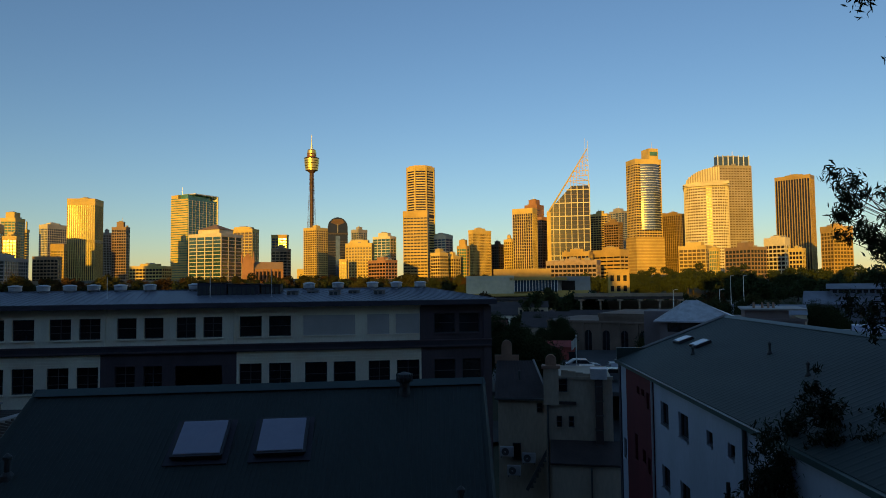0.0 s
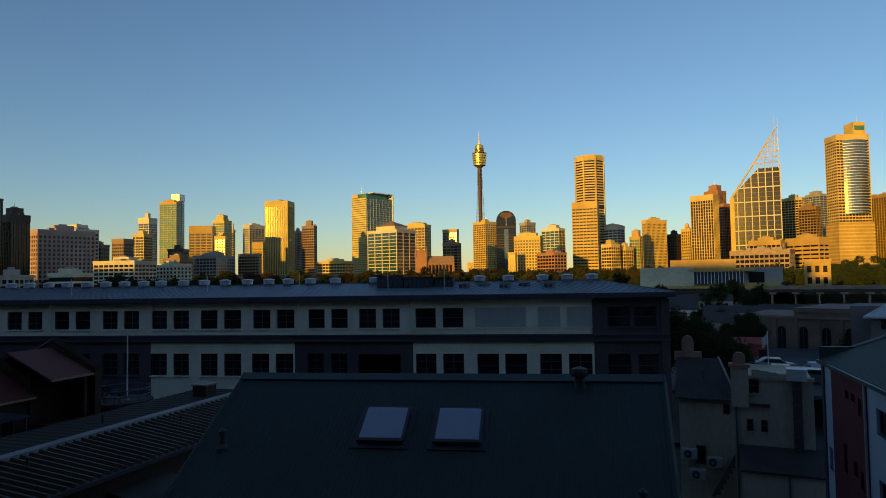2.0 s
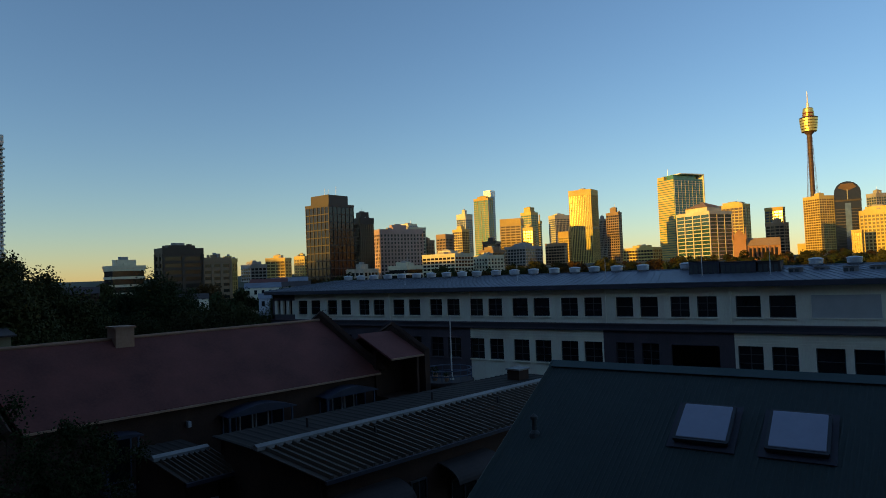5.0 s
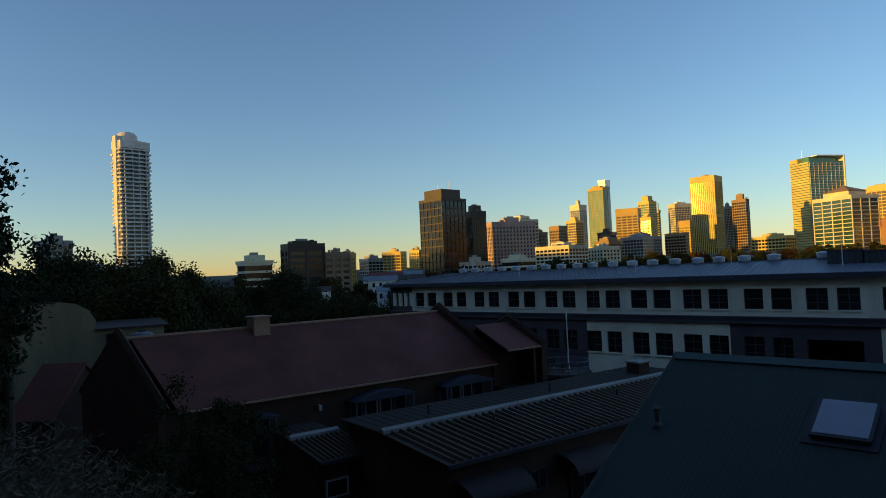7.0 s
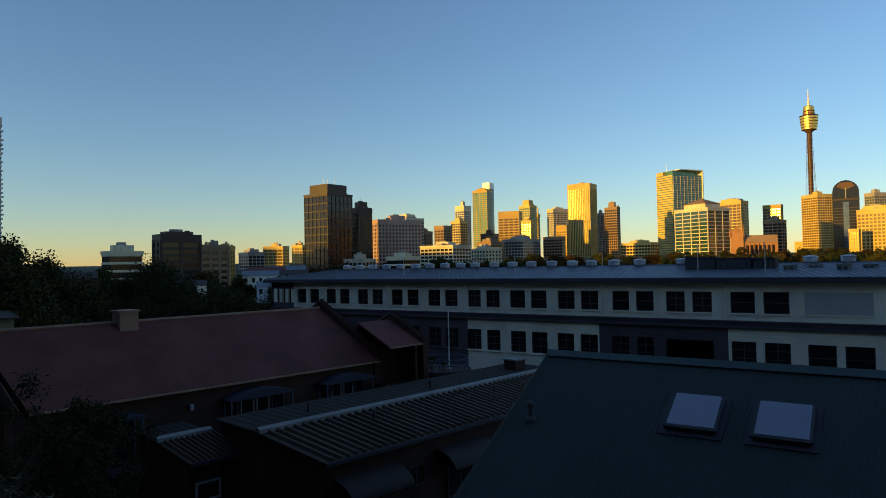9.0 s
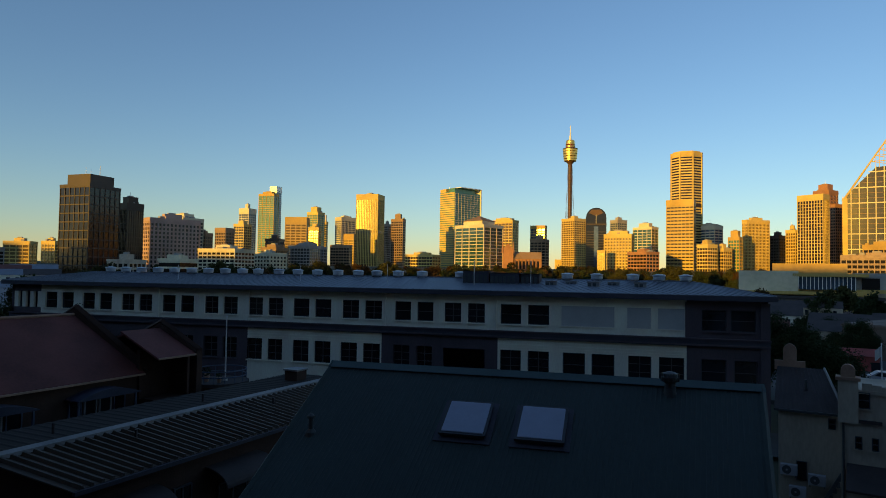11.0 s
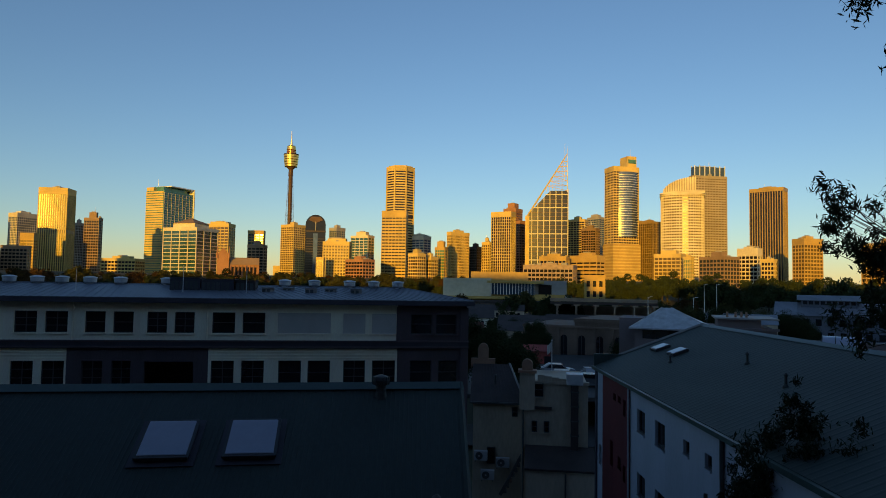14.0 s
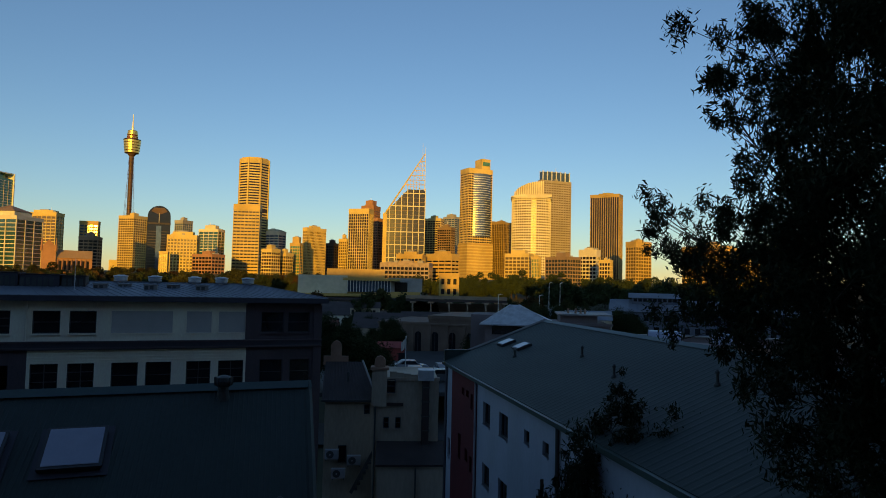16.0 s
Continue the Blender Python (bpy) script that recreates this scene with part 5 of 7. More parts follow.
part("wall", box(-2.0, 2.0, -1.5, 1.5, 0, 9.6), "house_brick", stand)
part("roof", box(-2.2, 2.2, -1.7, 1.7, 9.6, 9.8), "slate", stand)

for x, y, w, d, h, yaw, wall, roof, label in (
        (-165, 112, 9, 7, 10.4, 55, "white_wall", "slate", "white house with a dark sheeted roof"),
        (-152, 131, 9, 7, 9.6, 50, "render_b", "blue_roof", "pale blue house with a light metal roof"),
        (-180, 150, 12, 8, 12.4, 50, "white_wall", "blue_roof", "pale house with a light metal roof"),
        (-190, 172, 14, 9, 12.2, 48, "beige", "slate", "rendered house with a dark sheeted roof"),
        (-200, 96, 14, 9, 13.0, 62, "house_brick", "slate", "dark brick house with a sheeted roof"),
        (-205, 70, 16, 9, 13.5, 66, "mauve", "slate", "rendered house with a dark sheeted roof"),
        (-230, 195, 16, 10, 13.4, 48, "white_wall", "tile", "white house with a red tiled roof"),
        (-250, 225, 18, 10, 13.8, 46, "beige", "blue_roof", "rendered house with a light metal roof")):
    low_shop(x, y, w, d, h, yaw, wall, roof, label)


# ---- towers of a shape of their own ----
def octagon_tower(x, y, z0, z1, w, d, yaw, label):
    ob = thing("office_tower", pose(x, y, z0, 0, 0, yaw), label, "building", "city skyline")
    h, r = z1 - z0, w / 2
    turn = pose(0, 0, 0, 0, 0, 22.5)
    part("core", lathe([(r, 0), (r, h - 3)], 8), "glass_d", ob, m=turn)
    band = mesh_of("spandrel", lathe([(r + 0.4, 0), (r + 0.4, 2.0)], 8), "cream")
    n = int(h / 3.9)
    for i in range(n):
        part("spandrel", band, "cream", ob, m=turn @ pose(0, 0, (i + 0.2) * h / n))
    pier = mesh_of("pier", box(-1.1, 1.1, -1.0, 1.2, 0, h), "cream")
    for i in range(8):
        part("pier", pier, "cream", ob, m=pose(0, 0, 0, 0, 0, 45 * i) @ turn @ pose(r, 0, 0, 0, 0, 90))
    part("belt_course", lathe([(r + 0.6, 0), (r + 0.6, 4.5)], 8), "dark", ob, m=turn @ pose(0, 0, h * 0.56))
    part("crown", lathe([(r + 0.6, 0), (r + 0.6, 7), (r * 0.9, 7.2), (r * 0.9, 9)], 8), "cream", ob, m=turn @ pose(0, 0, h - 7))
    part("antenna", rod((r * 0.4, 0, h), (r * 0.4, 0, h + 7), 0.3, 0.1), "steel", ob)
    return ob


def round_top_tower(x, y, z0, z1, w, d, yaw, label):
    ob = thing("office_tower", pose(x, y, z0, 0, 0, yaw), label, "building", "city skyline")
    h, r = z1 - z0, w / 2
    arc = [(-r, 0), (-r, h - r)] + [(-r * math.cos(t / 10 * math.pi), h - r + r * math.sin(t / 10 * math.pi)) for t in range(1, 10)] + [(r, h - r), (r, 0)]
    part("core", prism(arc, -d / 2, d / 2), "glass_d", ob)
    low = mesh_of("spandrel", ring(w, d, 0, 1.2, 0.2), "dark")
    for i in range(int((h - r * 2.2) / 3.9)):
        part("spandrel", low, "dark", ob, m=pose(0, 0, i * 3.9))
    part("glazed_spine", box(-r * 0.22, r * 0.22, -d / 2 - 0.8, -d / 2 + 0.5, 0, h - r * 1.9), "mirror", ob)
    part("belt_course", box(-r - 0.3, r + 0.3, -d / 2 - 0.5, d / 2 + 0.3, h - r * 1.75, h - r * 1.6), "dark", ob)
    part("crown_panel", prism([(-r * 0.7, h - r * 0.55), (0, h - r * 0.85), (r * 0.7, h - r * 0.55), (r * 0.45, h - r * 0.2), (-r * 0.45, h - r * 0.2)], -d / 2 - 0.4, -d / 2 + 0.3), "shaft", ob)
    part("crown_mullion", box(-0.5, 0.5, -d / 2 - 0.6, -d / 2 + 0.3, h - r * 1.6, h - r * 0.7), "grey", ob)
    return ob


def sail_tower(x, y, z0, z1, w, d, yaw, label):
    """A glass grid with a raked left shoulder, under an open steel spire at its right edge."""
    ob = thing("office_tower", pose(x, y, z0, 0, 0, yaw), label, "building", "city skyline")
    h, l, r = z1 - z0, -w / 2, w / 2
    drop = w * 0.58
    outline = [(l, 0), (r, 0), (r, h), (r - w * 0.42, h), (l + w * 0.04, h - drop), (l, h - drop - 4)]
    part("core", prism(outline, -d / 2, d / 2), "glass_d", ob)
    n = 22
    for i in range(n):
        z = i * h / n
        x0 = l if z < h - drop else l + (z - h + drop) / drop * w * 0.55
        wide = i % 3 == 0
        part("spandrel", box(x0 - 0.2, r + 0.2, -d / 2 - (0.45 if wide else 0.2), -d / 2 + 0.4, z, z + (1.3 if wide else 0.45)), "white" if wide else "brown", ob)
    for i in range(8):
        xx = l + w * i / 7
        top = h - max(0.0, (1 - (i / 7) / 0.57)) * drop if i / 7 < 0.57 else h
        part("pier", box(xx - 0.55, xx + 0.55, -d / 2 - 0.6, -d / 2 + 0.3, 0, top), "white", ob)
    part("lit_edge", box(l - 0.8, l + w * 0.08, -d / 2 - 0.9, -d / 2 + 0.5, 0, h - drop - 2), "cream", ob)
    part("side_wall", box(r - 0.4, r + 0.7, -d / 2 - 0.5, d / 2, 0, h + 2), "cream", ob)
    s = w * 0.88
    part("sail_edge", rod((l - 0.5, -d / 2, h - drop - 6), (r - 2, -d / 2, h + s), 1.3, 0.7), "cream", ob)
    part("mast", rod((r - 1, -d / 2, h - 2), (r - 1, -d / 2, h + s * 1.22), 0.9, 0.2), "steel", ob)
    part("mast", rod((r - 5, -d / 2, h + s * 0.3), (r - 5, -d / 2, h + s * 1.3), 0.5, 0.2), "steel", ob)
    for i in range(1, 7):
        z = h + s * i / 7.5
        x0 = l - 0.5 + (z - h + drop + 6) / (s + drop + 6) * (w - 1.5)
        part("lattice_bar", rod((x0, -d / 2, z), (r - 1, -d / 2, z), 0.5), "cream", ob)
        part("lattice_brace", rod((x0, -d / 2, z), (r - 1, -d / 2, z - s / 7.5), 0.35), "cream", ob)
        part("lattice_post", rod((x0, -d / 2, z), (x0, -d / 2, h - 1), 0.35), "cream", ob)
    return ob


def curved_glass_tower(x, y, z0, z1, w, d, yaw, label):
    ob = office_tower(x, y, z0, z1, w, d, yaw, label, wall="cream", core="glass_d", bands=0.45, fins=6, crown=6, plant=0)
    h = z1 - z0
    a = d / 2
    bow = [(-a * 0.62, 0.2)] + [(-a * 0.62 + a * 1.5 * t / 10, -a * 0.30 * math.sin(math.pi * t / 10)) for t in range(11)] + [(a * 0.88, 0.2)]
    side = pose(w / 2 + 0.6, 0, 0, 0, 0, 90)
    part("bowed_front", prism(bow, h * 0.42, h * 0.955, "z"), "mirror", ob, "bowed silver glass curtain wall", m=side)
    for i in range(26):
        z = h * (0.43 + 0.52 * i / 26)
        part("front_rail", prism([(p[0] * 1.005, p[1] - 0.25) for p in bow[1:-1]] + [(p[0], p[1] + 0.3) for p in bow[1:-1]][::-1], z, z + 0.5, "z"), "steel", ob, m=side)
    part("lower_wing", ring(w * 1.1, d * 1.08, 0, h * 0.36, 0.4), "sand", ob)
    low = mesh_of("lower_spandrel", ring(w * 1.1, d * 1.08, 0, 1.8, 0.9), "cream")
    for i in range(14):
        part("lower_spandrel", low, "cream", ob, m=pose(0, 0, i * h * 0.36 / 14))
    part("upper_tower", box(-w * 0.4, w * 0.4, d * 0.08, d * 0.45, h, h + 17), "cream", ob)
    part("upper_window", box(w * 0.38, w * 0.42, d * 0.12, d * 0.42, h + 6, h + 12), "glass_g", ob)
    part("antenna", rod((0, d * 0.35, h + 17), (0, d * 0.35, h + 30), 0.35, 0.1), "steel", ob)
    return ob


def fan_tower(x, y, z0, z1, w, d, yaw, label):
    """A tower with a bowed front and a raked arch of fins over its roof."""
    ob = thing("office_tower", pose(x, y, z0, 0, 0, yaw), label, "building", "city skyline")
    h, r = z1 - z0, w / 2

    def bow(k):
        return [(r * k, d / 2), (-r * k, d / 2)] + [(-r * k * math.cos(math.pi * t / 12), -d / 2 * k - d * 0.35 * k * math.sin(math.pi * t / 12) + d * 0.2) for t in range(13)]

    part("core", prism(bow(1.0), 0, h - 2, "z"), "glass_y", ob)
    band = mesh_of("spandrel", prism(bow(1.015), 0, 2.2, "z"), "white")
    n = int(h / 4.0)
    for i in range(n):
        part("spandrel", band, "white", ob, m=pose(0, 0, (i + 0.6) * h / n))
    pts = bow(1.02)[2:]
    for i in range(len(pts) - 1):
        for s in (0.0, 0.5):
            px, py = pts[i][0] * (1 - s) + pts[i + 1][0] * s, pts[i][1] * (1 - s) + pts[i + 1][1] * s
            part("pier", box(px - 0.45, px + 0.45, py - 0.4, py + 0.6, 0, h - 1), "white", ob)
    part("cornice", prism(bow(1.08), h - 3, h + 1, "z"), "white", ob)
    arc = [(-r * 1.0 + r * 1.62 * t / 14, h + 1 + w * 0.46 * math.sqrt(1 - (1 - t / 14) ** 2)) for t in range(15)]
    part("roof_screen", prism([(r * 0.62, h)] + [(-r * 1.0, h)] + arc, 0.0, d * 0.14), "grey_l", ob)
    for i in range(1, 15):
        part("screen_fin", box(arc[i][0] - 0.9, arc[i][0] + 0.9, -0.9, 0.1, h, arc[i][1] + 0.4), "white", ob)
    brim = [(-r * 1.05 + r * 2.1 * t / 12, h + 0.5 - 5.5 * (t / 12) * math.sin(math.pi * (0.25 + 0.75 * t / 12)) - 1.0) for t in range(13)]
    part("roof_brim", prism(brim + [(r * 1.05, h + 3.0), (r * 0.4, h + 4.4), (-r * 0.5, h + 3.2), (-r * 1.05, h + 0.6)], -d * 0.62, -d * 0.1), "white", ob, "pale leaf-shaped roof brim")
    return ob


def balcony_tower(x, y, z0, z1, w, d, yaw, label):
    ob = thing("apartment_tower", pose(x, y, z0, 0, 0, yaw), label, "building", "city skyline")
    h = z1 - z0

    def bay(k, ph):
        """The floor's outline: bowed sides with shallow waves."""
        pts = []
        for sx, sy, ex, ey in ((-1, -1, 1, -1), (1, -1, 1, 1), (1, 1, -1, 1), (-1, 1, -1, -1)):
            for t in range(9):
                u = t / 9
                b = 1 + 0.10 * math.sin(math.pi * u) + 0.05 * math.sin(2 * math.pi * (2 * u + ph))
                pts.append(((sx + (ex - sx) * u) * w / 2 * k * (b if sx == ex else 1), (sy + (ey - sy) * u) * d / 2 * k * (b if sy == ey else 1)))
        return pts

    part("core", prism(bay(0.84, 0), 0, h - 1, "z"), "glass_d", ob)
    slabs = [mesh_of("balcony", prism(bay(k, p), 0, 1.15, "z"), "render_w") for k, p in ((1.0, 0.0), (0.97, 0.25), (1.02, 0.4), (0.985, 0.6))]
    n = 38
    for i in range(n):
        part("balcony", slabs[(i // 2 + i % 3) % 4], "render_w", ob, m=pose(0, 0, (i + 0.5) * (h - 4) / n))
    for sx in (-0.30, 0.05, 0.33):
        part("party_wall", box(sx * w - 0.3, sx * w + 0.3, -d * 0.5, d * 0.5, 0, h - 2), "render_w", ob)
    for sy in (-0.36, -0.1, 0.12, 0.36):
        part("party_wall", box(-w * 0.5, w * 0.5, sy * d - 0.3, sy * d + 0.3, 0, h - 2), "render_w", ob)
    part("corner_shaft", box(-w * 0.12, w * 0.22, -d * 0.56, -d * 0.4, 0, h + 5), "render_w", ob, "pale corner lift shaft")
    part("crown", prism(bay(0.97, 0), h - 4, h + 1.5, "z"), "render_w", ob)
    part("plant_room", lathe([(w * 0.5, 0), (w * 0.48, 4), (w * 0.36, 6.5), (w * 0.12, 7.5)], 20), "render_w", ob, m=pose(-w * 0.02, -d * 0.12, h + 1.5))
    return ob


def cathedral(x, y, z0, z1, w, d, yaw, label):
    ob = thing("cathedral", pose(x, y, z0, 0, 0, yaw), label, "church", "city skyline")
    h = z1 - z0
    part("nave", box(-w * 0.2, w / 2, -6, 6, 0, h - 3), "brick", ob)
    part("roof", prism([(-7, h - 3), (7, h - 3), (0, h + 5)], -w * 0.2, w / 2, "x"), "brown", ob)
    for i in range(7):
        part("lancet_window", box(-w * 0.15 + i * w * 0.09, -w * 0.15 + i * w * 0.09 + 2, -6.15, -5.8, h * 0.35, h * 0.75), "glass_d", ob)
        part("buttress", box(-w * 0.185 + i * w * 0.09, -w * 0.17 + i * w * 0.09, -7.4, -5.9, 0, h * 0.8), "brick", ob)
    part("tower", box(-w / 2, -w * 0.22, -8, 6, 0, h + 9), "brick", ob)
    for sx in (-w / 2, -w * 0.22):
        for sy in (-8, 6):
            part("pinnacle", rod((sx, sy, h + 4), (sx, sy, h + 17), 1.4, 0.1), "brick", ob)
    part("gable", prism([(-w * 0.47, h + 8.9), (-w * 0.25, h + 8.9), (-w * 0.36, h + 15)], -7.6, -6.6), "brick", ob)
    return ob


def observation_tower(x, y, z0, z1):
    """A slim shaft stayed by cables, with a gold turret of stacked rings under a spire."""
    ob = thing("observation_tower", pose(x, y, z0), "tall slender tower with a gold turret and a white spire", "tower", "city skyline")
    h = z1 - z0
    part("shaft", lathe([(4.0, 0), (3.6, h * 0.4), (3.6, h * 0.74)], 16), "shaft", ob)
    for i in range(30):
        part("shaft_ring", lathe([(4.2, 0), (4.2, 1.4)], 16), "dark", ob, m=pose(0, 0, i * h * 0.74 / 30))
    part("brace_ring", lathe([(9, 0), (9.4, 0.5), (9, 1.2)], 20), "shaft", ob, m=pose(0, 0, h * 0.33))
    for i in range(18):
        a = 2 * math.pi * i / 18
        part("stay_cable", rod((math.cos(a) * 9, math.sin(a) * 9, h * 0.335), (math.cos(a + 0.6) * 4.2, math.sin(a + 0.6) * 4.2, h * 0.735), 0.12), "shaft", ob)
        part("stay_cable", rod((math.cos(a) * 9, math.sin(a) * 9, h * 0.335), (math.cos(a - 0.6) * 13, math.sin(a - 0.6) * 13, 0), 0.12), "shaft", ob)
    part("neck", lathe([(4.4, 0), (9, 5)], 24), "shaft", ob, m=pose(0, 0, h * 0.735))
    z = h * 0.735 + 5
    levels = ((12.2, 4.6), (13.0, 4.8), (13.6, 4.8), (14.0, 4.8), (14.3, 4.8))
    for r, t in levels:
        part("turret_glazing", lathe([(r - 0.9, 0), (r - 0.9, t)], 28), "glass_d", ob, m=pose(0, 0, z))
        part("turret_ring", lathe([(r - 0.5, 0), (r, 0.6), (r + 0.2, t * 0.88)], 28), "turret", ob, "gold turret ring", m=pose(0, 0, z))
        z += t
    part("deck_rail", lathe([(14.8, 0), (14.8, 1.2), (14.0, 1.4)], 28), "dark", ob, m=pose(0, 0, z))
    part("water_tank", lathe([(9.0, 0), (9.0, 7), (8.2, 7.6)], 24), "red_panel", ob, m=pose(0, 0, z + 1))
    for i in range(3):
        part("tank_band", lathe([(9.3, 0), (9.3, 1.0)], 24), "turret", ob, m=pose(0, 0, z + 1.4 + i * 2.4))
    part("upper_turret", lathe([(7.6, 0), (9.2, 1.2), (9.2, 3), (8.4, 3.4), (8.4, 8), (6.8, 9.5)], 24), "turret", ob, m=pose(0, 0, z + 8.6))
    part("spire_base", lathe([(2.4, 0), (1.8, 9)], 12), "steel", ob, m=pose(0, 0, z + 18))
    part("spire", rod((0, 0, z + 26), (0, 0, h), 1.3, 0.5, 10), "steel", ob)
    for sx in (-13, 13):
        part("base_block", box(sx - 14, sx + 14, -14, 14, 0, h * 0.08), "cream", ob)
    return ob


def canopy_tower(x, y, z0, z1, w, d, yaw, label):
    """A banded stone front, a green glass side under a flat flying roof, and a white blade wall at the far edge."""
    ob = thing("office_tower", pose(x, y, z0, 0, 0, yaw), label, "building", "city skyline")
    h = z1 - z0
    part("core", box(-w / 2, w / 2, -d / 2, d / 2, 0, h - 9), "glass_g", ob)
    n = int((h - 9) / 3.9)
    band = mesh_of("front_spandrel", box(-w / 2 - 0.3, w / 2 - 1.5, -d / 2 - 0.5, -d / 2 + 0.3, 0, 2.8), "cream")
    rail = mesh_of("side_rail", box(w / 2 - 0.2, w / 2 + 0.25, -d / 2, d / 2, 0, 0.5), "white")
    for i in range(n):
        part("front_spandrel", band, "cream", ob, m=pose(0, 0, i * (h - 9) / n))
        part("side_rail", rail, "sand", ob, m=pose(0, 0, i * (h - 9) / n))
    for i in range(9):
        part("mullion", box(w / 2 - 0.1, w / 2 + 0.4, -d / 2 + i * d / 8 - 0.18, -d / 2 + i * d / 8 + 0.18, 0, h - 12), "white", ob)
    part("penthouse", box(-w * 0.35, w * 0.3, -d * 0.4, d * 0.4, h - 9, h - 1.5), "glass_g", ob)
    part("flying_roof", box(-w * 0.15, w * 0.55, -d * 0.3, d * 0.5, h - 1.5, h), "steel", ob, "flat white flying roof")
    part("crown", box(-w * 0.5, -w * 0.1, -d * 0.5, -d * 0.1, h - 9, h - 3), "cream", ob)
    part("blade_wall", box(-w * 0.1, w * 0.56, d / 2, d / 2 + 1.6, h * 0.3, h), "steel", ob, "tall white blade wall")
    part("antenna", rod((-w * 0.2, -d * 0.3, h - 3), (-w * 0.2, -d * 0.3, h + 12), 0.4, 0.15), "steel", ob)
    return ob


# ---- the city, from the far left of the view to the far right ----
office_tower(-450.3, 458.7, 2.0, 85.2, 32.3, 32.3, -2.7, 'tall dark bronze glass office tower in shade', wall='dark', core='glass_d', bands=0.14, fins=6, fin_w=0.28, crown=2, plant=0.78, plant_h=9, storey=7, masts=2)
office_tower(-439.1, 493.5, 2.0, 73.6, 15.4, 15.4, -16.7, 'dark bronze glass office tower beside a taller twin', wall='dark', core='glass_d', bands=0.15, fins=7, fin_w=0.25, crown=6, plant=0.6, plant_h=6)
office_tower(-448.1, 561.7, 12.0, 65.1, 16.2, 51.9, -25.0, 'broad pink granite hotel block with square windows', wall='pink', core='glass_d', bands=0.42, fins=4, fin_w=0.9, crown=4, plant=0.35, plant_h=5)
office_tower(-488.2, 633.5, 12.0, 72.3, 28.2, 28.2, -12.2, 'pale apartment tower with glazed balconies', wall='white', core='glass', bands=0.35, fins=4, crown=3, plant=0.5)
office_tower(-488.1, 670.1, 12.0, 57.8, 12.8, 12.8, -2.2, 'small tan apartment block in early sun', wall='brown', core='glass', bands=0.34, fins=4, crown=3, plant=0.4, plant_h=3)
office_tower(-516.2, 751.7, 12.0, 69.5, 16.8, 16.8, -6.8, 'square dark brown office tower', wall='brown', core='glass_d', bands=0.46, fins=6, crown=5, plant=0)
office_tower(-552.3, 848.4, 12.0, 82.3, 17.5, 17.5, -4.0, 'cream apartment tower with rounded balconies', wall='cream', core='glass', bands=0.34, fins=4, crown=3)
office_tower(-628.3, 979.4, 12.0, 119.1, 19.4, 19.4, -6.1, 'slender apartment tower with an open steel crown', wall='white', core='glass_b', bands=0.25, fins=4, crown=9, plant=0.3, plant_h=8)
office_tower(-651.5, 1085.0, 12.0, 157.6, 32.5, 16.2, -1.9, 'very tall green glass residential tower', wall='sand', core='glass_g', bands=0.2, fins=4, crown=4, plant=0.6, plant_h=4)
office_tower(-658.6, 1122.2, 12.0, 176.5, 14.4, 17.3, -1.0, 'thin white slab rising behind a glass tower', wall='steel', core='glass_b', bands=0.15, crown=12, plant=0)
office_tower(-441.1, 752.2, 12.0, 55.1, 18.4, 18.4, 8.5, 'low dark podium block', wall='dark', core='glass_d', bands=0.34, crown=2, plant=0.4)
office_tower(-484.1, 889.8, 12.0, 95.2, 31.8, 19.1, 14.7, 'golden stone office block with a sloping roof', wall='gold', core='glass_y', bands=0.42, fins=4, fin_w=0.7, crown=10, plant=0)
office_tower(-519.5, 1019.9, 12.0, 115.3, 21.0, 21.0, -6.9, 'domed apartment tower with a stepped stone crown', wall='cream', core='glass_g', bands=0.35, fins=4, crown=4, plant=0.62, plant_h=9)
office_tower(-449.3, 879.7, 12.0, 79.1, 15.8, 9.5, 0.7, 'small golden tower with rounded bays', wall='cream', core='glass_y', bands=0.34, fins=4, crown=4, plant=0.4)
office_tower(-530.2, 1080.5, 12.0, 104.1, 5.1, 5.1, -10.8, 'thin pale tower with a pointed top', wall='cream', core='glass', bands=0.3, crown=4, plant=0.35, plant_h=12)
office_tower(-421.1, 804.6, 12.0, 48.1, 32.8, 45.9, -3.0, 'stepped apartment block with terraces half in shade', wall='grey', core='glass', bands=0.34, fins=7, crown=3, plant=0.5, plant_h=4)
office_tower(-327.5, 480.6, 2.0, 32.0, 35.1, 28.1, -1.4, 'pale rendered apartment block with balconies in shade', wall='white', core='glass_d', bands=0.42, fins=8, crown=2, plant=0.4, plant_h=3, storey=3.1)
office_tower(-313.7, 527.8, 2.0, 30.4, 19.8, 19.8, -17.2, 'plain white apartment block in shade', wall='white', core='glass_d', bands=0.46, fins=5, fin_w=0.8, crown=2, plant=0.3, plant_h=2, storey=3.1)
office_tower(-350.9, 598.1, 2.0, 38.0, 19.1, 19.1, -8.4, 'low building with a broad hipped roof', wall='brown', core='glass', bands=0.42, crown=2, plant=0.6, plant_h=3)
office_tower(-265.9, 340.2, 2.0, 21.0, 13.8, 19.3, 7.2, 'low white club building with curved balconies', wall='white', core='glass_d', bands=0.38, crown=1.5, plant=0.5, plant_h=2, storey=3)
office_tower(-273.0, 305.3, 2.0, 19.7, 13.5, 13.5, 2.7, 'low cream apartment house among trees', wall='beige', core='glass_d', bands=0.42, fins=4, crown=1.2, plant=0.4, plant_h=3, storey=3)
office_tower(-524.7, 1154.1, 12.0, 117.6, 20.5, 32.7, -30.7, 'pale office tower with red corner masts', wall='white', core='glass_b', bands=0.3, fins=6, crown=6, plant=0.5, plant_h=3)
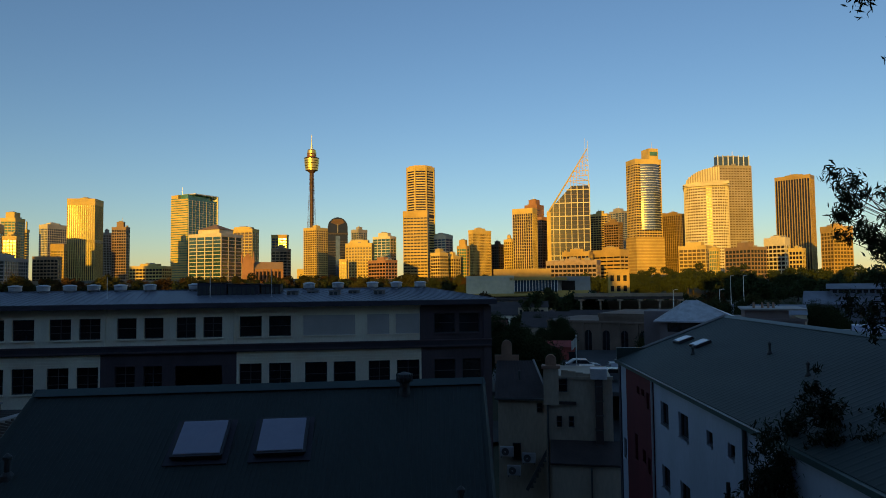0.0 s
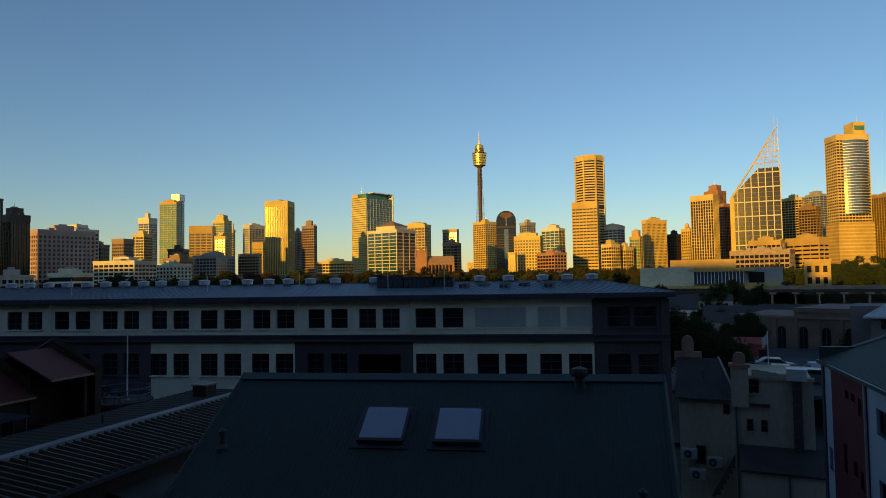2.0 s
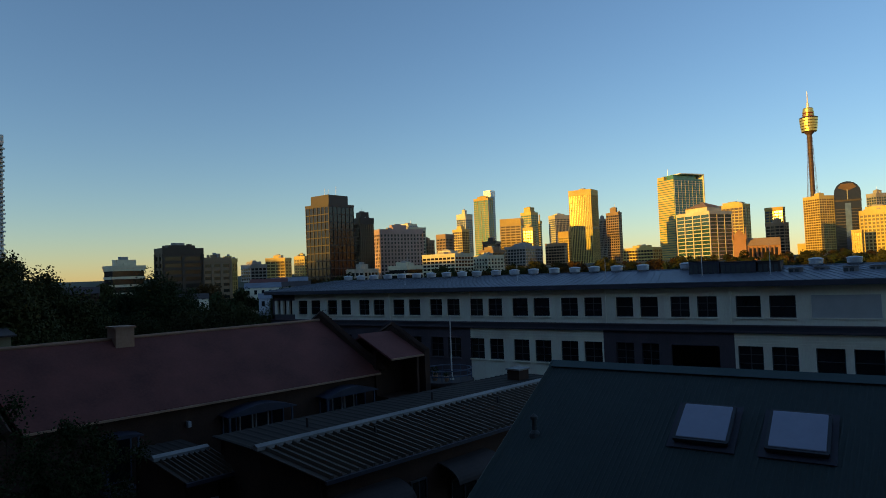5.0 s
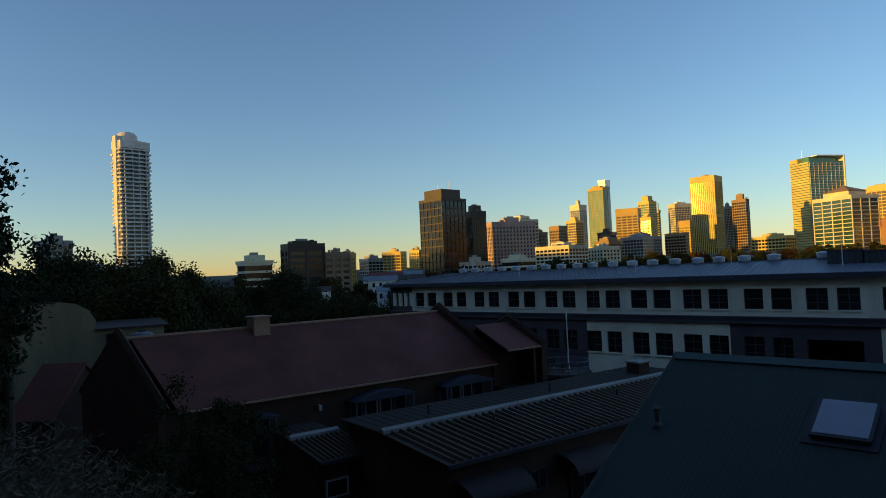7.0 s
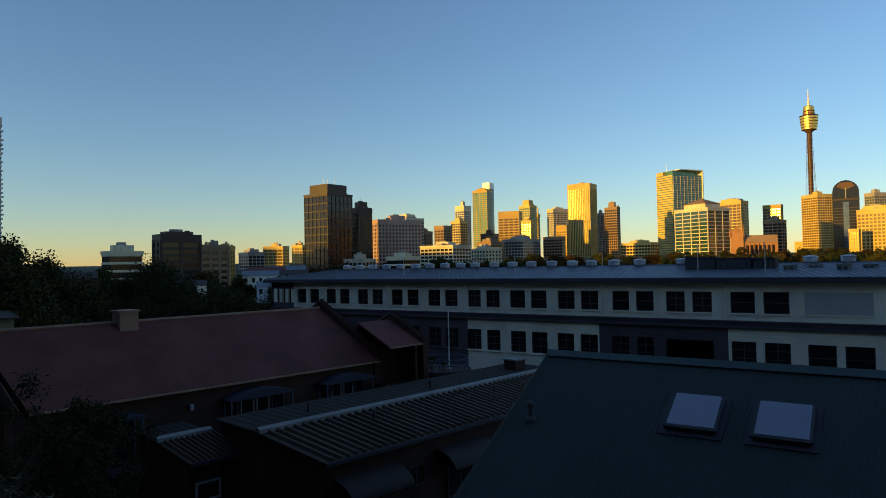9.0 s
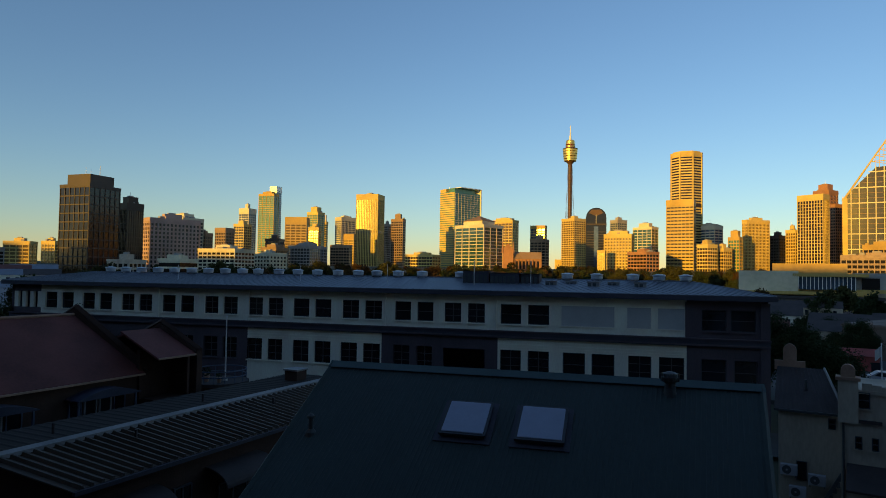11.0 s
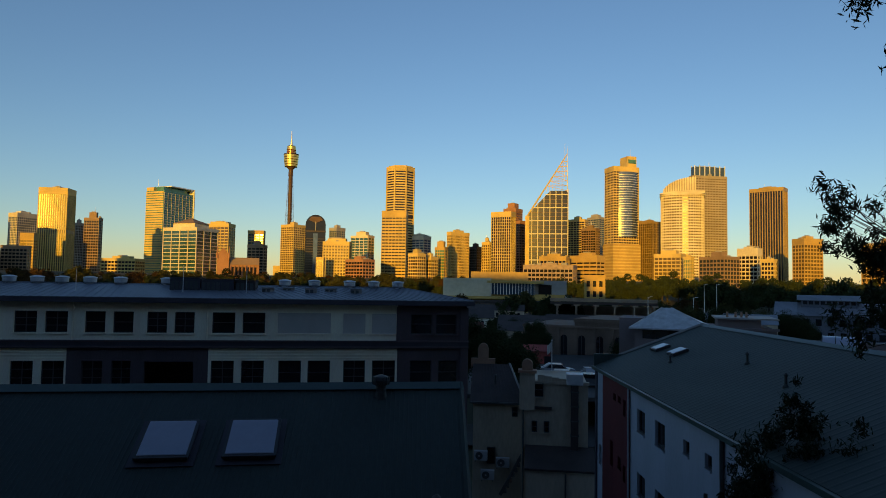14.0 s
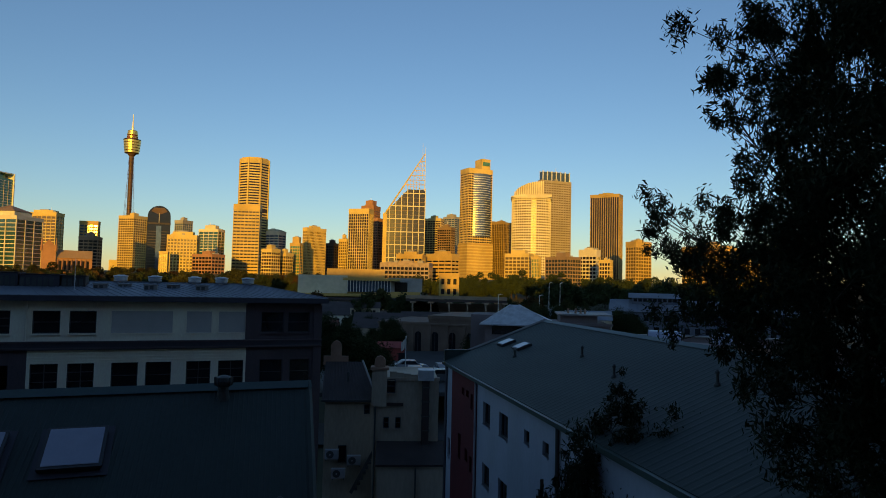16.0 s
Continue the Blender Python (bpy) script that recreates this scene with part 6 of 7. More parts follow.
office_tower(-394.1, 853.7, 12.0, 52.0, 29.3, 8.8, -1.1, 'low brown office block', wall='brown', core='glass_d', bands=0.42, fins=7, crown=3, plant=0)
office_tower(-410.2, 920.5, 12.0, 71.6, 16.8, 8.4, -5.1, 'tan office block with a plain parapet', wall='sand', core='glass_y', bands=0.42, fins=4, crown=8, plant=0)
office_tower(-417.9, 1018.6, 12.0, 143.4, 37.8, 30.2, 0.6, 'tall cream office tower with close vertical piers', wall='cream', core='glass_d', bands=0.12, fins=13, fin_w=0.62, crown=9, plant=0.3, plant_h=2.5, belts=(0.52,))
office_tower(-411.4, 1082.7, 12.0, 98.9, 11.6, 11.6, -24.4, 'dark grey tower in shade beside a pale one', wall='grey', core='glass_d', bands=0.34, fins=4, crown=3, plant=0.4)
office_tower(-359.4, 996.6, 12.0, 100.4, 21.6, 8.6, -12.7, 'narrow dark brown tower with one lit edge', wall='brown', core='glass_d', bands=0.38, fins=6, crown=3, plant=0.5, plant_h=8)
office_tower(-279.1, 877.5, 12.0, 39.5, 44.6, 22.3, -13.0, 'low stone terrace building on the park edge', wall='cream', core='glass_d', bands=0.42, fins=10, crown=2, plant=0.5, plant_h=3)
canopy_tower(-294.8, 1148.9, 12.0, 168.1, 39.5, 63.1, -31.7, 'tall office tower of green glass and sandstone')
office_tower(-173.4, 768.8, 12.0, 72.0, 46.0, 34.5, -28.8, 'glass office block with pale frames and a low pyramid roof', wall='white', core='glass_t', bands=0.2, fins=4, fin_w=0.5, crown=3, plant=0.66, plant_h=5, storey=4, pyramid=7.0)
office_tower(-175.0, 950.4, 12.0, 93.0, 35.1, 17.5, -19.9, 'golden stone office block with a stepped top', wall='cream', core='glass_y', bands=0.3, fins=6, crown=4, plant=0.7, plant_h=3)
office_tower(-117.3, 902.3, 12.0, 62.2, 21.7, 13.0, -13.6, 'small tan office block', wall='brown', core='glass_d', bands=0.34, fins=4, crown=3, plant=0.4)
office_tower(-131.5, 998.9, 12.0, 88.7, 22.6, 9.0, -9.3, 'tan tower with a glazed top', wall='sand', core='glass_b', bands=0.35, fins=4, crown=4, plant=0)
office_tower(-93.0, 1198.8, 12.0, 115.2, 31.7, 31.7, -40.7, 'golden stone department block behind a spire', wall='cream', core='glass_y', bands=0.34, fins=7, crown=4, plant=0.3)
office_tower(-15.6, 1214.0, 12.0, 113.5, 18.2, 21.8, -45.5, 'slate blue office tower with corner masts', wall='grey', core='glass_b', bands=0.3, fins=4, crown=5, plant=0.4)
office_tower(-30.8, 833.2, 12.0, 45.1, 8.9, 5.3, -13.7, 'low golden stone annexe', wall='cream', core='glass_y', bands=0.34, fins=4, crown=2, plant=0)
office_tower(-10.5, 860.0, 12.0, 66.9, 34.8, 10.4, -16.9, 'bright cream stone office block in full sun', wall='cream', core='glass_y', bands=0.38, fins=9, fin_w=0.6, crown=4, plant=0.7, plant_h=4)
office_tower(25.4, 994.8, 12.0, 84.8, 31.2, 15.6, -35.6, 'teal glass office block with a setback roof', wall='white', core='glass_t', bands=0.2, fins=4, crown=3, plant=0.55, plant_h=6)
office_tower(18.8, 838.4, 12.0, 43.5, 32.6, 19.5, -49.3, 'low brown building with pitched roofs', wall='brick', core='glass_d', bands=0.42, fins=6, crown=2, plant=0.4, plant_h=4)
office_tower(67.6, 906.6, 12.0, 114.7, 34.2, 10.3, -18.7, 'tan stone office slab with deep window bands', wall='gold', core='glass_d', bands=0.62, fins=7, fin_w=0.3, crown=7, plant=0, storey=4.2)
office_tower(114.2, 1009.9, 12.0, 87.7, 30.5, 18.3, -42.3, 'grey office block with a curved glass corner', wall='white', core='glass_b', bands=0.35, fins=4, crown=5, plant=0.5, plant_h=3)
office_tower(93.1, 846.0, 12.0, 53.4, 15.7, 15.7, -47.5, 'low golden stone buildings along the park', wall='cream', core='glass_d', bands=0.38, fins=4, crown=3, plant=0.5)
office_tower(112.8, 862.9, 12.0, 49.6, 14.5, 14.5, -46.2, 'low cream building with dormers', wall='cream', core='glass_d', bands=0.38, fins=4, crown=3, plant=0.4)
office_tower(129.6, 877.4, 12.0, 63.9, 13.9, 8.3, -36.2, 'narrow teal glass building', wall='sand', core='glass_g', bands=0.3, fins=4, crown=3, plant=0.7, plant_h=8)
office_tower(162.1, 930.7, 12.0, 89.2, 8.7, 34.8, -58.5, 'pale sandstone office block with window grid', wall='cream', core='glass_y', bands=0.38, fins=4, crown=4, plant=0.5, plant_h=3)
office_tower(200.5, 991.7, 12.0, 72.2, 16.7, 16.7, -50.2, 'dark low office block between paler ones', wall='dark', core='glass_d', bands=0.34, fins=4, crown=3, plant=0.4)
office_tower(206.2, 934.1, 12.0, 76.3, 12.7, 7.6, -45.2, 'narrow golden wedge building', wall='cream', core='glass_y', bands=0.34, fins=4, crown=3, plant=0.4, plant_h=6)
office_tower(270.0, 1030.1, 12.0, 137.9, 21.8, 21.8, -44.7, 'red brown granite tower with a stepped round top', wall='brick', core='glass_d', bands=0.42, fins=6, crown=6, plant=0.6, plant_h=9)
office_tower(265.8, 973.8, 12.0, 112.8, 13.3, 13.3, -55.1, 'dark red granite slab', wall='brick', core='glass_d', bands=0.34, fins=4, crown=4, plant=0)
office_tower(218.6, 886.5, 12.0, 115.9, 29.9, 15.0, -39.0, 'cream office tower with close piers', wall='cream', core='glass_d', bands=0.15, fins=9, fin_w=0.45, crown=7, plant=0)
office_tower(403.6, 1090.5, 12.0, 130.1, 30.5, 15.2, -42.6, 'cream office tower with window bands', wall='cream', core='glass_d', bands=0.34, fins=6, crown=3, plant=0.4)
office_tower(387.2, 989.0, 12.0, 106.1, 24.2, 14.5, -49.7, 'dark brown office tower', wall='brown', core='glass_d', bands=0.34, fins=6, crown=3, plant=0.4)
office_tower(470.1, 1174.2, 12.0, 144.2, 27.1, 16.3, -60.2, 'slate office tower with stepped roof', wall='grey', core='glass_b', bands=0.3, fins=4, crown=3, plant=0.6, plant_h=5)
office_tower(484.7, 983.7, 12.0, 118.9, 26.6, 21.3, -64.8, 'gold mirrored office tower catching the sun', wall='gold', core='glass_y', bands=0.12, fins=7, crown=3, plant=0.4, plant_h=3)
crowned = office_tower(562.8, 943.4, 12.0, 190.0, 9.5, 57.1, -89.8, 'very tall grey granite tower with a glass crown', wall='grey_l', core='glass_y', bands=0.62, fins=2, fin_w=0.7, crown=2, plant=0.92, plant_h=14, top='glass_b', masts=1)
for i in range(7):
    for sx in (-4.5, 4.5):
        part('crown_post', box(sx - 0.7, sx + 0.7, -26.2 + i * 8.5, -24.8 + i * 8.5, 177.6, 194.0), 'steel', crowned, 'pale crown post')
office_tower(574.4, 813.1, 12.0, 152.0, 42.2, 21.1, -50.3, 'tall bronze office tower with vertical fins', wall='gold', core='glass_d', bands=0, fins=13, fin_w=0.5, crown=5, plant=0.5, plant_h=2)
office_tower(512.6, 658.5, 12.0, 71.1, 16.5, 24.7, -83.9, 'broad tan office block with grid windows', wall='sand', core='glass_y', bands=0.34, fins=4, crown=6, plant=0.4, plant_h=3)
office_tower(360.8, 683.2, 12.0, 51.8, 29.7, 14.8, -51.0, 'golden glass building with a rounded end', wall='cream', core='glass_y', bands=0.35, fins=6, crown=3, plant=0.6, plant_h=4)
office_tower(364.4, 649.1, 12.0, 47.5, 8.3, 5.0, -62.0, 'narrow teal glass annexe', wall='cream', core='glass_g', bands=0.3, fins=4, crown=2, plant=0.4, plant_h=2)
office_tower(387.0, 628.9, 12.0, 47.1, 31.3, 21.9, -72.1, 'low office block half in shade with window bands', wall='brown', core='glass', bands=0.34, fins=7, crown=2, plant=0.4)
office_tower(428.4, 638.5, 12.0, 57.4, 20.7, 10.4, -57.5, 'pale office block with a white top floor', wall='white', core='glass_d', bands=0.38, fins=5, crown=7, plant=0.5, plant_h=2)
office_tower(406.7, 575.9, 12.0, 43.4, 11.9, 6.0, -58.0, 'small cream office building with square windows', wall='cream', core='glass_d', bands=0.38, fins=4, crown=2, plant=0.3, plant_h=2)
office_tower(568.9, 601.0, 12.0, 64.8, 50.9, 30.6, -80.8, 'long tan building glimpsed behind leaves', wall='sand', core='glass_y', bands=0.34, fins=9, crown=4, plant=0.4)
office_tower(587.0, 531.0, 12.0, 59.0, 57.6, 34.6, -87.0, 'low cream building behind trees', wall='cream', core='glass_y', bands=0.34, fins=9, crown=4, plant=0.4)
office_tower(201.7, 622.8, 2.0, 34.7, 48.8, 19.5, -30.9, 'long sandstone library block on a rise', wall='sandblock', core='glass_d', bands=0.42, fins=12, crown=3, plant=0.3, plant_h=2)
office_tower(216.8, 654.7, 2.0, 44.7, 28.0, 11.2, -36.9, 'stone library wing with a columned front', wall='sand', core='glass_d', bands=0.42, fins=7, crown=3, plant=0.5, plant_h=3)
office_tower(253.8, 658.1, 2.0, 46.6, 33.7, 13.5, -57.3, 'stepped stone library block in early sun', wall='sand', core='glass_d', bands=0.6, fins=4, crown=5, plant=0.5, plant_h=3)
office_tower(-414.8, 107.3, 2.0, 41.8, 12.1, 12.1, 21.1, 'concrete apartment block with balconies in shade', wall='grey', core='glass_d', bands=0.42, fins=4, crown=2, plant=0.5, plant_h=3, storey=3)
office_tower(-320.1, 98.4, 2.0, 24.1, 2.7, 21.9, 2.9, 'long low blue rendered building', wall='render_b', core='glass_d', bands=0.42, fins=1, crown=1.5, plant=0.4, plant_h=1.5, storey=3.4)
office_tower(-469.6, 187.2, 2.0, 32.6, 7.8, 7.8, 30.4, 'small cream apartment block', wall='cream', core='glass_d', bands=0.42, fins=4, crown=2, plant=0.4, plant_h=2, storey=3)
office_tower(-267.3, 149.4, 2.0, 23.3, 7.4, 13.3, -3.1, 'white apartment building with curved balcony bands', wall='white', core='glass_d', bands=0.35, fins=0, crown=1.2, plant=0.6, plant_h=2.5, storey=3)
office_tower(-308.1, 201.9, 2.0, 33.4, 8.7, 20.9, -7.5, 'dark brown brick apartment block with lit windows', wall='dark', core='glass_d', bands=0.46, fins=1, fin_w=0.8, crown=3, plant=0.7, plant_h=1.5, storey=3.2)
office_tower(-320.0, 232.3, 2.0, 29.0, 5.3, 15.9, -13.0, 'brown brick apartment wing', wall='brown', core='glass_d', bands=0.6, fins=1, fin_w=0.8, crown=2, plant=0.3, plant_h=1.5, storey=3.2)
office_tower(-419.7, 316.7, 2.0, 32.6, 8.2, 8.2, 3.6, 'narrow block with one sunlit side', wall='sand', core='glass_y', bands=0.34, fins=4, crown=3, plant=0.4, plant_h=2, storey=3.2)
office_tower(-553.3, 448.9, 12.0, 31.9, 18.3, 18.3, -8.7, 'grey apartment blocks in the distance', wall='grey', core='glass_d', bands=0.34, fins=4, crown=3, plant=0.6, plant_h=3, storey=3.2)
office_tower(-582.0, 507.2, 12.0, 39.9, 24.0, 14.4, 20.8, 'golden balcony apartment tower in sun', wall='cream', core='glass_y', bands=0.34, fins=4, crown=3, plant=0.4, plant_h=3, storey=3.2)
office_tower(-591.0, 552.2, 12.0, 42.4, 15.9, 9.5, 5.4, 'golden balcony apartment tower beside a dark one', wall='cream', core='glass_y', bands=0.34, fins=4, crown=3, plant=0.4, plant_h=3, storey=3.2)
octagon_tower(83.6, 1019.3, 12.0, 195.0, 45.5, 45.5, -4.7, 'tall octagonal cream tower with a stepped crown')
round_top_tower(-45.9, 1011.0, 12.0, 115.5, 30.0, 24.0, 2.6, 'dark glass tower with a rounded top')
sail_tower(297.1, 935.2, 12.0, 153.0, 60.8, 42.5, -17.6, 'sail-topped white-framed tower with a lattice spire')
curved_glass_tower(414.8, 933.9, 12.0, 195.0, 26.3, 42.1, -83.7, 'cream tower with a bowed silver glass front')
fan_tower(493.4, 896.6, 12.0, 150.5, 58.5, 46.8, -28.8, 'broad curved cream tower with a fan-shaped roof')
balcony_tower(-499.5, 181.1, 2.0, 119.1, 14.8, 22.2, 4.5, 'very tall slender white apartment tower with wavy balconies')
cathedral(-115.6, 737.0, 12.0, 34.3, 43.9, 22.0, 8.9, 'brown sandstone cathedral with pointed gables')
observation_tower(-109.5, 1295.4, 20.0, 309.2)


# ---- park trees ----
rng = random.Random(7)
KINDS = [tree_kind(s, 13 + s % 3 * 2, 8, m, 0.75, 62, 0.5) for s, m in ((1, "foliage"), (2, "foliage_o"), (3, "foliage"), (4, "foliage_r"), (5, "foliage_o"))]
LABELS = ["dark green fig tree with a broad crown", "olive green park tree", "dark green spreading tree", "russet park tree catching the sun", "olive park tree with an uneven crown"]


FINE = [tree_kind(s, 13 + s % 3 * 2, 8, m, 0.21, 620, 0.45) for s, m in ((21, "foliage"), (22, "foliage"), (23, "foliage_o"), (24, "foliage"), (25, "foliage"))]


def grove(a0, a1, r0, r1, n, s0, s1, group, pick=(0, 1, 2, 3, 4)):
    for i in range(n):
        a, r = radians(a0 + (a1 - a0) * (i + rng.random()) / n), rng.uniform(r0, r1)
        x, y = -math.sin(a) * r, math.cos(a) * r
        k = rng.choice(pick)
        plant_tree((KINDS if r > 200 else FINE)[k], x, y, ground_z(x, y) - 0.5, rng.uniform(s0, s1), rng.uniform(0, 360), LABELS[k] if r > 200 else "dark green leafy tree in shade", group)


grove(37, -13, 470, 560, 72, 0.75, 1.2, "park trees below the city")
grove(-13, -48, 460, 560, 54, 0.85, 1.35, "park trees below the city", (0, 2))


def far_woods(a0, a1, n, material, label, seed):
    """The mass of crowns behind the front row of park trees."""
    r2 = random.Random(seed)
    cl = []
    for i in range(n):
        a = radians(r2.uniform(a0, a1))
        r = r2.uniform(540, 720)
        s = r2.uniform(2.6, 5.2)
        x, y = -math.sin(a) * r, math.cos(a) * r
        lift = 5.0 * max(0.0, math.sin(a * 9.0)) + (5.0 if a < radians(-20) else 0.0)
        cl.append((x, y, ground_z(x, y) + r2.uniform(1.0, 7.0) + lift * r2.random(), s))
    me = leaf_cloud(cl, 24, 0.85, 1.3, seed)
    me.materials.append(M[material])
    ob = part("woods", me, material, None, label)
    return tagged(ob, "", "trees", "", "stuff")


far_woods(-13, 40, 370, "woods", "mixed green and russet park woods below the city", 31)
far_woods(-50, -13, 250, "foliage", "dark evergreen park woods below the city", 32)
grove(-30, -50, 300, 480, 18, 0.8, 1.3, "park trees by the hill", (0, 2))
grove(84, 36, 190, 420, 42, 0.6, 1.0, "street trees on the slope")
grove(83, 66, 62, 120, 20, 1.0, 1.25, "dark trees behind the terrace")
grove(66, 37, 62, 140, 26, 0.62, 0.82, "dark trees behind the terrace")
grove(-23, -37, 105, 175, 12, 0.5, 0.75, "trees in the valley")
grove(-9, -32, 225, 300, 16, 0.5, 0.8, "trees by the road")
grove(-8, -20, 120, 200, 10, 0.4, 0.6, "trees among the low houses")
for x, y, z, s, k in ((15.0, 67.0, 3.0, 0.62, 0), (19.6, 74.0, 3.0, 0.34, 2), (28.6, 97.0, 3.0, 0.42, 4), (24.0, 103.0, 2.0, 0.42, 0), (33.5, 108.0, 2.0, 0.36, 2)):
    plant_tree(FINE[k], x, y, z, s, x * 17, "dark green leafy street tree in shade", "street trees")
for x, y, s in ((-94.0, 57.3, 1.12), (-99, 50, 0.85), (-80, 22, 0.95), (-86, 12, 1.0)):
    plant_tree(FINE[1], x, y, -0.3, s, x * 13, "large dark fig tree above the terrace roof", "dark trees behind the terrace")


# ---- near trees ----
def gum_tree(x, y, z, label, trunk_h, limbs, per, leaf, seed, trunk_r=0.16, mat="gum", droop=0.9, long=4.5):
    """A tree with limbs given as end points relative to its foot, each with a clump radius."""
    ob = thing("tree", pose(x, y, z), label, "tree")
    rnd = random.Random(seed)
    top = Vector((0, 0, trunk_h))
    bm = rod((0, 0, 0), top, trunk_r, trunk_r * 0.6, 10)
    cl = []
    for lx, ly, lz, r in limbs:
        q = Vector((lx, ly, lz))
        start = top * min(1.0, max(0.25, 0.55 + 0.45 * (lz / (trunk_h * 1.4) - 0.4)))
        mid = start.lerp(q, 0.55) + Vector((rnd.uniform(-0.2, 0.2), rnd.uniform(-0.2, 0.2), rnd.uniform(0.0, 0.3)))
        rod(start, mid, trunk_r * 0.38, trunk_r * 0.22, 6, bm)
        rod(mid, q, trunk_r * 0.22, trunk_r * 0.07, 5, bm)
        for k in range(15):
            o = q + Vector((rnd.gauss(0, 0.62), rnd.gauss(0, 0.62), rnd.gauss(0, 0.6))) * r
            rod(mid.lerp(q, rnd.uniform(0.2, 1.0)), o, trunk_r * 0.07, trunk_r * 0.03, 4, bm)
            cl.append((*o, r * rnd.uniform(0.18, 0.42)))
    part("trunk", bm, "bark", ob)
    me = leaf_cloud(cl, per, leaf, long, seed, droop, True)
    me.materials.append(M[mat])
    part("crown", me, mat, ob)
    return ob


def limb(a, el, r, rad):
    """A limb's end at azimuth a and elevation el as seen from the balcony, r metres off."""
    t = radians(a)
    return (-math.sin(t) * r, math.cos(t) * r, 15 + r * math.tan(radians(el)), rad)


gum_tree(12.6, 7.6, 0.0, "tall dark gum tree with drooping leaves", 18.0, [(-3.3, 1.5, 19.8, 0.8), (-3.1, 0.5, 19.8, 0.9), (-2.2, 0.2, 19.5, 1.0), (-3.2, 2.1, 18.4, 0.5), (-3.0, 1.2, 18.6, 0.8), (-2.9, 0.3, 18.6, 1.0), (-2.0, -0.0, 18.4, 1.2), (-2.7, -0.8, 19.5, 1.0), (-2.7, 0.8, 16.9, 0.9), (-2.8, 1.7, 17.2, 0.6), (-2.2, 0.2, 17.2, 1.2), (-3.6, 3.1, 16.3, 0.6), (-3.8, 3.3, 15.9, 0.3), (-3.3, 2.6, 15.5, 0.7), (-3.2, 1.8, 16.0, 0.7), (-2.9, 1.1, 15.8, 1.0), (-2.9, 0.3, 15.9, 1.2), (-2.4, -0.3, 15.9, 1.3), (-3.5, 2.4, 14.5, 0.6), (-3.3, 1.5, 14.8, 0.8), (-2.7, 0.8, 14.6, 1.0), (-2.7, 0.0, 14.7, 1.3), (-2.8, -0.7, 14.4, 1.3), (-3.0, 0.4, 13.4, 0.7), (-3.0, -0.4, 13.3, 1.2), (-3.1, -1.1, 12.9, 1.2), (-3.1, -0.3, 12.4, 0.9), (-2.5, -1.1, 16.9, 1.6), (-2.9, -1.4, 14.7, 1.6), (-2.4, -1.3, 18.8, 1.5)], 3000, 0.032, 11, 0.15)
gum_tree(8.8, 15.4, 0.0, "young gum tree rising beside the apartment building", 10.0, [(1.9, -0.9, 11.9, 0.5), (1.5, -0.7, 11.3, 0.7), (1.8, -1.5, 11.0, 0.8), (2.8, -1.6, 11.0, 0.8), (0.8, -0.8, 10.3, 0.7), (1.3, -1.7, 10.1, 1.0), (2.6, -2.1, 10.3, 0.9), (3.5, -2.2, 10.0, 0.8), (0.5, -0.6, 9.6, 0.8), (1.7, -2.1, 9.6, 1.0), (1.9, -0.7, 12.3, 0.2), (2.1, -1.7, 10.3, 1.1), (3.2, -2.0, 10.9, 0.7), (1.4, -0.6, 10.7, 0.6)], 2300, 0.036, 12, 0.08)
gum_tree(-13.3, 2.95, 0.0, "dark leafy tree at the edge of the garden", 13.5, [(1.4, -1.0, 15.9, 0.6), (1.5, -0.8, 15.7, 0.5), (1.4, -1.0, 15.2, 0.9), (1.5, -0.7, 14.9, 0.7), (1.9, -1.1, 14.5, 0.9), (1.5, -0.6, 14.3, 0.5), (1.4, -1.3, 15.6, 1.0), (1.9, -1.5, 14.6, 1.2), (2.0, -1.0, 13.9, 0.8), (2.4, -1.4, 13.5, 1.0)], 2400, 0.05, 13, 0.12, "gum", 0.2, 2.0)
gum_tree(-16.4, 9.6, -0.9, "dark garden shrub in front of a brick terrace", 9.0, [(0.1, -1.9, 12.1, 0.7), (0.2, -1.1, 12.0, 0.6), (0.4, -2.5, 11.6, 0.9), (0.4, -1.3, 11.2, 0.9), (0.6, -3.2, 11.1, 1.1), (0.6, -2.1, 10.5, 1.2), (0.5, -1.1, 10.4, 0.8), (0.9, -4.0, 10.9, 1.1), (0.8, -2.9, 10.1, 1.2), (0.8, -1.6, 9.6, 1.1), (1.3, -4.3, 10.3, 1.2)], 3000, 0.045, 14, 0.08, "foliage", 0.1, 1.8)


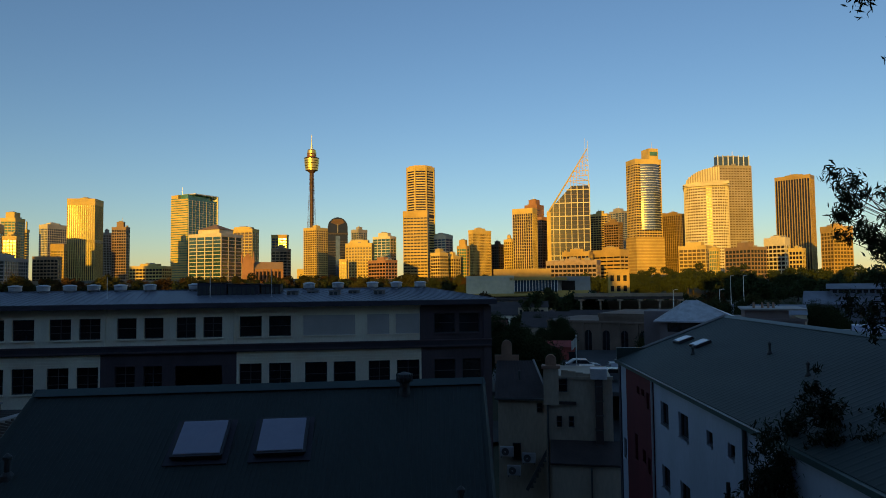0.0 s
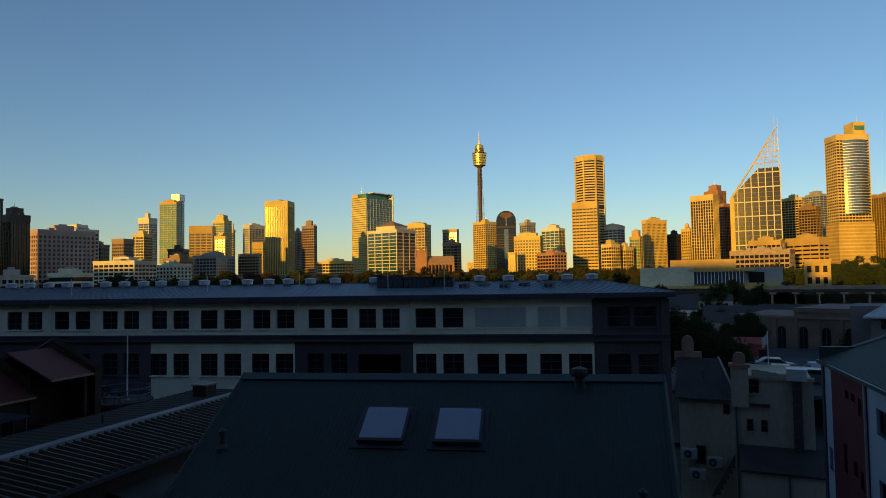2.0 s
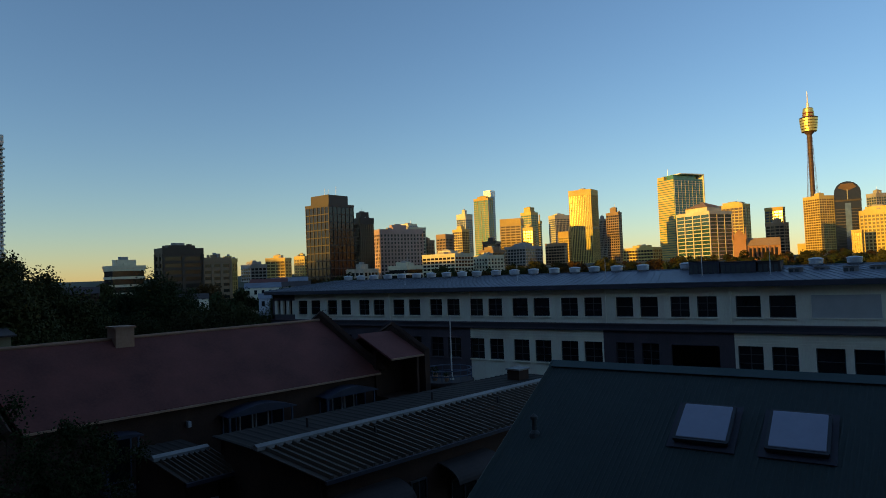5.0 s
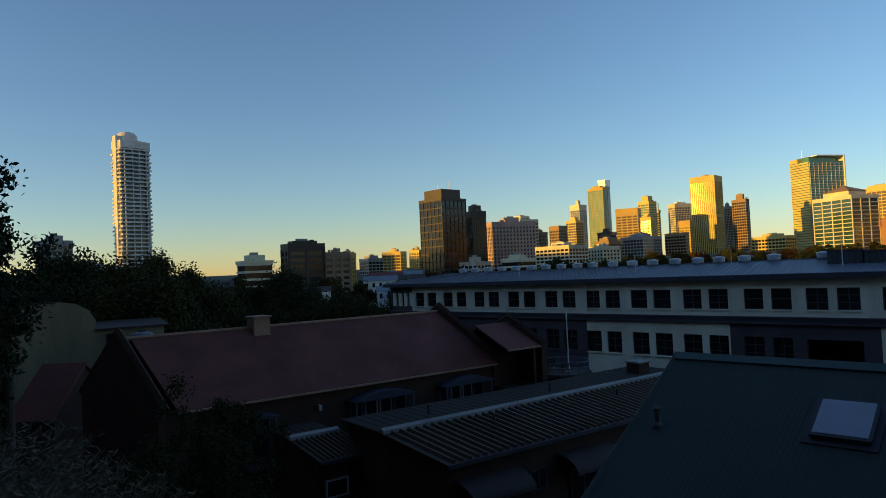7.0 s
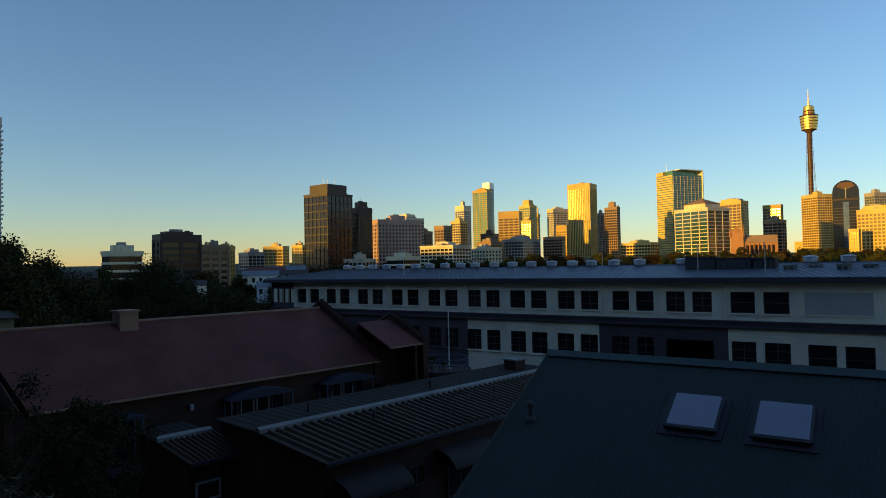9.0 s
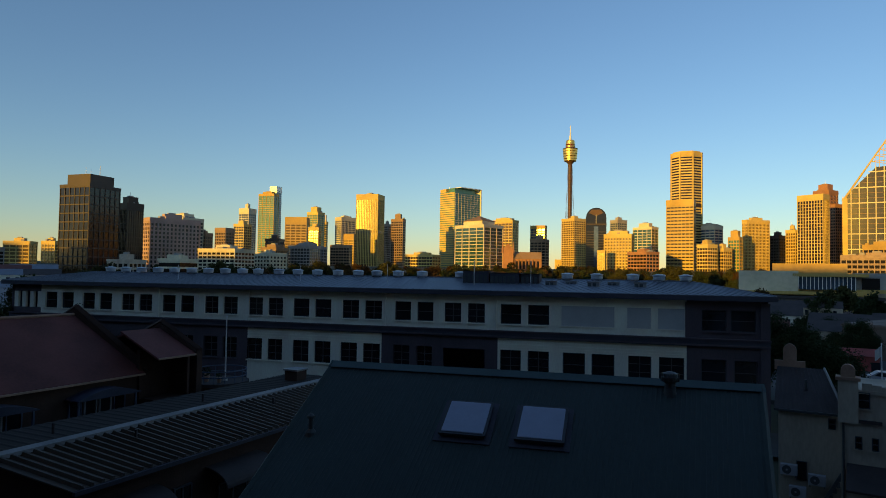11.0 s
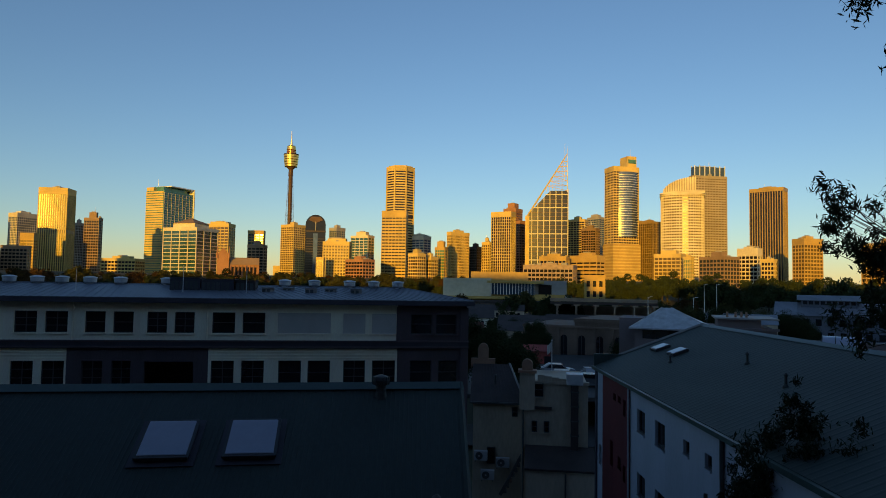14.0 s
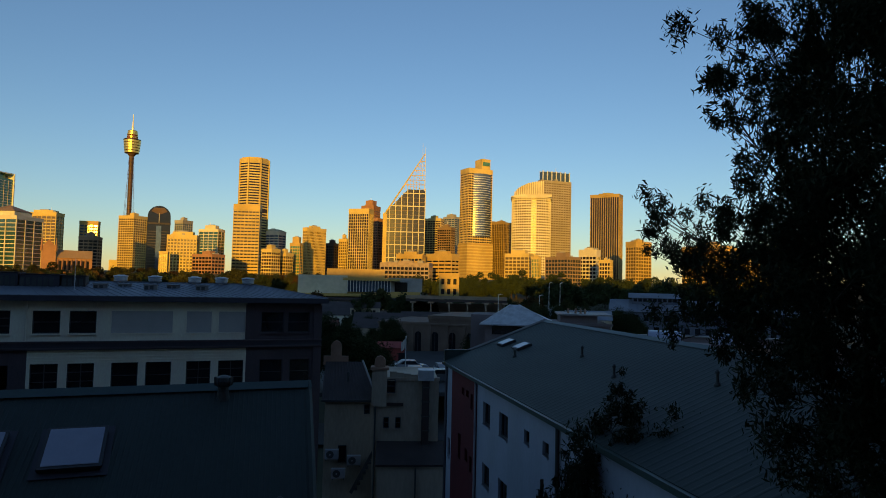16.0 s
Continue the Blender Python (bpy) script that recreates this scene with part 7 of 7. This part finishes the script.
def plume_grass(x, y, z, n, h, spread, lean, label):
    """A tuft of arching blades with feathery heads."""
    ob = thing("ornamental_grass", pose(x, y, z), label, "grass")
    rnd = random.Random(5)
    vs, fs, hv, hf = [], [], [], []
    for i in range(n):
        a, s = rnd.uniform(0, 6.28), rnd.uniform(0.1, 1.0) * spread
        bx, by = rnd.gauss(0, 0.12) * spread * 2, rnd.gauss(0, 0.12) * spread * 2
        dx, dy, hh = math.cos(a) * s + lean, math.sin(a) * s, h * rnd.uniform(0.7, 1.1)
        prev = None
        for k in range(6):
            t = k / 5
            p = (bx + dx * t * t, by + dy * t * t, hh * (t - 0.25 * t * t))
            w = 0.0035 * (1.15 - t)
            vs += [(p[0] - w, p[1], p[2]), (p[0] + w, p[1], p[2])]
            if k:
                j = len(vs)
                fs.append((j - 4, j - 3, j - 1, j - 2))
        for k in range(14):
            q = 0.86 + 0.14 * k / 13
            c = (bx + dx * q * q, by + dy * q * q, hh * (q - 0.25 * q * q))
            u = Vector((rnd.gauss(dx * 0.4, 0.5), rnd.gauss(dy * 0.4, 0.5), rnd.gauss(0.6, 0.4))).normalized() * 0.06
            j = len(hv)
            hv += [c, (c[0] + u.x, c[1] + u.y, c[2] + u.z), (c[0] + u.x * 0.5 + 0.004, c[1] + u.y * 0.5, c[2] + u.z * 0.5 - 0.006)]
            hf.append((j, j + 1, j + 2))
    for name, v, f in (("blades", vs, fs), ("plumes", hv, hf)):
        me = bpy.data.meshes.new(name)
        me.from_pydata(v, [], f)
        me.materials.append(M["straw"])
        part(name, me, "straw", ob)
    return ob


plume_grass(-4.11, 0.86, 13.07, 320, 1.35, 0.7, 0.3, "pale feathery ornamental grass in a planter")
plume_grass(-3.87, 1.01, 12.96, 320, 1.35, 0.7, 0.3, "pale feathery ornamental grass in a planter")
plume_grass(-4.11, 1.27, 12.75, 320, 1.35, 0.7, 0.3, "pale feathery ornamental grass in a planter")
plume_grass(-4.33, 0.76, 13.18, 320, 1.35, 0.7, 0.3, "pale feathery ornamental grass in a planter")
planter = thing("planter", pose(-3.9, 0.9, 0), "rendered roof-garden planter holding tall grass", "planter")
part("wall", box(-1.6, 0.9, -1.2, 1.6, 0, 12.75), "mauve", planter)
part("soil", box(-1.5, 0.8, -1.1, 1.5, 12.75, 12.82), "bark", planter)
